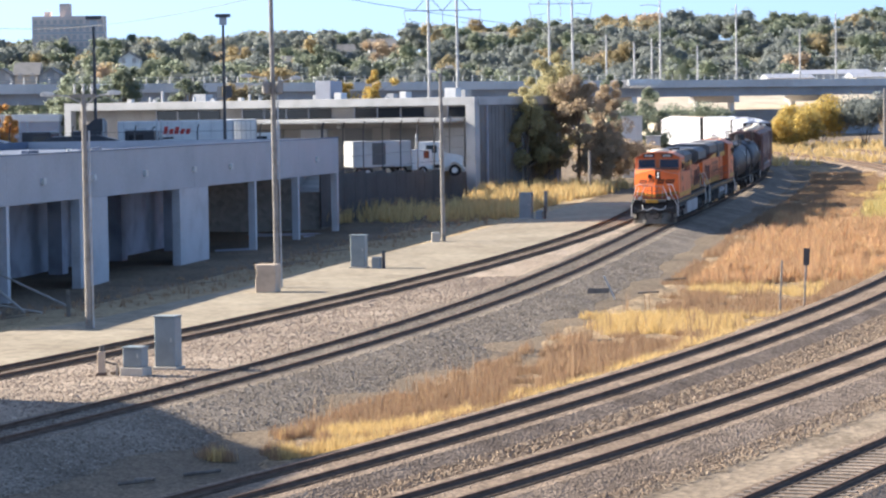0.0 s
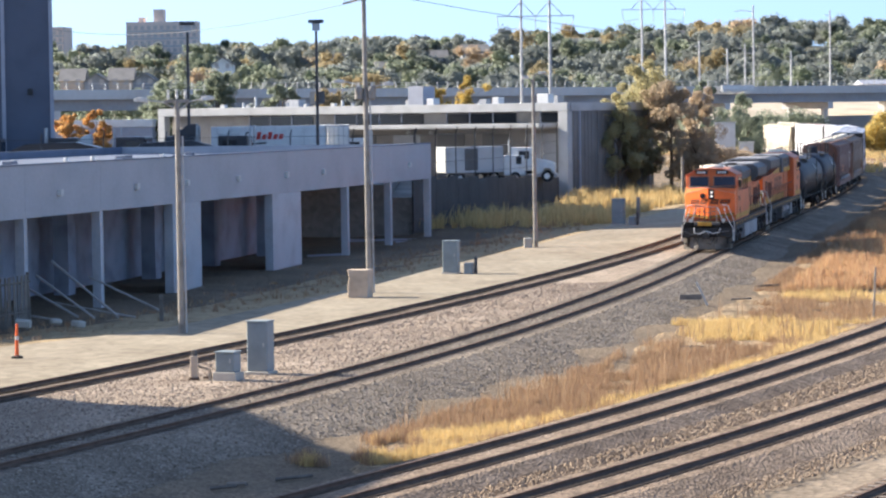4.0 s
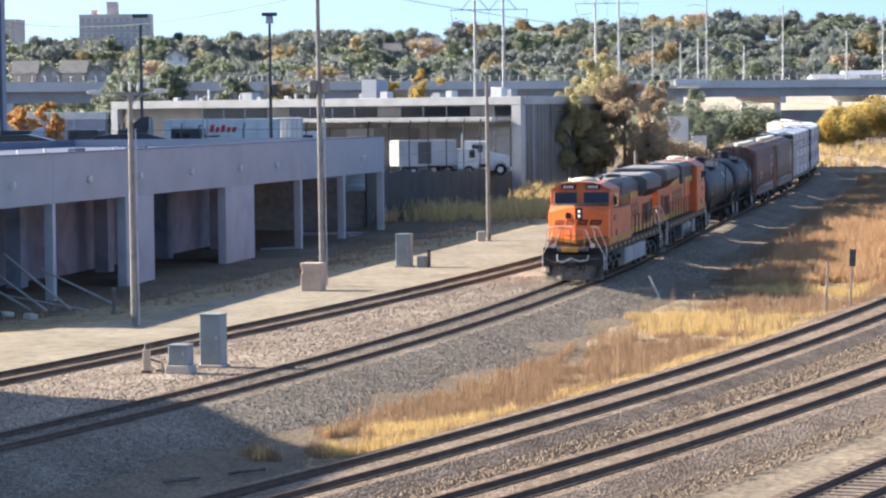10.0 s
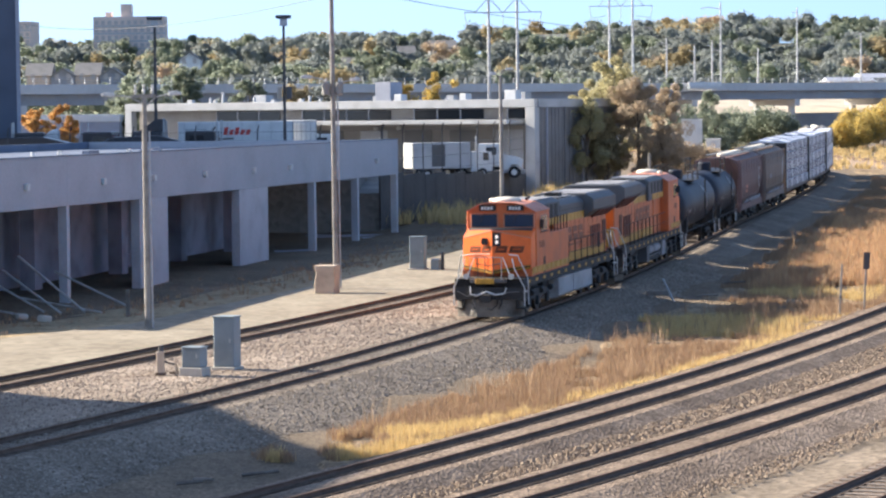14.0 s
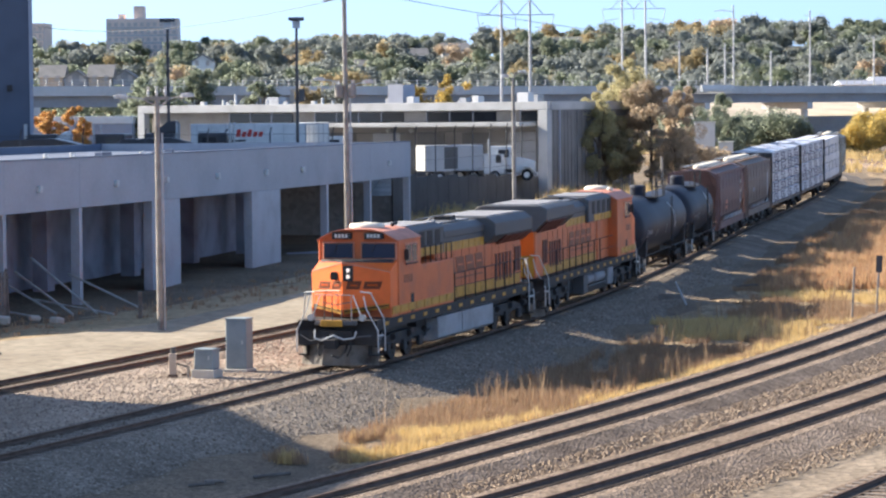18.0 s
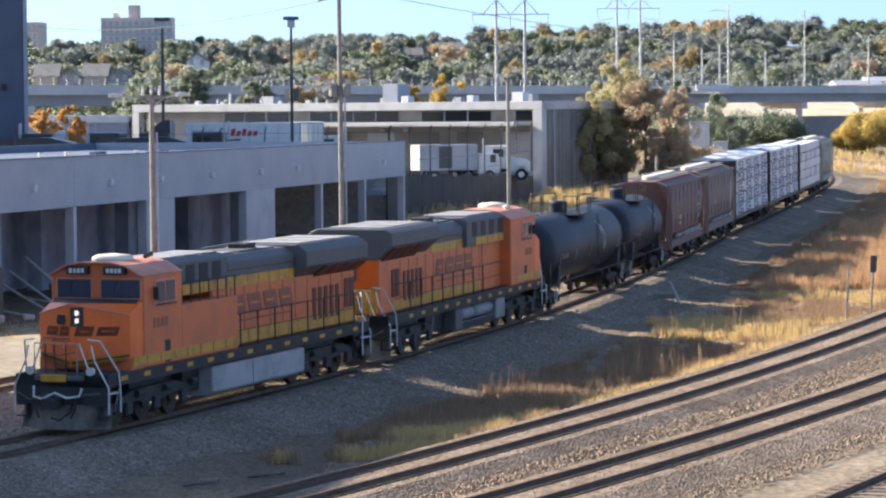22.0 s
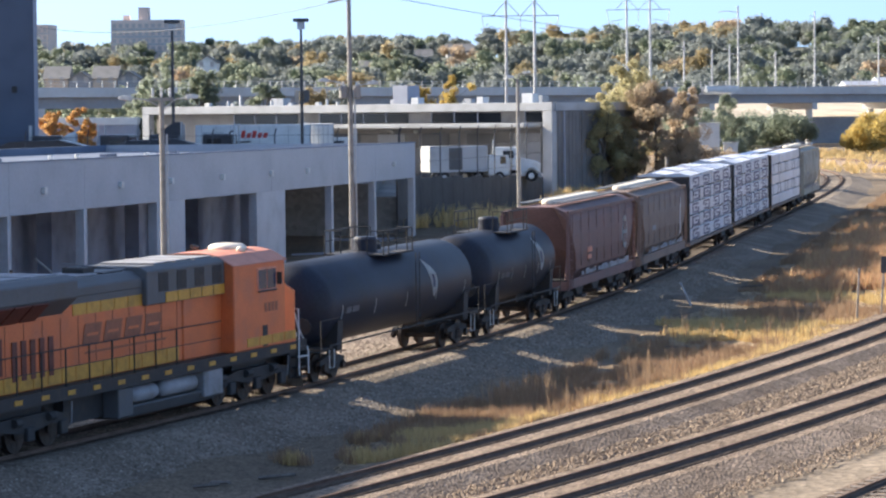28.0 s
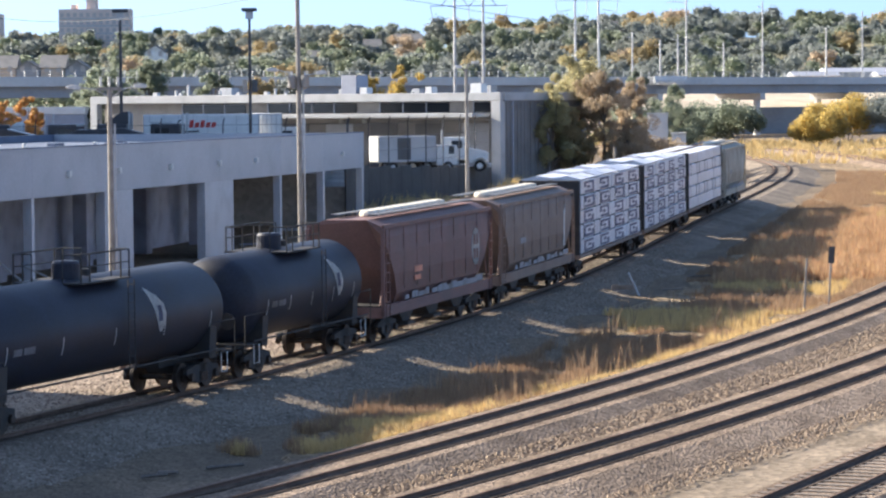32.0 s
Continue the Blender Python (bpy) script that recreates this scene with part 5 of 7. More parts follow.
def lumber_car(length, printed):
    lab = "flat car stacked with white-wrapped lumber bundles" + (" with dark printed squares" if printed else ", plain wrapping")
    t = thing("lumber_car", lab, "flat car", group="train")
    P = lambda name, bm, m, label="", par=None: part(name, bm, m, par or t, label)
    a = length / 2 - 0.75
    P("deck", boxes((-1.45, -a, 0.98, 1.45, a, 1.16), (-0.35, -a, 0.72, 0.35, a, 1.0)), M_OXIDE2, "brown flat deck")
    P("center_beam", bx(-0.06, -a + 0.4, 1.16, 0.06, a - 0.4, 4.75), M_OXIDE2)
    for y, s in ((-a, 1), (a, -1)):
        P("bulkhead", bevelled(boxes((-1.45, min(y, y + s * 0.35), 1.16, 1.45, max(y, y + s * 0.35), 4.72)), 0.03), M_BLACK, "dark end bulkhead")
        coupler(t, y, -s)
        P("brake_wheel", cyl(bmesh.new(), (0.9, y - s * 0.02, 1.9), (0.9, y - s * 0.08, 1.9), 0.28, 12), M_BLACK)
    cols, rows = 4, 5
    w, hgt = (2 * a - 1.0) / cols, (4.72 - 1.20) / rows
    key = (round(w, 2), printed)
    if key not in _bundle:
        bm = bevelled(box(bmesh.new(), 0.09, -w / 2 + 0.04, 0.02, 1.46, w / 2 - 0.04, hgt - 0.03), 0.05, 2)
        me = bpy.data.meshes.new("wrapped_block")
        bm.to_mesh(me)
        bm.free()
        me.materials.append(M_WRAP)
        bm = bmesh.new()
        y = 0.0
        for q in ((y - 1.5, 0.07, y + 1.5, 0.18), (y - 1.5, 0.50, y + 1.3, 0.62), (y - 1.5, 0.07, y - 1.0, 0.62), (y + 0.9, 0.07, y + 1.5, 0.36), (y - 0.3, 0.28, y + 0.6, 0.42)):
            box(bm, 1.455, q[0], q[1], 1.468, q[2], q[3])
        pm = bpy.data.meshes.new("printed_mark")
        bm.to_mesh(pm)
        bm.free()
        pm.materials.append(M_PRINT)
        bm = bmesh.new()
        box(bm, 0.08, -0.025, 0.0, 1.475, 0.025, hgt)
        sm = bpy.data.meshes.new("strap")
        bm.to_mesh(sm)
        bm.free()
        sm.materials.append(M_BLACK)
        _bundle[key] = (me, pm, sm)
    me, pm, sm = _bundle[key]
    rnd = random.Random(int(length * 100) + printed)
    for side in (0, 1):
        for c in range(cols):
            for r in range(rows):
                ob = new("wrapped_block", me)
                ob.parent = t
                m = Matrix.Translation((rnd.uniform(-0.03, 0.02) * (1 - 2 * side), -a + 0.5 + (c + 0.5) * w, 1.18 + r * hgt))
                ob.matrix_basis = m @ (pose(0, 0, 0, 0, 0, 180) if side else Matrix())
                for mesh, spots in ((pm, (0.0,) if printed else ()), (sm, (-0.33, 0.33) if r in (1, 3) else ())):
                    for q in spots:
                        ch = new("printed_mark" if mesh is pm else "strap", mesh)
                        ch.parent = ob
                        ch.location = (0, q * w, 0)
                        if mesh is pm and rnd.random() < 0.5:     # some bundles lie the other way round
                            ch.matrix_basis = Matrix.Translation((0, q * w, hgt - 0.015)) @ pose(0, 0, 0, 180, 0, 0)
    for c in range(cols * 2 if printed else 0):      # loose wrapping folded over the top
        y0 = -a + 0.5 + c * w / 2
        bm = bmesh.new()
        z0, z1 = 4.74 + rnd.uniform(0, 0.05), 4.84 + rnd.uniform(0, 0.18)
        prism(bm, [(-1.44, z0), (-0.7, z1), (0.1, z1 - 0.1), (0.75, z1), (1.46, z0), (1.4, z0 - 0.06), (-1.4, z0 - 0.06)], "y", y0 + 0.05, y0 + w / 2 - rnd.uniform(0.1, 0.5))
        P("top_wrap", bm, M_WRAP, "loose white top wrapping")
    P("tie_down_rail", bx(1.45, -a, 1.02, 1.5, a, 1.12), M_OXIDE2)
    P("tie_down_rail", bx(-1.5, -a, 1.02, -1.45, a, 1.12), M_OXIDE2)
    for c in (-a + 1.7, a - 1.7):
        freight_truck(t, c, 1, M_BLACK)
    return t


def couple(car, s0, s1, turned=False):
    TRAIN.append((car, (s0 + s1) / 2, (s1 - s0) * 0.31, turned))


couple(locomotive(21.9, False), -2.2, 19.7)
couple(locomotive(23.2, True), 19.7, 42.9, True)
couple(tank_car(17.8, 11.8), 42.9, 60.7)
# the second tank car is shorter
couple(tank_car(12.9, 9.0), 60.7, 73.6)
couple(hopper_car(16.8, M_OXIDE, "dull oxide-red covered hopper car with white oval mark", "oval"), 73.6, 90.4)
couple(hopper_car(17.4, M_OXIDE2, "dull brown covered hopper car with white stripe mark", "stripe"), 90.4, 107.8)
couple(lumber_car(22.6, True), 107.8, 130.4)
couple(lumber_car(23.6, True), 130.4, 154.0)
couple(lumber_car(23.0, False), 154.0, 177.0)
couple(hopper_car(17.0, M_TAN, "weathered tan covered hopper car at the train's end", "stripe"), 177.0, 194.0)

ST_T = (0, 2, 5.5, 9.5, 13.5, 17, 21, 25, 28.5, 30.5, 32)
ST_S = (99.8, 88.7, 69.8, 48.9, 28.6, 10.6, -9.6, -29.6, -47.0, -56.9, -64.3)

# ---- the long low building with open bays ----
SHOP_SIZE = 1.045
shop = thing("open_bay_building", "long grey concrete building with open dark bays", "building", Matrix.Translation((-1.25, 211.4, -0.4536)) @ Matrix.Scale(SHOP_SIZE, 4) @ Matrix(((-0.2413, 0.9705, 0, 0), (-0.9705, -0.2413, 0, 0), (0, 0, 1, 0), (0, 0, 0, 1))))
yl = lambda L: 202.3 - 0.9705 * L
for a, b in ((-0.2, 10.2), (10.22, 20.3), (20.32, 33.0), (33.02, 50.5), (50.52, 63.0), (63.02, 72.4), (72.42, 81.6), (81.62, 84.0)):
    part("wall_panel", bevelled(box(bmesh.new(), a, -0.3, 5.68, b, 0, 8.03), 0.015), M_WALL, shop)
    part("parapet_cap", bx(a, -0.36, 8.03, b, 0.03, 8.09), M_ROOF, shop)
for L in (0.05, 10.2, 20.3, 62.9, 72.4, 81.6, 83.8):
    part("post", bx(L - 0.2, -0.45, gz(yl(L)) - 0.3, L + 0.2, -0.02, 5.68, 0.01), M_PIER, shop, "slim concrete post")
for a, b in ((30.3, 35.8), (48.3, 52.7)):
    part("pier", bevelled(box(bmesh.new(), a, -0.5, gz(yl(a)) - 0.4, b, -0.012, 5.68), 0.02), M_PIER, shop, "broad pale concrete pier")
part("roof", bx(-0.2, -22, 7.3, 84, -0.3, 7.55), M_ROOF, shop, "flat pale blue roof membrane")
part("rear_parapet", bx(-0.2, -22.3, 7.0, 84, -22, 8.03), M_ROOF, shop)
part("end_parapet", bx(-0.2, -22, 5.68, 0.1, -0.31, 8.03), M_WALL, shop)
part("rear_wall", bx(10.4, -6.8, 0.6, 84, -6.5, 7.3), M_DIM, shop, "dim unfinished inner wall")
part("cross_wall", bx(83.7, -22, 0.8, 84, -0.3, 7.3), M_DIM, shop)
part("floor_slab", prism(bmesh.new(), [(-0.2, 1.70), (84, 0.80), (84, 0.5), (-0.2, 0.5)], "y", -22, -0.6), M_DIM, shop, "bare dusty floor")
for L in (20.3, 30.8, 41, 54, 63.5, 73, 83):
    part("inner_column", bx(L, -5.6, 0.8, L + 1.0, -4.8, 7.3), M_DIM, shop)
for L in (0.2, 6, 11.5):
    part("rear_post", bx(L - 0.2, -15.3, 1.0, L + 0.25, -14.9, 7.3), M_DIM, shop)
for L in (42, 58, 67, 77):
    part("roof_beam", bx(L, -15, 6.6, L + 0.4, -0.3, 7.3), M_DIM, shop)
for L in (5.8, 15.9, 25.9, 33.3, 42.2, 50.7, 58.2, 68.4, 78.7):
    part("wall_light", bevelled(box(bmesh.new(), L - 0.17, -0.005, 6.55, L + 0.17, 0.2, 6.87), 0.03), M_MARK, shop, "small white wall light")
for k, L in enumerate((26, 33, 41, 48, 55, 61, 66, 72, 79)):
    part("roof_curb", bx(L, -4 - (k % 3) * 2, 7.55, L + 1.6 + (k % 2), -2.4 - (k % 3) * 2, 7.82 + 0.12 * (k % 2), 0.03), M_CURB if k % 3 else M_SLATE, shop)
for L, w_ in ((81.0, 0.7), (74.5, 0.5), (71.8, 0.9), (57.0, 1.4), (47.5, 0.5)):
    part("roof_box", bx(L, -0.95, 7.55, L + w_, -0.55, 8.22, 0.02), M_CURB, shop, "small dark roof box")
for L, w_ in ((79.0, 0.35), (75.6, 0.5), (52.0, 0.3)):
    part("roof_patch", bx(L, -0.8, 7.55, L + w_, -0.6, 8.2, 0.02), M_MARK, shop, "small white roof fitting")
for L in (60, 63.5, 70):
    part("roof_vent", cyl(bmesh.new(), (L, -1.5, 7.55), (L, -1.5, 8.25), 0.12, 8), M_MARK, shop)

# timbers thrown down before the bays
for x0, y0, z0, x1, y1 in ((-18.6, 140, 3.4, -14.6, 131.5), (-19.2, 139, 2.8, -15.6, 131), (-17.0, 141, 2.6, -13.0, 134.5), (-19.8, 137, 2.6, -16.4, 131.6), (-18.0, 136, 1.7, -13.8, 131), (-20.5, 134, 1.6, -17.2, 130)):
    z1 = gz(y1) + 0.05
    tagged(part("timber", tube([(x0, y0, z0), (x1, y1, z1)], 0.055, 6), M_PALEWOOD), "long pale timber leaning on the ground", "timber", "timber heap")
tagged(part("marker_stake", boxes((-0.08, -0.08, -0.3, 0.08, 0.08, 1.0)), M_OLDWOOD, None, "", pose(-12.7, 131.5, gz(131.5))), "short grey wooden stake in the dirt", "stake")
for k, (x, y, s) in enumerate(((-18.4, 128.6, 0.35), (-17.2, 130.2, 0.25), (-16.0, 128.4, 0.3))):
    tagged(part("rubble_block", bevelled(box(bmesh.new(), -s, -s * 0.7, 0, s, s * 0.7, s), 0.06), M_CONCRETE, None, "", pose(x, y, gz(y) - 0.15, 4, 6, 30 * k)), "broken pale concrete rubble block", "rubble", "rubble")
fence = thing("board_fence", "old grey board fence before the open bays", "fence")
bmesh_board = bmesh.new()
box(bmesh_board, -0.07, -0.012, 0, 0.07, 0.012, 2.25)
board = bpy.data.meshes.new("board")
bmesh_board.to_mesh(board)
bmesh_board.free()
board.materials.append(M_OLDWOOD)
for k in range(78):
    f = k / 77
    x, y = -23.0 + 4.6 * f, 116.5 + 14.5 * f
    if k % 19 == 11:
        continue
    ob = new("board", board)
    ob.parent = fence
    ob.matrix_basis = Matrix.Translation((x, y, gz(y) - 0.25)) @ pose(0, 0, 0, random.uniform(-2, 2), random.uniform(-1.5, 1.5), 72.4)
for z in (0.4, 1.7):
    part("fence_rail", tube([(-23.0, 116.5, gz(116.5) + z), (-18.4, 131, gz(131) + z)], 0.05, 5), M_OLDWOOD, fence)
for f in (0, 0.25, 0.5, 0.75, 1.0):
    x, y = -23.02 + 4.6 * f, 116.5 + 14.5 * f
    part("fence_post", boxes((x - 0.14, y - 0.06, gz(y) - 0.4, x - 0.02, y + 0.06, gz(y) + 2.1)), M_OLDWOOD, fence)

# ---- the raised truck lot ----
LOT, APRON = 5.05, 4.1
bm = bmesh.new()
prism(bm, [(-120, 213), (-4.2, 213), (-4.2, 300), (-40, 345), (-120, 345)], "z", 0.5, LOT)
prism(bm, [(-4.2, 213), (-2.5, 213), (9.3, 264), (8.2, 300), (-4.2, 310)], "z", 0.5, APRON)
tagged(part("lot_terrace", bm, M_ASPHALT), "raised asphalt truck lot behind a wall", "terrace", kind="structure")
wall = thing("screen_fence", "dark overgrown screen wall below the truck lot", "fence")
for k in range(15):
    f0, f1 = k / 15, (k + 0.985) / 15
    p0, p1 = Vector((-2.6 + 12.2 * f0, 212.8 + 51 * f0, 0)), Vector((-2.6 + 12.2 * f1, 212.8 + 51 * f1, 0))
    d = (p1 - p0).normalized()
    n_ = Vector((d.y, -d.x, 0)) * 0.12
    bm = bmesh.new()
    lo_, hi_ = gz(p0.y) - 0.5, LOT + 0.35 - 1.1 * f0 + 0.15 * (k % 2)
    v = [bm.verts.new((q.x + s.x, q.y + s.y, z)) for z in (lo_, hi_) for q, s in ((p0, n_ * 0), (p1, n_ * 0), (p1, n_), (p0, n_))]
    for q in ((0, 3, 2, 1), (4, 5, 6, 7), (0, 1, 5, 4), (1, 2, 6, 5), (2, 3, 7, 6), (3, 0, 4, 7)):
        bm.faces.new([v[i] for i in q])
    part("screen_panel", bm, M_SCREEN, wall)
link = thing("chain_link_fence", "tall chain-link fence with steel posts around the lot", "fence")
for k in range(22):
    if k < 9:
        x, y = -2.4 + 12.0 * k / 8, 213.6 + 50.5 * k / 8
    else:
        x, y = -2.4 - (k - 9) * 4.6, 221.0
    part("fence_post", tube([(x, y, APRON), (x, y, LOT + 3.5), (x + 0.12, y - 0.3, LOT + 3.95)], 0.05, 6), M_DARKPOLE, link)
for z in (0.4, 1.4, 2.4, 3.45):
    part("fence_wire", tube([(9.6, 264.1, LOT + z), (-2.4, 213.6, LOT + z)], 0.022, 4), M_DARKPOLE, link)
    part("fence_wire", tube([(-2.4, 221, LOT + z), (-58, 221, LOT + z)], 0.022, 4), M_DARKPOLE, link)

# ---- the depot ----
depot = thing("truck_depot", "long white-trimmed truck depot with canopy and clerestory", "building", Matrix(((0.83, 0.56, 0, 10.7), (-0.56, 0.83, 0, 267.0), (0, 0, 1, 0), (0, 0, 0, 1))))
part("roof", bx(-47, 0.5, 10.1, 0, 15.5, 10.55), M_ROOF, depot, "flat roof")
part("fascia", bevelled(box(bmesh.new(), -47, 0, 10.12, 0, 0.5, 10.85), 0.03), M_FASCIA, depot, "white roof fascia")
part("fascia_side", bx(-0.4, 0.5, 10.12, 0.12, 15.5, 10.85), M_FASCIA, depot)
part("corner_pier", bevelled(box(bmesh.new(), -1.0, 0, 2.3, 0, 0.8, 10.12), 0.04), M_FASCIA, depot, "white corner pier")
part("left_pier", bx(-47, 0, LOT, -46.2, 0.8, 10.12), M_FASCIA, depot, "white corner pier")
part("clerestory_wall", bx(-46.2, 1.2, 8.9, -1.0, 1.4, 10.12), M_DOCK, depot)
for k in range(14):
    x = -36.5 + k * 2.54
    if k in (3, 8, 12):
        continue
    w_ = part("clerestory_window", bx(x, 1.1, 9.12, x + 2.4, 1.2, 9.98), M_DARKGLASS, depot, "dark clerestory window")
    part("mullion", bx(x - 0.09, 1.04, 9.05, x + 0.02, 1.22, 10.1), M_RIB, w_)
part("canopy", bevelled(box(bmesh.new(), -33.0, -2.2, 8.66, -1.6, 1.2, 9.02), 0.03), M_FASCIA, depot, "white loading canopy")
part("canopy_soffit", bx(-32.6, -1.9, 8.55, -2.0, 1.2, 8.66), M_DOCK, depot)
part("dock_wall", bx(-46.2, 3.0, APRON, -1.0, 3.3, 8.9), M_DOCK, depot, "dim wall behind the docks")
part("left_wall", bx(-46.2, 1.2, LOT, -36.6, 1.45, 8.9), M_DOCK, depot, "brown-grey left wall")
for k in range(6):
    x = -31 + k * 5.0
    part("dock_door", bx(x, 2.9, APRON, x + 3.0, 3.0, 8.1), M_PIER if k in (2, 5) else M_SIDING, depot, "closed dock door")
for x in (-19.0, -16.4):
    part("dock_lamp", lathe(bmesh.new(), [(0.05, 8.1), (0.22, 8.2), (0.22, 8.4), (0.05, 8.5)], (x, 2.5), 10, "z"), M_MARK, depot, "small white dock lamp")
part("rear_wall", bx(-46.8, 15.0, 2.0, -0.3, 15.3, 10.1), M_SIDING, depot)
part("side_wall", bx(-0.3, 0.8, 2.0, 0.0, 15.2, 10.12), M_SIDING, depot, "dark ribbed side wall")
for k in range(5):
    part("wall_rib", bx(0.0, 1.9 + k * 3.1, 2.0, 0.10, 2.1 + k * 3.1, 10.1), M_RIB if k % 2 == 0 else M_SIDING, depot)
for k in range(23):
    part("siding_rib", bx(0.0, 1.0 + k * 0.61, 2.0, 0.045, 1.12 + k * 0.61, 10.05), M_SIDING, depot)
for x, y, s in ((-44, 6, 0.35), (-38, 9, 0.9), (-33, 5, 0.25), (-29, 4, 0.3), (-21, 5, 0.5), (-14, 7, 0.5), (-6, 6, 0.8), (-40, 5, 0.2)):
    part("roof_unit", bx(x, y, 10.5, x + s * 1.6, y + s * 1.4, 10.95 + s * 0.7, 0.03), M_GALV if s > 0.4 else M_MARK, depot, "roof-top unit")

for x, h in ((-38.0, 1.35), (-34.2, 0.8), (-39.5, 0.8), (-27.6, 0.9), (-26.4, 0.6), (-12.0, 0.5)):
    part("vent_pipe", cyl(bmesh.new(), (x, 4.0, 10.5), (x, 4.0, 10.55 + h), 0.13, 8), M_MARK, depot, "white vent pipe")
part("stair_head", bx(-20.0, 4.0, 10.5, -18.3, 6.0, 12.6, 0.03), M_RIB, depot, "grey roof stair head")
for x, w_, h in ((-17.9, 0.8, 0.9), (-10.6, 0.7, 0.9), (-5.7, 1.2, 1.15)):
    part("roof_unit", bx(x, 4.0, 10.5, x + w_, 5.0, 10.55 + h, 0.03), M_TRUCKWHITE, depot, "white roof-top unit")
shed = thing("lot_shed", "low grey shed with a white fascia behind the lot", "shed", pose(-47.0, 340, LOT))
part("wall", bx(0, 0, 0, 13.5, 6, 3.95), M_RIB, shed)
part("fascia", bx(-0.1, -0.15, 3.95, 13.6, 6.1, 4.8, 0.03), M_TRUCKWHITE, shed, "white fascia")


def wheel(parent, x, y, z, r):
    ty = part("tyre", cyl(bmesh.new(), (x - 0.14, y, z), (x + 0.14, y, z), r, 18), M_TYRE, parent)
    part("rim", cyl(bmesh.new(), (x - 0.16, y, z), (x + 0.16, y, z), r * 0.55, 12), M_GALV, ty)


def semi_trailer(m, length, marked):
    t = thing("semi_trailer", "white box trailer" + (" with red and black side marking" if marked else " parked end-on in the lot"), "trailer", m, "trailers in the lot")
    part("box", bevelled(box(bmesh.new(), 0, -1.3, 1.15, length, 1.3, 4.15), 0.05), M_TRUCKWHITE, t)
    for k in range(int(length / 1.2)):
        part("side_post", bx(0.5 + k * 1.2, -1.315, 1.2, 0.54 + k * 1.2, -1.3, 4.1), M_GALV, t)
    part("rear_frame", bx(length, -1.3, 1.0, length + 0.05, 1.3, 4.15), M_GALV, t)
    for s in (-1, 1):
        d_ = part("rear_door", bx(length + 0.05, min(s * 0.03, s * 1.2), 1.2, length + 0.08, max(s * 0.03, s * 1.2), 4.0), M_TRUCKWHITE, t)
        for q in (0.4, 0.8):
            part("lock_rod", bx(length + 0.08, s * q - 0.03, 1.2, length + 0.12, s * q + 0.03, 4.0), M_GALV, d_)
    part("bottom_rail", bx(0, -1.32, 1.05, length, -1.28, 1.2), M_GALV, t)
    for x in (length - 1.2, length - 2.4):
        ax = part("axle", cyl(bmesh.new(), (x, -1.2, 0.5), (x, 1.2, 0.5), 0.07, 8), M_BLACK, t)
        for y in (-1.05, 1.05):
            part("tyre", cyl(bmesh.new(), (x, y - 0.14, 0.5), (x, y + 0.14, 0.5), 0.5, 16), M_TYRE, ax)
    for y in (-0.8, 0.8):
        part("landing_leg", bx(2.0, y, 0.0, 2.14, y + 0.14, 1.15), M_BLACK, t)
    if marked:      # plain shapes in the colours of the marking
        for k in range(5):
            x = 3.75 + k * 0.46
            hgt = (0.62, 0.42, 0.6, 0.42, 0.42)[k]
            part("red_mark_block", prism(bmesh.new(), [(x, 3.05), (x + 0.34, 3.05), (x + 0.46, 3.05 + hgt), (x + 0.12, 3.05 + hgt)], "y", -1.325, -1.312), M_REDSIGN, t)
        pts_ = [(3.3 + 0.5 * math.cos(q), -1.325, 3.2 + 0.5 * math.sin(q)) for q in np.linspace(1.9, 4.9, 12)] + [(3.9, -1.325, 2.72), (4.6, -1.325, 2.75)]
        part("swoosh_mark", tube(pts_, 0.07, 5), M_BLACK, t)
        part("lettering_bar", bx(0.6, -1.32, 3.45, 2.4, -1.312, 3.55), M_GALV, t)
    return t


semi_trailer(pose(-19.7, 250, LOT, 0, 0, 2), 9.5, True)
semi_trailer(pose(-9.9, 262.0, LOT, 0, 0, -88), 9.5, False)


def box_truck(m):
    t = thing("box_truck", "white box truck with sunlit rear in the lot", "truck", m)
    # greyer white than the door: the side's shade is in the box colour
    part("box", bevelled(box(bmesh.new(), 0, -1.2, 0.9, 5.2, 1.2, 3.1), 0.05), M_FASCIA, t)
    part("roller_door", bx(-0.03, -1.05, 1.0, 0.0, 1.05, 2.9), M_TRUCKWHITE, t)
    part("side_curtain", bx(1.7, -1.215, 1.1, 2.9, -1.2, 2.95), M_SLATE, t)
    part("hood", bevelled(box(bmesh.new(), 5.3, -1.05, 0.6, 7.2, 1.05, 2.3), 0.15, 2), M_TRUCKWHITE, t, "white cab")
    part("windscreen", bx(6.4, -0.95, 1.55, 6.9, -1.07, 2.2), M_DARKGLASS, t)
    for x in (1.3, 6.3):
        for y in (-1.0, 1.0):
            ty = part("tyre", cyl(bmesh.new(), (x, y - 0.14, 0.45), (x, y + 0.14, 0.45), 0.45, 16), M_TYRE, t)
            part("rim", cyl(bmesh.new(), (x, y - 0.16, 0.45), (x, y + 0.16, 0.45), 0.24, 10), M_GALV, ty)
    return t


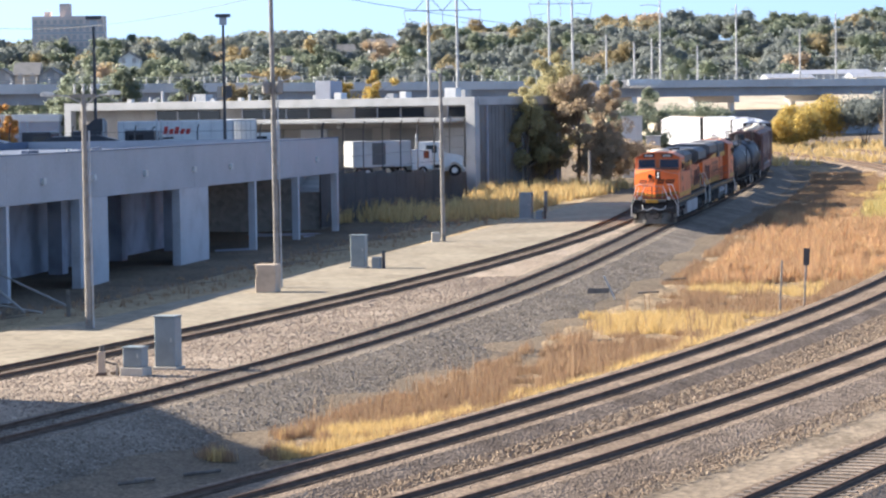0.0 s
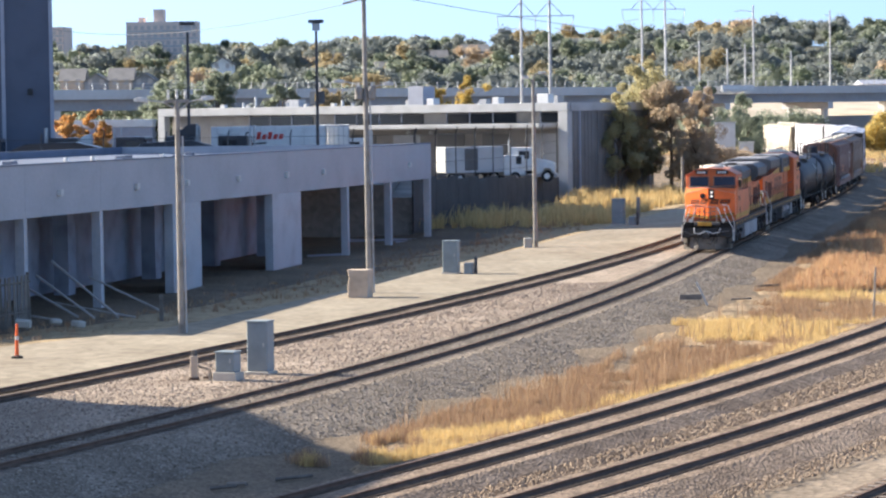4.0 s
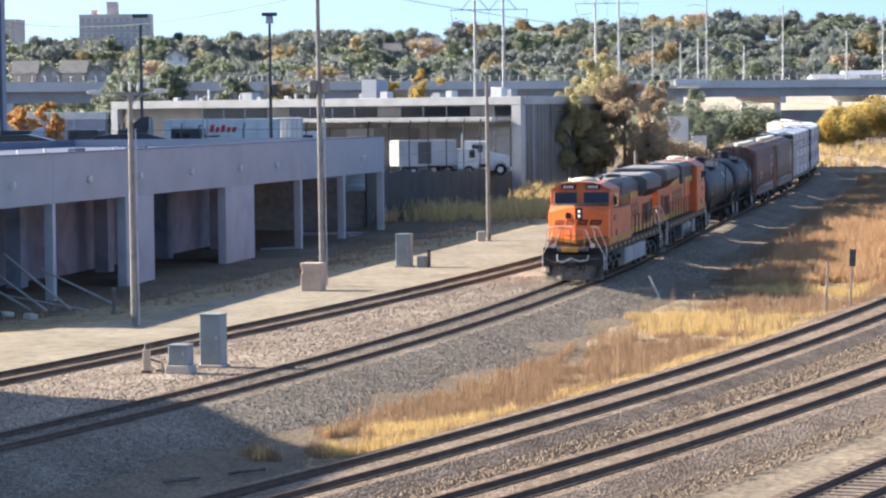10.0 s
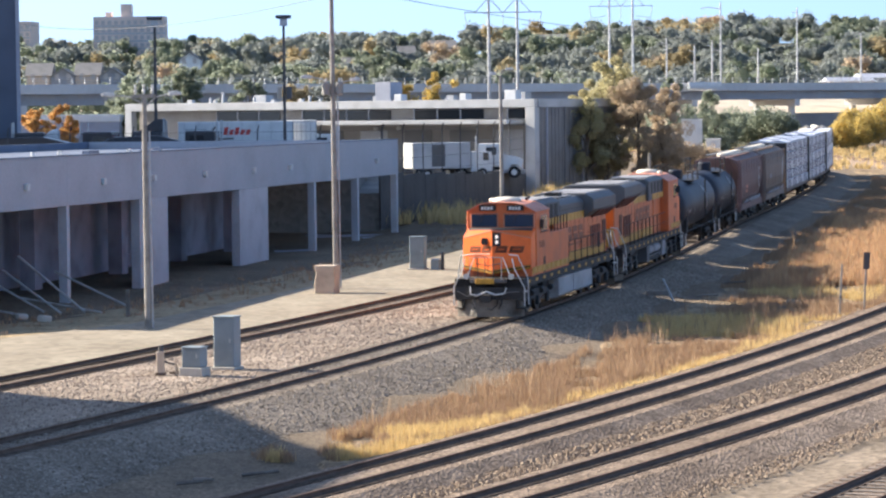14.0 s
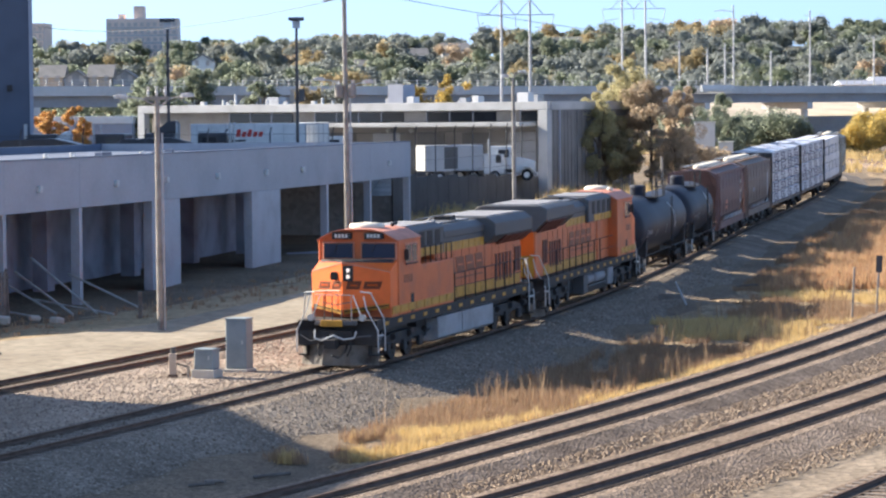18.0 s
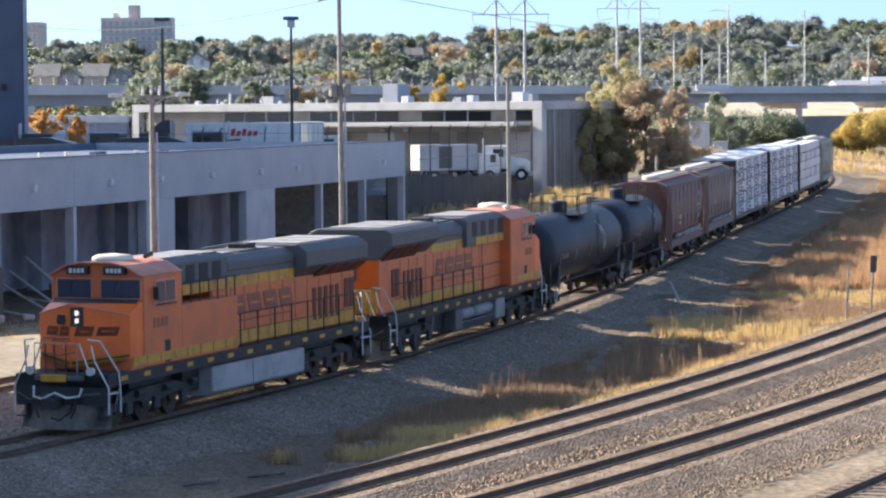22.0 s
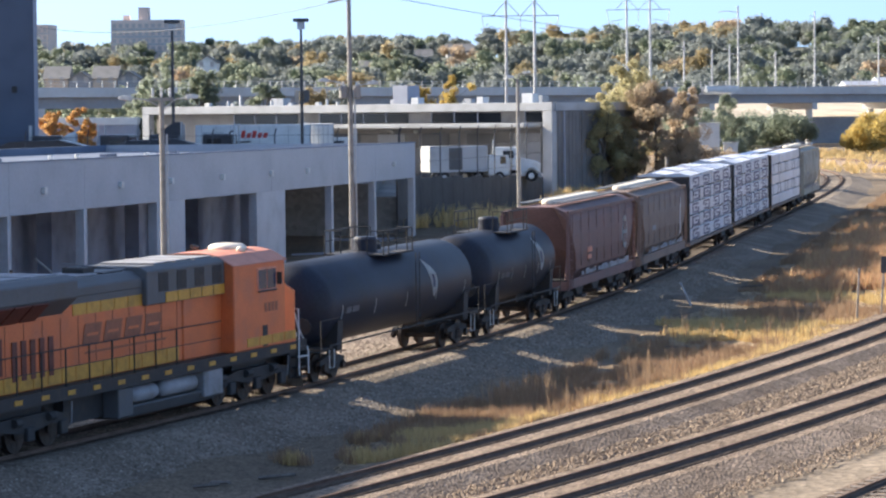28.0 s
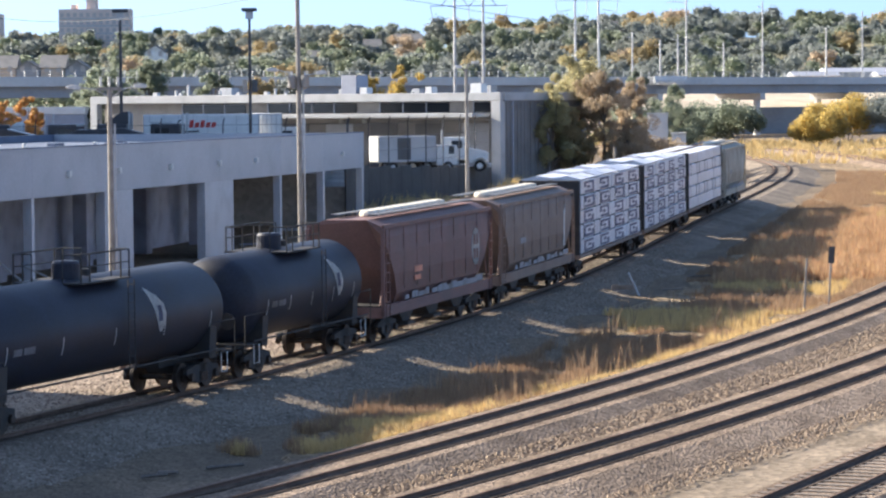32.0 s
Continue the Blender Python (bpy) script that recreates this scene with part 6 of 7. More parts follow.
def tractor(m, paint, lab, fairing=True):
    """A bonneted road tractor, nose to +x."""
    t = thing("truck_tractor", lab, "truck", m, "trucks in the lot")
    part("cab", bevelled(box(bmesh.new(), 0.2, -1.15, 1.0, 2.1, 1.15, 2.95), 0.12, 2), paint, t)
    if fairing:
        part("roof_fairing", bevelled(prism(bmesh.new(), [(0.1, 2.9), (1.7, 2.9), (0.6, 3.7), (0.1, 3.75)], "y", -1.05, 1.05), 0.06), paint, t)
    part("bonnet", bevelled(prism(bmesh.new(), [(2.1, 0.7), (4.0, 0.7), (4.0, 1.55), (3.6, 1.75), (2.1, 2.05)], "y", -0.85, 0.85), 0.08, 2), paint, t)
    part("grille", bx(3.99, -0.5, 0.75, 4.03, 0.5, 1.5), M_GALV, t)
    part("windscreen", bx(2.06, -0.95, 2.05, 2.12, 0.95, 2.75), M_DARKGLASS, t)
    part("bumper", bx(3.95, -1.15, 0.35, 4.2, 1.15, 0.7, 0.04), M_GALV, t)
    part("chassis", bx(-3.0, -0.45, 0.7, 3.9, 0.45, 0.95), M_BLACK, t)
    for y in (-1, 1):
        part("mudguard", bevelled(prism(bmesh.new(), [(2.75, 0.9), (3.0, 1.3), (3.6, 1.3), (3.95, 0.9), (3.8, 0.85), (3.5, 1.15), (3.1, 1.15), (2.9, 0.85)], "y", y * 0.85, y * 1.2), 0.02), paint, t)
        part("side_window", bx(0.9, y * 1.14, 2.0, 1.8, y * 1.17, 2.65), M_DARKGLASS, t)
        part("exhaust_pipe", tube([(0.05, y * 0.95, 1.0), (0.05, y * 0.95, 3.6)], 0.07, 8), M_GALV, t)
        part("fuel_tank", cyl(bmesh.new(), (0.2, y * 0.85, 0.7), (1.6, y * 0.85, 0.7), 0.3, 12), M_GALV, t)
        for x in (3.3, -1.2, -2.4):
            ty = part("tyre", cyl(bmesh.new(), (x, y * 0.85, 0.5), (x, y * 1.13, 0.5), 0.5, 18), M_TYRE, t)
            part("rim", cyl(bmesh.new(), (x, y * 0.84, 0.5), (x, y * 1.15, 0.5), 0.26, 10), M_TRUCKWHITE, ty)
    return t


box_truck(pose(-0.6, 253, APRON, 0, 0, 20))
tractor(pose(5.2, 256, APRON, 0, 0, -4), M_TRUCKWHITE, "white bonneted truck tractor parked before the depot", False)
tractor(pose(-6.6, 259, LOT, 0, 0, 176), M_TRUCKWHITE, "white truck tractor behind the wall", False)
for k, (x, y, a) in enumerate(((-36.5, 229, 0), (-31.0, 231, 5), (-25.4, 230, -8), (-19.0, 229, 180), (-15.0, 231, 175), (-43, 230, 0))):
    tractor(pose(x, y, LOT, 0, 0, a) @ Matrix.Scale(1.2, 4), M_DARKTRUCK, "dark truck tractor parked in the lot", k in (0, 3))
tractor(pose(-27.6, 233, LOT, 0, 0, 185), M_TRUCKWHITE, "white truck tractor among dark trucks")

def flatbed(m, length):
    t = thing("covered_flatbed", "low dark flatbed trailer under black tarpaulin", "trailer", m, "trailers in the lot")
    part("tarpaulin", bevelled(prism(bmesh.new(), [(0, 1.2), (length, 1.2), (length, 2.7), (length * 0.7, 3.25), (length * 0.2, 3.15), (0, 2.5)], "y", -1.2, 1.2), 0.08, 2), M_DARKTRUCK, t)
    part("deck", bx(-0.2, -1.25, 0.95, length + 0.2, 1.25, 1.2, 0.02), M_BLACK, t)
    for x in (1.2, 2.4, length - 2.2, length - 1.0):
        ax = part("axle", cyl(bmesh.new(), (x, -1.1, 0.5), (x, 1.1, 0.5), 0.07, 8), M_BLACK, t)
        for y in (-1.0, 1.0):
            part("tyre", cyl(bmesh.new(), (x, y - 0.14, 0.5), (x, y + 0.14, 0.5), 0.5, 16), M_TYRE, ax)
    for k in range(5):
        part("strap", bx(length * (k + 0.5) / 5, -1.22, 1.1, length * (k + 0.5) / 5 + 0.08, -1.2, 2.5), M_DUSTY, t)
    return t


flatbed(pose(-33.2, 226.5, LOT, 0, 0, -4), 7.5)
flatbed(pose(-24.2, 226.0, LOT, 0, 0, 3), 7.0)

# ---- the navy tower ----
tower = thing("navy_tower", "tall navy clad tower with pale vertical ribs", "building", pose(-31.1, 236, LOT, 0, 0, 9))
for k in range(9):
    x1 = -k * 3.75
    part("wall_panel", bx(x1 - 3.74, 0, 0, x1, 0.4, 34), M_NAVY, tower)
    part("rib", bx(x1 - 0.16, -0.16, 0, x1 + 0.14, 0.0, 34), M_RIB, tower)
part("side_wall", bx(-0.4, 0.4, 0, -0.02, 24, 34), M_NAVY, tower)
part("rear_wall", bx(-33.7, 23.6, 0, -0.4, 24, 34), M_NAVY, tower)
part("roof", bx(-33.7, 0.4, 33.5, -0.4, 23.6, 33.9), M_NAVY, tower)
wn_ = part("window", bx(-5.35, -0.06, 11.6, -4.15, 0.0, 13.0), M_RIB, tower, "pale square panel")
part("window_frame", tube([(-7.2, -0.04, 11.6), (-7.2, -0.04, 13.6), (-5.4, -0.04, 13.2)], 0.03, 5), M_RIB, wn_)
part("wall_box", bx(-1.9, -0.15, 6.9, -1.5, 0.0, 7.4), M_BLACK, tower)

# an unseen tall block, its outline shaped so its shadow falls on the near tracks
blk = thing("grain_block", "tall unseen block shaped to cast the near shadow", "building", pose(-3.56, -7.60, 0))
part("wall", prism(bmesh.new(), [(-30.2, 106.3), (-32.8, 107.3), (-35.0, 111.9), (-36.6, 115.9), (-39.8, 116.7), (-43.2, 120.1), (-47.0, 121.2), (-62, 121.2), (-62, 65.0), (-41.5, 65.0), (-34.0, 89.7), (-32.2, 97.3), (-31.0, 101.8)], "z", 0.2, 20.0), M_CONCRETE, blk)
part("roof_cap", prism(bmesh.new(), [(-33.0, 105.9), (-38.5, 114.7), (-47.0, 120.2), (-61, 120.2), (-61, 66.0), (-42.0, 66.0), (-35.0, 91.5)], "z", 20.0, 20.2), M_ROOF, blk)

# ---- poles and lamps ----
def cobra_head(parent, p, sx, reach, rise):
    x, y, z = p
    part("lamp_arm", tube([(x, y, z), (x + sx * reach * 0.5, y, z + rise * 0.8), (x + sx * reach, y, z + rise)], 0.035, 6), M_GALV, parent)
    part("lamp_head", bevelled(prism(bmesh.new(), [(x + sx * reach, z + rise - 0.08), (x + sx * (reach + 0.52), z + rise - 0.05), (x + sx * (reach + 0.56), z + rise + 0.06), (x + sx * (reach + 0.3), z + rise + 0.14), (x + sx * reach, z + rise + 0.08)], "y", y - 0.14, y + 0.14), 0.02), M_MARK, parent, "pale street-lamp head")


def wood_pole(x, y, h, lean, lab):
    t = thing("utility_pole", lab, "utility pole", Matrix.Translation((x, y, gz(y) - 0.4)) @ pose(0, 0, 0, 0, lean, 0))
    part("shaft", cyl(bmesh.new(), (0, 0, 0), (0, 0, h + 0.4), 0.145, 12, 0.10), M_POLE, t)
    return t


p1 = wood_pole(-11.0, 122.4, 9.55, -0.2, "weathered wooden pole with two street-lamp arms")
cobra_head(p1, (0, 0, 9.45), 1, 1.0, 0.55)
cobra_head(p1, (0, 0, 9.6), -1, 1.2, 0.38)
for dx in (-0.35, 0.0, 0.35):
    part("insulator", lathe(bmesh.new(), [(0.03, 10.0), (0.07, 10.1), (0.04, 10.25), (0.06, 10.4)], (dx, 0), 8, "z"), M_MARK, p1)
part("crossarm", bx(-0.5, -0.06, 9.85, 0.5, 0.06, 10.0), M_POLE, p1)
part("conduit", tube([(0.2, -0.05, 0), (0.2, -0.05, 8.5)], 0.04, 6), M_GALV, p1)
p2 = wood_pole(-3.88, 144.6, 18.5, -0.3, "tall utility pole with transformers and lamp arm")
for dx in (-0.32, 0.32):
    tr_ = part("transformer", lathe(bmesh.new(), [(0.05, 9.75), (0.19, 9.8), (0.20, 10.3), (0.16, 10.4), (0.05, 10.42)], (dx, -0.1), 14, "z"), M_POLE, p2)
    part("bushing", cyl(bmesh.new(), (dx, -0.1, 10.4), (dx, -0.1, 10.6), 0.05, 6), M_MARK, tr_)
cobra_head(p2, (0, 0, 9.9), 1, 0.85, 0.6)
cobra_head(p2, (0, 0, 10.2), -1, 1.0, 0.45)
part("crossarm", tube([(-1.0, 0, 14.4), (0.3, 0, 14.75)], 0.05, 6), M_POLE, p2)
for dx in (-0.95, -0.45, 0.25):
    part("insulator", cyl(bmesh.new(), (dx, 0, 14.5 + 0.2 * (dx + 1)), (dx, 0, 14.75 + 0.2 * (dx + 1)), 0.05, 6), M_MARK, p2)
part("conduit", tube([(0.22, -0.05, 0), (0.22, -0.05, 10)], 0.04, 6), M_GALV, p2)
p3 = wood_pole(5.3, 183.1, 10.3, -0.25, "dark wooden pole with twin lamp heads")
part("lamp_arm", tube([(0, 0, 10.4), (0.1, 0, 10.9), (0.45, 0, 11.1)], 0.05, 6), M_DARKPOLE, p3)
part("lamp_head", bevelled(box(bmesh.new(), 0.3, -0.15, 11.0, 0.8, 0.15, 11.14), 0.03), M_MARK, p3)
part("lamp_arm", tube([(0, 0, 10.5), (-0.3, 0, 10.75)], 0.05, 6), M_DARKPOLE, p3)
part("lamp_head", bevelled(box(bmesh.new(), -0.7, -0.15, 10.7, -0.25, 0.15, 10.9), 0.03), M_MARK, p3)
for a_, b_, sag in (((-3.88, 144.6, 15.6), (-36, 262, 18.2), 1.2), ((-3.88, 144.6, 16.0), (60, 340, 18.0), 2.0)):
    A_, B_ = Vector(a_), Vector(b_)
    tagged(part("overhead_wire", tube([A_.lerp(B_, k / 12) - Vector((0, 0, sag * 4 * (k / 12) * (1 - k / 12))) for k in range(13)], 0.02, 4), M_DARKPOLE), "thin dark overhead wire strung from the pole", "wire")
for x, y, top in ((-20.7, 240, 17.4), (-10.4, 240, 17.4)):
    t = thing("light_mast", "dark steel floodlight mast in the truck lot", "light mast", pose(x, y, LOT), "lot lights")
    part("mast", cyl(bmesh.new(), (0, 0, 0), (0, 0, top - LOT), 0.14, 10, 0.10), M_DARKPOLE, t)
    part("floodlight", bevelled(box(bmesh.new(), -0.62, -0.3, top - LOT, 0.62, 0.3, top - LOT + 0.28), 0.06), M_DARKPOLE, t, "dark flat floodlight head")
    part("bracket", bx(-0.3, -0.1, top - LOT - 0.6, 0.3, 0.1, top - LOT), M_GALV, t)
    if x > -15:
        part("camera_box", bx(-0.55, -0.2, 5.9, -0.2, 0.2, 6.9, 0.03), M_TANCONC, t)
        part("camera_box", bx(0.15, -0.2, 5.9, 0.6, 0.2, 6.9, 0.03), M_SLATE, t)

# ---- trackside boxes ----
def cabinet(x, y, w, d, h, lab, turn=-18, plinth=0.12, paint=None):
    t = thing("equipment_cabinet", lab, "cabinet", pose(x, y, gz(y), 0, 0, turn), "trackside cabinets")
    part("plinth", bevelled(box(bmesh.new(), -w / 2 - 0.08, -d / 2 - 0.08, -0.3, w / 2 + 0.08, d / 2 + 0.08, plinth), 0.02), M_CONCRETE, t)
    b_ = part("body", bevelled(box(bmesh.new(), -w / 2, -d / 2, plinth, w / 2, d / 2, h), 0.025), paint or M_CABINET, t)
    part("lid", bevelled(box(bmesh.new(), -w / 2 - 0.03, -d / 2 - 0.03, h, w / 2 + 0.03, d / 2 + 0.03, h + 0.05), 0.015), paint or M_CABINET, b_)
    part("door", bx(-w / 2 + 0.06, -d / 2 - 0.015, plinth + 0.08, w / 2 - 0.06, -d / 2, h - 0.08), paint or M_CABINET, b_)
    part("latch", bx(w / 2 - 0.16, -d / 2 - 0.04, (h + plinth) / 2, w / 2 - 0.12, -d / 2 - 0.015, (h + plinth) / 2 + 0.14), M_GALV, b_)
    return t


cabinet(-6.66, 104.7, 0.78, 0.62, 1.85, "tall grey trackside equipment cabinet on gravel", -20)
cabinet(-7.64, 102.5, 0.70, 0.60, 0.98, "low grey trackside equipment cabinet on a plinth", -20, 0.32)
cabinet(0.1, 158.4, 0.80, 0.6, 1.75, "tall grey equipment cabinet beside the road", -14)
cabinet(11.9, 209.6, 0.85, 0.7, 1.85, "grey equipment cabinet at the road's end", -14)
for x, y in ((1.15, 158.0), (12.95, 209.2)):
    t = thing("valve_box", "low grey valve box with a dark stub post", "valve box", pose(x, y, gz(y), 0, 0, -14))
    part("box", bx(-0.35, -0.25, -0.1, 0.1, 0.25, 0.62, 0.03), M_CABINET, t)
    part("stub_post", cyl(bmesh.new(), (0.25, 0, -0.1), (0.25, 0, 0.95), 0.09, 8), M_DARKPOLE, t)
t = thing("switch_stand", "rusty switch stand with a small cap", "switch stand", pose(-8.84, 102.8, gz(102.8)))
part("base", bx(-0.16, -0.2, -0.1, 0.16, 0.2, 0.12), M_RAIL, t)
part("column", bevelled(box(bmesh.new(), -0.13, -0.13, 0.1, 0.13, 0.13, 0.85), 0.02), M_TANCONC, t)
part("cap", cyl(bmesh.new(), (0.02, 0, 0.85), (0.02, 0, 1.05), 0.09, 10), M_DARKPOLE, t)
part("lever", tube([(0.1, 0, 0.5), (0.55, 0.1, 0.35), (0.6, 0.1, 0.05)], 0.03, 6), M_DARKPOLE, t)
part("throw_rod", tube([(0.3, 0, 0.1), (1.0, 0, 0.12)], 0.035, 6), M_RAIL, t)
part("spring_post", cyl(bmesh.new(), (0.55, -0.15, -0.1), (0.55, -0.15, 0.42), 0.05, 8), M_TANCONC, t)
t = thing("concrete_block", "tan chipped concrete block at the pole's foot", "block", pose(-4.22, 141.6, gz(141.6), 0, 0, -16))
part("body", bevelled(prism(bmesh.new(), [(-0.52, -0.1), (0.46, -0.1), (0.50, 1.36), (-0.55, 1.36), (-0.44, 0.95), (-0.53, 0.6)], "y", -0.4, 0.45), 0.03), M_TANCONC, t)
t = thing("pole_footing", "pale concrete footing at the pole's base", "footing", pose(4.85, 182.6, gz(182.6)))
part("body", bevelled(box(bmesh.new(), -0.3, -0.25, -0.3, 0.22, 0.25, 0.62), 0.05), M_CONCRETE, t)
t = thing("marker_cone", "orange delineator post on a dark base", "delineator", pose(-16.27, 112.0, gz(112.0)))
part("base", lathe(bmesh.new(), [(0.22, 0.03), (0.22, 0.10), (0.1, 0.14)], (0, 0), 14, "z"), M_TYRE, t)
part("post", cyl(bmesh.new(), (0, 0, 0.12), (0.02, 0, 1.32), 0.075, 12, 0.05), M_SAFETY, t)
part("band", cyl(bmesh.new(), (0.012, 0, 0.72), (0.014, 0, 0.86), 0.072, 12, 0.07), M_MARK, t)
t = thing("bent_sign_post", "leaning bent steel post in the ballast", "sign post", pose(11.75, 140.6, gz(140.6) - 0.5))
part("post", tube([(0.35, 0, 0), (-0.15, 0, 1.1)], 0.05, 6), M_GALV, t)
part("plate", bx(-0.95, 0.0, 0.28, 0.1, 0.06, 0.52), M_OLDWOOD, t)
for x, y, h, sign in ((18.55, 131.0, 2.2, False), (19.65, 131.2, 2.7, True)):
    t = thing("marker_post", "thin weathered post in dry grass" + (" with a dark plate" if sign else ""), "post", pose(x, y, gz(y) - 0.4, 0, 3, 0))
    part("shaft", bx(-0.04, -0.04, 0, 0.04, 0.04, h), M_POLE, t)
    if sign:
        part("plate", bx(-0.14, -0.06, h - 0.75, 0.14, -0.04, h), M_DARKPOLE, t)
for x, y, h in ((13.9, 219.5, 1.6), (20.5, 262, 3.4)):
    tagged(part("bollard", cyl(bmesh.new(), (0, 0, -0.4), (0, 0, h), 0.13, 10), M_POLE, None, "", pose(x, y, gz(y))), "short weathered timber bollard by the road", "bollard", "bollards")
for k in range(14):
    s = rng.uniform(-20, 70)
    x, y, th = main_at(s)
    l = rng.uniform(5.0, 10.0)
    x, y = x + l * math.cos(th), y - l * math.sin(th)
    tagged(part("debris", tube([(0, 0, 0), (rng.uniform(0.5, 1.2), rng.uniform(-0.5, 0.5), 0.05)], 0.05, 5), M_OLDWOOD, None, "", pose(x, y, low(x, y) + 0.08)), "broken old tie splinter on the bank", "debris", "splinters")

# ---- trees ----
# pale leaf colours; distance haze is mixed in, most in green and grey
LEAVES = {
    "ochre": island_mat("ochre_leaves", [(0.36, 0.30, 0.18), (0.42, 0.35, 0.21), (0.40, 0.33, 0.20), (0.34, 0.30, 0.19)], 0.9, 0.6),
    "olive": island_mat("olive_leaves", [(0.410, 0.389, 0.228), (0.479, 0.441, 0.264), (0.502, 0.441, 0.252), (0.388, 0.365, 0.228)], 0.9, 0.6),
    "brown": island_mat("brown_leaves", [(0.456, 0.360, 0.258), (0.513, 0.406, 0.288), (0.422, 0.348, 0.258), (0.479, 0.394, 0.288)], 0.9, 0.6),
    "green": island_mat("haze_green_leaves", [(0.222, 0.261, 0.198), (0.251, 0.284, 0.216), (0.239, 0.273, 0.210), (0.274, 0.296, 0.228)], 0.9, 0.75),
    "yellow": island_mat("yellow_leaves", [(0.52, 0.39, 0.12), (0.60, 0.45, 0.14), (0.47, 0.37, 0.15), (0.40, 0.34, 0.15)], 0.9, 0.6),
    "orange": island_mat("orange_leaves", [(0.56, 0.32, 0.12), (0.66, 0.40, 0.15), (0.52, 0.31, 0.14), (0.44, 0.30, 0.14)], 0.9, 0.6),
    "grey": island_mat("haze_grey_leaves", [(0.235, 0.265, 0.255), (0.26, 0.285, 0.27), (0.25, 0.275, 0.262), (0.275, 0.295, 0.28)], 0.9, 0.7),
}


def leaf_cloud(centres, radii, n, size):
    """Small leaf clumps scattered through several uneven lobes."""
    k = rng.integers(0, len(centres), n)
    c, r = np.array(centres)[k], np.array(radii)[k]
    d = rng.normal(0, 1, (n, 3))
    d /= np.linalg.norm(d, axis=1)[:, None]
    p = c + d * (r * rng.uniform(0.35, 1.0, n) ** 0.6)[:, None] * np.array([1, 1, 0.85])
    nn = d + rng.normal(0, 0.75, (n, 3)) + np.array([0, 0, 0.2])
    nn /= np.linalg.norm(nn, axis=1)[:, None]
    u = np.cross(nn, rng.normal(0, 1, (n, 3)))
    u /= np.linalg.norm(u, axis=1)[:, None] + 1e-9
    w = np.cross(nn, u)
    s = size * rng.uniform(0.5, 1.4, n)
    V = np.stack([p - u * s[:, None], p + w * s[:, None] * 0.8, p + u * s[:, None], p - w * s[:, None] * 0.7], 1)
    i = np.arange(n)[:, None] * 4
    return V.reshape(-1, 3).tolist(), [tuple(q) for q in (i + np.arange(4)).tolist()]


PHI = (1 + 5 ** 0.5) / 2
ICO = np.array([(-1, PHI, 0), (1, PHI, 0), (-1, -PHI, 0), (1, -PHI, 0), (0, -1, PHI), (0, 1, PHI), (0, -1, -PHI), (0, 1, -PHI), (PHI, 0, -1), (PHI, 0, 1), (-PHI, 0, -1), (-PHI, 0, 1)]) / math.hypot(1, PHI)
ICO_FACES = [(0, 11, 5), (0, 5, 1), (0, 1, 7), (0, 7, 10), (0, 10, 11), (1, 5, 9), (5, 11, 4), (11, 10, 2), (10, 7, 6), (7, 1, 8), (3, 9, 4), (3, 4, 2), (3, 2, 6), (3, 6, 8), (3, 8, 9), (4, 9, 5), (2, 4, 11), (6, 2, 10), (8, 6, 7), (9, 8, 1)]


def finer(vs, fs):
    """The ball with each triangle cut in four."""
    vs, mids, out = [tuple(p) for p in vs], {}, []
    def mid(a, b):
        key = (min(a, b), max(a, b))
        if key not in mids:
            p = (np.array(vs[a]) + np.array(vs[b])) / 2
            vs.append(tuple(p / np.linalg.norm(p)))
            mids[key] = len(vs) - 1
        return mids[key]
    for a, b, c in fs:
        d, e_, g = mid(a, b), mid(b, c), mid(c, a)
        out += [(a, d, g), (d, b, e_), (g, e_, c), (d, e_, g)]
    return np.array(vs), out


BALL, BALL_FACES = finer(ICO, ICO_FACES)


def cores(v, f, centres, radii, share):
    """Dense uneven inner foliage, so that one cannot see through a lobe."""
    for c, r in zip(centres, radii):
        q = BALL * rng.uniform(0.62, 1.22, (len(BALL), 1)) * r * share * np.array([1, 1, 0.85]) + np.array(c)
        k = len(v)
        v.extend(q.tolist())
        f.extend((k + a, k + b, k + d) for a, b, d in BALL_FACES)


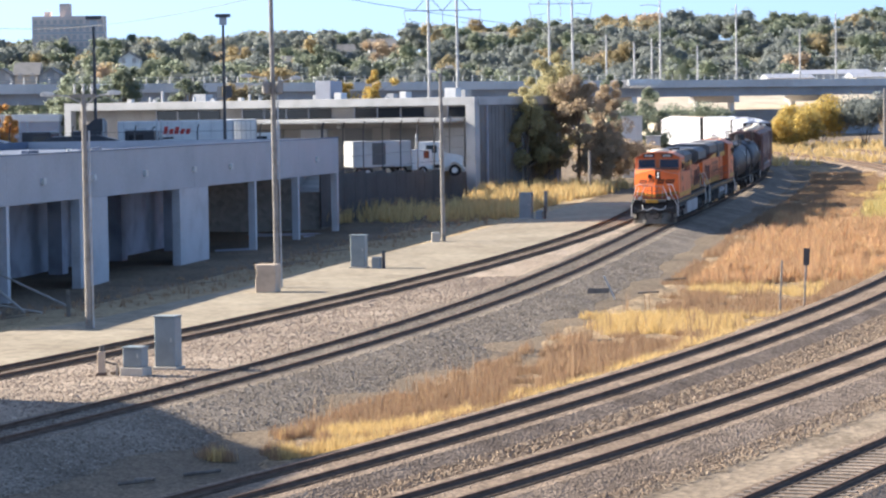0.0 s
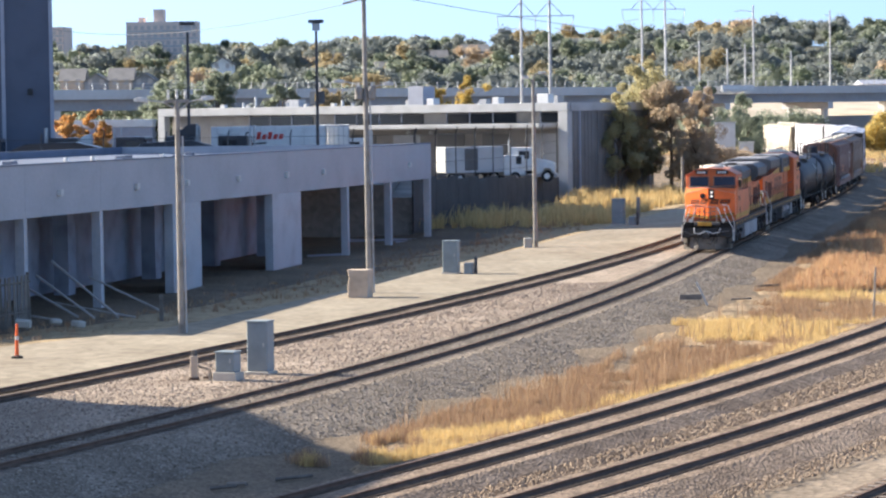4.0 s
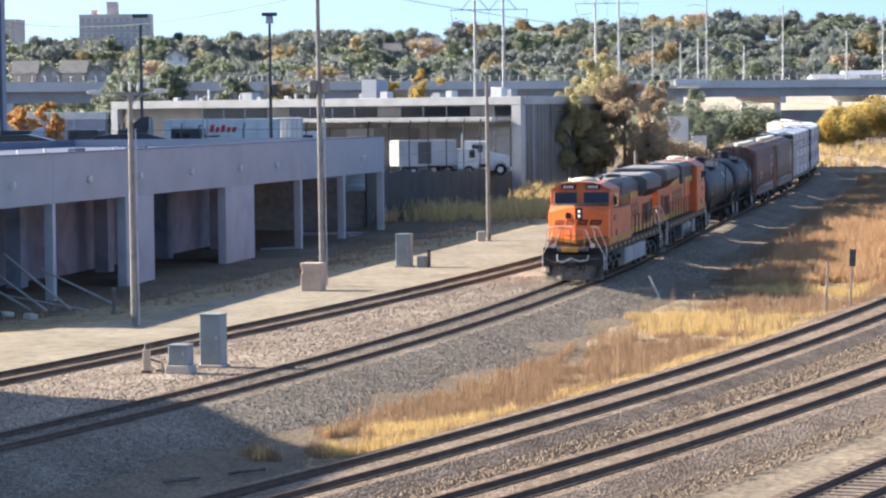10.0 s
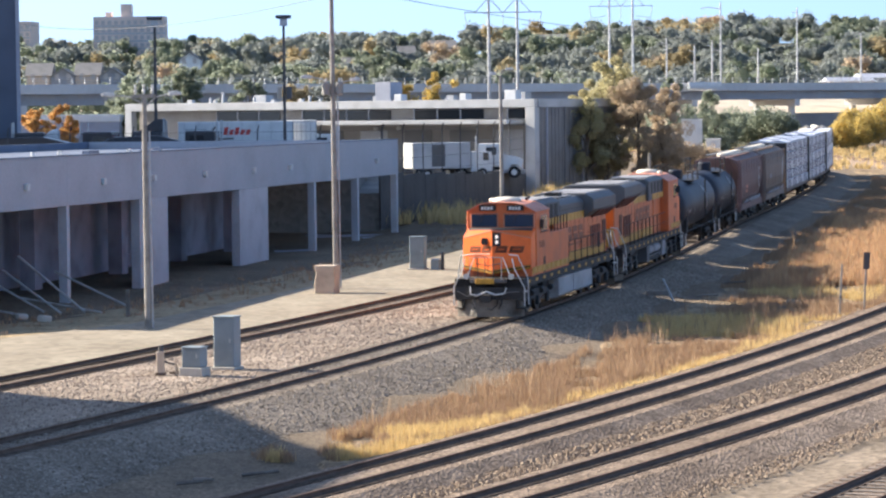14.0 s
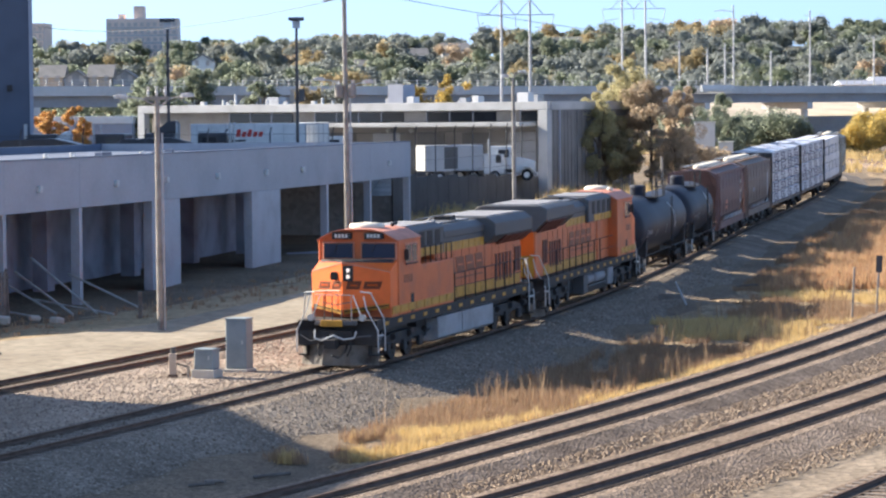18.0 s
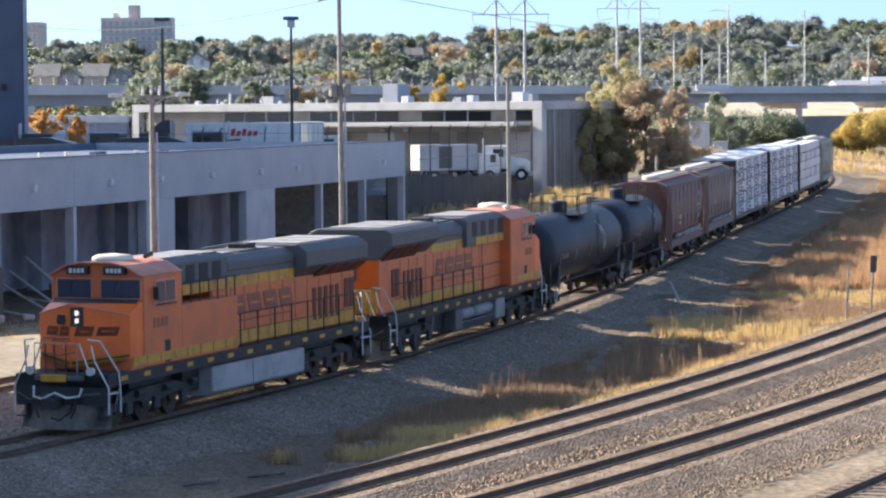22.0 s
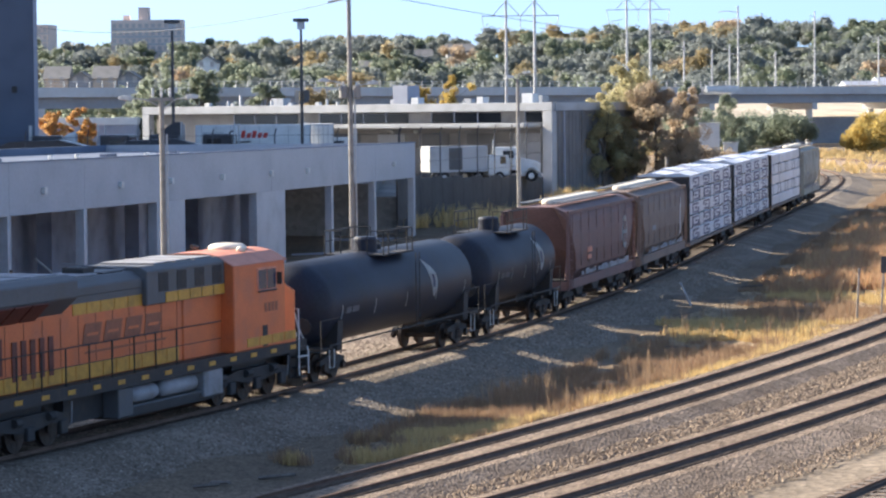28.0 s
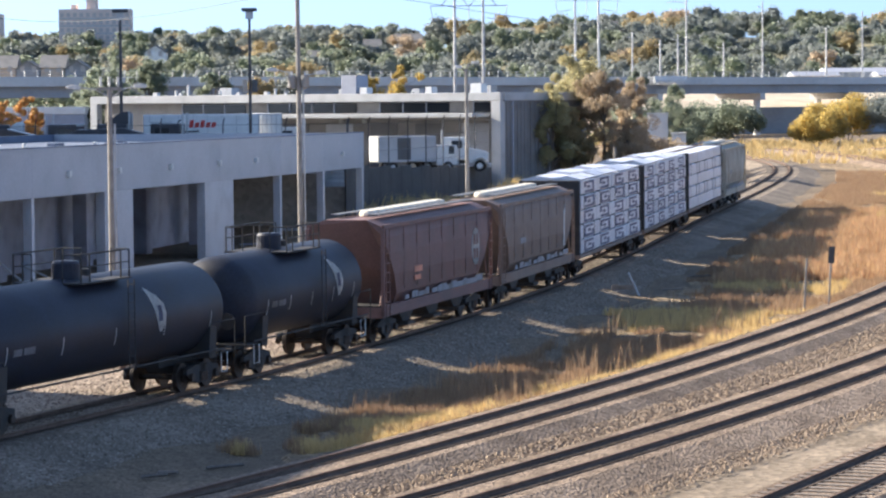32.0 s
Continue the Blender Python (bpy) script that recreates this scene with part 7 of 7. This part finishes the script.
def tree(x, y, z, h, spread, kind, n, size, lab, bare=0.35, group="trees", dense=0.0):
    t = thing("tree", lab, "tree", pose(x, y, z), group)
    bm = bmesh.new()
    cyl(bm, (0, 0, -0.4), (0.1, 0, h * bare), 0.022 * h, 9, 0.015 * h)
    cyl(bm, (0.1, 0, h * bare), (0, 0.1, h * 0.8), 0.015 * h, 7, 0.005 * h)
    cs, rs = [], []
    for k in range(13):
        a = k * 2.4 + rng.uniform(-0.4, 0.4)
        f = rng.uniform(0.3, 1.0)
        lift = rng.uniform(bare + 0.02, 0.92)
        wide = spread * (1.0 - 0.55 * max(0, lift - 0.55) / 0.4)
        p = Vector((math.cos(a) * wide * f * 0.78, math.sin(a) * wide * f * 0.78, h * lift))
        root = Vector((0.08, 0, h * max(bare * 0.8, lift - 0.28)))
        cyl(bm, root, p, 0.0075 * h, 5, 0.0025 * h)
        for q in range(4):      # each limb carries several small clumps
            w_ = Vector(rng.normal(0, 1, 3)) * spread * 0.17
            c = root.lerp(p, rng.uniform(0.6, 1.15)) + w_
            cyl(bm, root.lerp(p, 0.6), c, 0.003 * h, 4, 0.001 * h)
            cs.append(tuple(c))
            rs.append(spread * rng.uniform(0.13, 0.27))
    for q in range(3):
        cs.append((rng.uniform(-0.2, 0.2) * spread, rng.uniform(-0.2, 0.2) * spread, h * rng.uniform(0.88, 0.99)))
        rs.append(spread * rng.uniform(0.10, 0.2))
    part("trunk", bm, M_BARK, t)
    v, f = leaf_cloud(cs, rs, n, size)
    if dense:
        cores(v, f, cs, rs, dense)
    mesh_part("crown", v, f, LEAVES[kind], t)
    return t


def bush(x, y, z, h, spread, kind, n, size, lab):
    t = thing("bush", lab, "bush", pose(x, y, z), "bushes")
    bm = bmesh.new()
    cs, rs = [], []
    for k in range(7):
        a = k * 2.4
        p = (math.cos(a) * spread * 0.55 * rng.uniform(0.4, 1.2), math.sin(a) * spread * 0.55, h * rng.uniform(0.35, 0.8))
        cyl(bm, (0, 0, -0.3), p, 0.05, 5, 0.02)
        cs.append(p)
        rs.append(h * rng.uniform(0.22, 0.42))
    part("stem", bm, M_BARK, t)
    v, f = leaf_cloud(cs, rs, n, size)
    cores(v, f, cs, rs, 0.55)
    mesh_part("crown", v, f, LEAVES[kind], t)
    return t


for x, y, h, s, kind, n, lab in (
        (15.6, 273, 9.6, 2.6, "olive", 2600, "half-bare ochre tree against the depot wall"),
        (18.0, 279, 11.6, 3.6, "olive", 3400, "olive-yellow autumn tree beside the depot"),
        (20.6, 277, 9.6, 3.6, "brown", 3000, "thin brown autumn tree beside the depot"),
        (23.4, 284, 8.6, 3.2, "brown", 2600, "half-bare brown tree behind the depot"),
        (26.4, 306, 9.8, 3.6, "green", 3000, "dull green tree behind the depot"),
        (30.6, 314, 8.2, 3.4, "green", 2800, "dull green tree behind the depot"),
        (17.6, 275, 6.0, 2.8, "ochre", 2200, "small ochre tree beside the depot"),
        (22.6, 274, 5.4, 2.8, "brown", 2000, "small brown tree beside the depot")):
    tree(x, y, gz(y) - 0.3, h * 1.06, s * 1.12, kind, int(n * 6.0), 0.09, lab, 0.22, "trees by the depot", 0.0 if kind in ("brown", "ochre") else 0.3)
for x, y, h, s, kind, n, lab in (
        (46.0, 424, 6.5, 4.5, "green", 2000, "broad green bush beyond the tracks"), (50.5, 420, 6.8, 4.2, "green", 1800, "broad green bush beyond the tracks"), (43.0, 416, 4.5, 3.5, "green", 1200, "low green bush beyond the tracks"),
        (62.0, 420, 5.6, 5.0, "yellow", 2400, "yellow autumn bush beyond the tracks"), (66.5, 426, 7.2, 5.5, "yellow", 2400, "yellow-green autumn bush beyond the tracks"), (72.5, 424, 8.0, 5.0, "grey", 1700, "bare greyish bush beyond the tracks"), (78, 418, 6.5, 4.5, "brown", 1500, "bare brown bush beyond the tracks"), (59.0, 416, 4.4, 3.5, "yellow", 1200, "low yellow bush beyond the tracks")):
    bush(x, y, gz(y) - 0.3, h, s, kind, n * 4, 0.14, lab)
bush(28.0, 288, gz(288) - 0.3, 3.6, 2.4, "brown", 3000, 0.11, "brown scrub before the white sheds")
bush(25.0, 286, gz(286) - 0.3, 4.2, 2.4, "brown", 3000, 0.11, "brown scrub before the white sheds")
for x, y, z, h, s, kind in ((-41.8, 332, LOT, 5.8, 2.6, "orange"), (-39.0, 333, LOT, 6.2, 2.3, "orange"), (1.9, 345, 3.4, 10.6, 3.2, "yellow"), (-1.6, 348, 3.4, 10.2, 3.2, "yellow"), (-30.5, 345, 3.5, 13.0, 5.0, "green"), (-27, 350, 3.5, 11.5, 4.5, "green"), (-33.5, 350, 3.5, 11.0, 4.0, "green"), (-20.5, 365, 3.5, 11.0, 3.6, "green"), (-15, 372, 3.5, 10.0, 3.6, "ochre"), (-11.5, 378, 3.5, 10.0, 3.6, "grey"), (-24, 372, 3.5, 8.0, 3.6, "grey")):
    tree(x, y, z - 0.3, h, s, kind, 6500, 0.12, {"orange": "small orange autumn tree behind the lot", "yellow": "yellow autumn tree behind the depot roof", "green": "green tree behind the depot", "ochre": "ochre tree behind the depot", "grey": "greyish tree behind the depot"}[kind], 0.2, "trees behind the depot", 0.5)
for x, y, w, hh in ((26.4, 296, 2.0, 4.2), (28.9, 297, 1.4, 2.2)):
    t = thing("white_shed", "small white box shed behind the trees", "shed", pose(x, y, gz(y), 0, 0, -5))
    part("body", bevelled(box(bmesh.new(), 0, 0, -0.2, w, 2.4, hh + 1.6), 0.04), M_TRUCKWHITE, t)
    part("roof", bx(-0.1, -0.1, hh + 1.6, w + 0.1, 2.5, hh + 1.7), M_MARK, t)

# ---- the highway bridge ----
def bridge(p, q, z0, z1, depth, lab, width=11.0):
    P_, Q_ = Vector((*p, 0)), Vector((*q, 0))
    d = Q_ - P_
    L = d.length
    t = thing("highway_bridge", lab, "bridge", Matrix.Translation((p[0], p[1], 0)) @ Matrix.Rotation(math.atan2(d.y, d.x), 4, "Z"))
    part("deck", bx(0, 0, z1 - 0.35, L, width, z1 - 0.05), M_BRIDGE, t, "concrete deck")
    part("parapet", bx(0, -0.25, z1 - 0.45, L, 0, z1 + 0.85), M_BRIDGE, t, "pale concrete parapet")
    part("parapet", bx(0, width, z1 - 0.45, L, width + 0.25, z1 + 0.85), M_BRIDGE, t)
    for k in range(4):
        y = 0.8 + k * (width - 1.6) / 3
        part("girder", boxes((0, y, z1 - 0.35 - depth, L, y + 0.3, z1 - 0.35), (0, y - 0.25, z1 - 0.45 - depth, L, y + 0.55, z1 - 0.35 - depth)), M_GIRDER, t)
    n = int(L / 27)
    for k in range(n + 1):
        x = 6 + k * (L - 12) / n
        part("pier_cap", bx(x - 0.7, 0.5, z1 - 1.6 - depth, x + 0.7, width - 0.5, z1 - 0.45 - depth), M_BRIDGE, t)
        for y in (1.8, width - 1.8):
            part("pier_column", cyl(bmesh.new(), (x, y, z0), (x, y, z1 - 1.6 - depth), 0.6, 14), M_BRIDGE, t)
    for k in range(int(L / 2.2)):
        part("rail_post", bx(k * 2.2, -0.2, z1 + 0.85, k * 2.2 + 0.08, -0.1, z1 + 1.75), M_GALV, t)
    for zz in (1.25, 1.7):
        part("guard_rail", bx(0, -0.18, z1 + zz - 0.05, L, -0.1, z1 + zz), M_GALV, t)
    return t


bridge((-95, 352), (130, 584), 3.0, 13.0, 1.5, "long concrete and steel highway bridge")
bank = thing("pale_bank", "pale tan gravel bank under the highway", "bank", kind="structure")
part("slope", prism(bmesh.new(), [(0, 3), (0, 8.5), (28, 11.2), (60, 11.4), (60, 3)], "x", 0, 150), M_BANK, bank, "", Matrix.Translation((46, 528, 0)) @ pose(0, 0, 0, 0, 0, 20))
part("toe_wall", bx(0, -2.2, 3, 150, -0.2, 8.6), M_GIRDER, bank, "dark wall", )
bank.children[-1].matrix_basis = Matrix.Translation((46, 528, 0)) @ pose(0, 0, 0, 0, 0, 20)
tagged(mesh_part("far_road_bank", [(-260, 640, 8.4), (260, 700, 9.2), (260, 760, 14.5), (-260, 700, 14.0)], [(0, 1, 2, 3)], M_BANK), "pale far road bank", "bank", kind="structure")
for x, y, L, h, m_ in ((89, 640, 9.5, 2.4, M_PINKBRICK), (118, 650, 12, 4.2, M_GALV), (100, 668, 16, 3.4, M_FASCIA), (104, 620, 7, 2.2, M_MARK)):
    t = thing("far_shed", "long low pale shed beside the far road", "shed", pose(x, y, 12.5, 0, 0, 6), "far sheds")
    part("wall", bx(0, 0, -6, L, 8, h), m_, t)
    part("roof", prism(bmesh.new(), [(-0.3, h), (8.3, h), (4, h + 1.0)], "x", -0.4, L + 0.4), M_RIB, t)

# ---- power lines ----
def h_frame(x, y, gap, top, base):
    t = thing("transmission_tower", "two-pole steel transmission tower with braced crossarm", "transmission tower", pose(x, y, base))
    H = top - base
    za = H - 2.6
    for k in (0, 1):
        part("pole", cyl(bmesh.new(), (k * gap, 0, -0.5), (k * gap, 0, H), 0.26, 10, 0.16), M_GALV, t)
    part("crossarm", bx(-gap * 0.85, -0.06, za - 0.06, gap * 1.85, 0.06, za + 0.06), M_GALV, t)
    for k in (0, 1):
        for s in (-1, 1):
            part("brace", tube([(k * gap, 0, H - 0.6), (k * gap + s * gap * 0.48, 0, za)], 0.06, 5), M_GALV, t)
    for xx in (-gap * 0.85, gap * 0.5, gap * 1.85):
        part("insulator", tube([(xx, 0, za), (xx + (0.35 if xx < 0 else -0.35 if xx > gap else 0), 0, za - 2.0)], 0.05, 6), M_GALV, t)
    for s, xx in ((1, -gap * 0.85), (-1, gap * 1.85)):
        part("insulator_arm", tube([(xx + s * 0.35, 0, za - 2.0), (xx + s * gap * 0.7, 0, za - 1.6)], 0.05, 5), M_GALV, t)
    return t


t = thing("road_barrier", "white concrete barrier on the highway deck", "barrier", pose(45.2, 494, 13.0, 0, 0, 46))
part("base", bx(0, -0.3, -0.1, 8.5, 0.3, 0.35), M_MARK, t)
part("wall", bx(0, -0.14, 0.35, 8.5, 0.14, 1.0), M_TRUCKWHITE, t)
h_frame(10.0, 400, 3.8, 25.4, 3.9)
h_frame(32.6, 500, 3.9, 29.4, 4.9)
for x, y, top, arm in ((57.3, 560, 29.3, 1), (76.7, 600, 29.5, 0), (45.5, 540, 22.4, 0), (51, 545, 21.0, 0), (54.5, 548, 22.0, 0), (100, 620, 28.0, 1), (120, 640, 31.0, 0), (71.0, 400, 11.5, 0), (88, 590, 24, 0), (66, 575, 21, 0)):
    t = thing("steel_pole", "tall pale steel pole beside the highway", "pole", pose(x, y, gz(y) - 0.5), "highway poles")
    H = top - gz(y) + 0.5
    part("shaft", cyl(bmesh.new(), (0, 0, 0), (0, 0, H), 0.24, 8, 0.14), M_GALV if y > 450 else M_POLE, t)
    part("arm", tube([(0, 0, H - 1.2), (-2.2 if arm else -0.9, 0, H - 0.9), (-3.6 if arm else -1.0, 0, H - 1.1)], 0.07, 5), M_GALV, t)
    if arm:
        part("arm", tube([(0, 0, H - 9), (-1.8, 0, H - 8.8)], 0.07, 5), M_GALV, t)

# ---- the wooded hill ----
def hill_z(x, y):
    """A long ridge rising beyond the highway."""
    crest = np.interp(x, (-400, -130, -95, -50, -16, 32, 54, 103, 155, 400), (28, 25.5, 26, 28.5, 28.5, 28.7, 30.5, 31, 32, 33))
    f = min(1.0, max(0.0, (y - 640) / 420.0))
    f = f * f * (3 - 2 * f)
    return 6.0 + (crest - 6.0) * f + 1.6 * noise.noise((x * 0.012, y * 0.012, 4.4))


hx, hy = [float(v) for v in range(-420, 441, 20)], [float(v) for v in range(600, 1241, 20)]
hv = [(x, y, hill_z(x, y)) for y in hy for x in hx]
nh = len(hx)
tagged(mesh_part("hillside", hv, [(j * nh + i, j * nh + i + 1, (j + 1) * nh + i + 1, (j + 1) * nh + i) for j in range(len(hy) - 1) for i in range(nh - 1)], mat("hill_grass", (0.20, 0.185, 0.11), 0.95, vary=0.4, scale=0.02, fine=0.3)), "grassy slope of the far ridge", "hill", kind="structure")
# mostly the green and grey kinds, whose colours carry the haze
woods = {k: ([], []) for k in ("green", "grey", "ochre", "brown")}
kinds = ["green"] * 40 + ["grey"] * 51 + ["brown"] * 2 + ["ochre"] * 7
for k in range(950):
    y = 640 + 470 * (k / 950) ** 0.8 + rng.uniform(-12, 12)
    x = rng.uniform(-0.20, 0.235) * y
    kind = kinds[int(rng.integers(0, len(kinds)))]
    h = rng.uniform(7, 13.5)
    if rng.random() < 0.12:
        h *= 1.25
    h = min(h, 11.5 if y > 1020 else 13.5)
    z = hill_z(x, y) - 1.0
    if y < 700 and rng.random() < 0.5:
        continue
    C, R = woods[kind]
    C.append((x, y, z + h * 0.55))
    R.append(h * rng.uniform(0.30, 0.38))
    for q in range(5 + int(rng.integers(0, 3))):
        a, f = q * 1.4 + rng.uniform(0, 0.9), rng.uniform(0.18, 0.40)
        C.append((x + math.cos(a) * h * f, y + math.sin(a) * h * f, z + h * rng.uniform(0.32, 0.80)))
        R.append(h * rng.uniform(0.14, 0.27))
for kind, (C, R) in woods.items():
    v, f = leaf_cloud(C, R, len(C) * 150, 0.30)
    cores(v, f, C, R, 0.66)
    tagged(mesh_part("far_woods", v, f, LEAVES[kind]), {"green": "far green woods on the ridge, haze in the leaf colour", "grey": "far woods on the ridge, greyed by painted haze", "ochre": "ochre autumn far woods on the ridge", "brown": "brown autumn far woods on the ridge"}[kind], "woods", kind="stuff")
hedge_c, hedge_r = [], []
for k in range(420):
    x = rng.uniform(-120, 150)
    y = 600 + 0.15 * x + rng.uniform(-8, 25)
    hedge_c.append((x, y, 8.5 + rng.uniform(0, 3.0)))
    hedge_r.append(rng.uniform(1.2, 2.6))
v, f = leaf_cloud(hedge_c, hedge_r, 30000, 0.24)
cores(v, f, hedge_c, hedge_r, 0.66)
tagged(mesh_part("far_hedge", v, f, LEAVES["green"]), "green scrub along the far road", "scrub", kind="stuff")


def apartment(x, y, z, w, h, d, storeys, cols_, lab, turn=0):
    t = thing("apartment_tower", lab, "apartment tower", pose(x, y, z, 0, 0, turn))
    part("wall", bx(0, 0, -14, w, d, h), M_PINKBRICK, t)
    part("stair_head", bx(w * 0.38, 2, h, w * 0.52, d - 2, h + 4.2), M_PINKBRICK, t)
    part("roof_unit", bx(w * 0.16, 3, h, w * 0.24, d - 3, h + 1.6), M_PINKBRICK, t)
    for s in range(storeys):
        zz = h - 1.1 - (s + 1) * (h / storeys) * 0.98 + 1.0
        part("floor_band", bx(-0.05, -0.12, zz - 0.75, w + 0.05, 0.0, zz - 0.25), M_FASCIA, t)
        for c in range(cols_):
            xx = (c + 0.22) * w / cols_
            part("window", bx(xx, -0.06, zz, xx + w / cols_ * 0.56, 0.02, zz + 1.3), M_FARGLASS, t)
    return t


apartment(-106.6, 1000, 29, 23.7, 12.8, 12, 5, 11, "broad pinkish brick apartment tower on the ridge")
apartment(-150.5, 1050, 29, 17.0, 13.0, 12, 5, 8, "second pinkish brick apartment tower on the ridge", -8)


def house(x, y, z, w, d, h, paint, lab, turn=0, gable="x"):
    t = thing("house", lab, "house", pose(x, y, z, 0, 0, turn), "far houses")
    part("wall", bx(0, 0, -4, w, d, h), paint, t)
    r = h + 0.55 * (d if gable == "x" else w) * 0.6
    if gable == "x":
        part("roof", prism(bmesh.new(), [(-0.5, h), (d + 0.5, h), (d / 2, r)], "x", -0.4, w + 0.4), M_SHINGLE, t)
    else:
        part("gable", prism(bmesh.new(), [(0, h), (w, h), (w / 2, r - 0.3)], "y", -0.02, 0.2), paint, t)
        part("roof", boxes((0, 0.25, h, w, d, h + 0.1)), M_SHINGLE, t)
        for s in (0, 1):
            part("roof_slope", prism(bmesh.new(), [(-0.5 if s == 0 else w + 0.5, h - 0.3), (w / 2, r), (w / 2, r - 0.4), (0 if s == 0 else w, h - 0.4)], "y", -0.5, d + 0.5), M_SHINGLE, t)
    n = max(2, int(w / 2.6))
    for fl in range(2 if h > 4 else 1):
        for c in range(n):
            xx = (c + 0.3) * w / n
            part("window", bx(xx, -0.05, 0.9 + fl * 2.7, xx + 1.0, 0.02, 2.3 + fl * 2.7), M_FARGLASS, t)
    return t


house(-66.5, 850, 20.0, 6.0, 8, 5.0, M_HOUSE, "white gabled house among trees", 0, "y")
house(-54.5, 850, 18.4, 5.0, 8, 4.2, M_HOUSE, "small white house among trees", 0, "y")
house(-45.0, 880, 22.4, 4.0, 7, 3.6, M_HOUSE, "small white house among trees", 0, "y")
for k in range(4):
    house(-89 + k * 5.6, 690, 14.0, 5.4, 9, 4.6, M_GREYHOUSE if k % 2 else M_TANCONC, "grey row house beyond the highway", 0, "y" if k % 2 else "x")
for x, y, w in ((-6, 900, 8), (5, 930, 10), (40, 980, 18), (28, 985, 9), (-20, 860, 6), (70, 1000, 12), (-34, 900, 6)):
    house(x, y, hill_z(x, y) + 1.6, w * 0.8, 7, 3.4, M_HOUSE if w < 9 else M_GREYHOUSE, "pale house among the ridge trees", rng.uniform(-8, 8), "x")

# ---- what moves ----
def lead(t):
    return float(np.interp(t, ST_T, ST_S))


def car_pose(t, mid, half, turned):
    a, b = main_at(lead(t) + mid - half), main_at(lead(t) + mid + half)
    pa, pb = Vector((a[0], a[1], gz(a[1]) + RAIL)), Vector((b[0], b[1], gz(b[1]) + RAIL))
    d = pb - pa
    m = Matrix.Translation((pa + pb) / 2) @ Euler((math.atan2(d.z, math.hypot(d.x, d.y)), 0, -math.atan2(d.x, d.y)), "XYZ").to_matrix().to_4x4()
    return m @ pose(0, 0, 0, 0, 0, 180) if turned else m


def motions():
    for car, mid, half, turned in TRAIN:
        walk(car, [(t / 2, car_pose(t / 2, mid, half, turned)) for t in range(65)])
    for ob, y, r, sense in WHEELS:
        walk(ob, [(k / 10, Matrix.Translation((0, y, r)) @ Matrix.Rotation(sense * (lead(0) - lead(k / 10)) / r, 4, "X")) for k in range(321)])


motions()
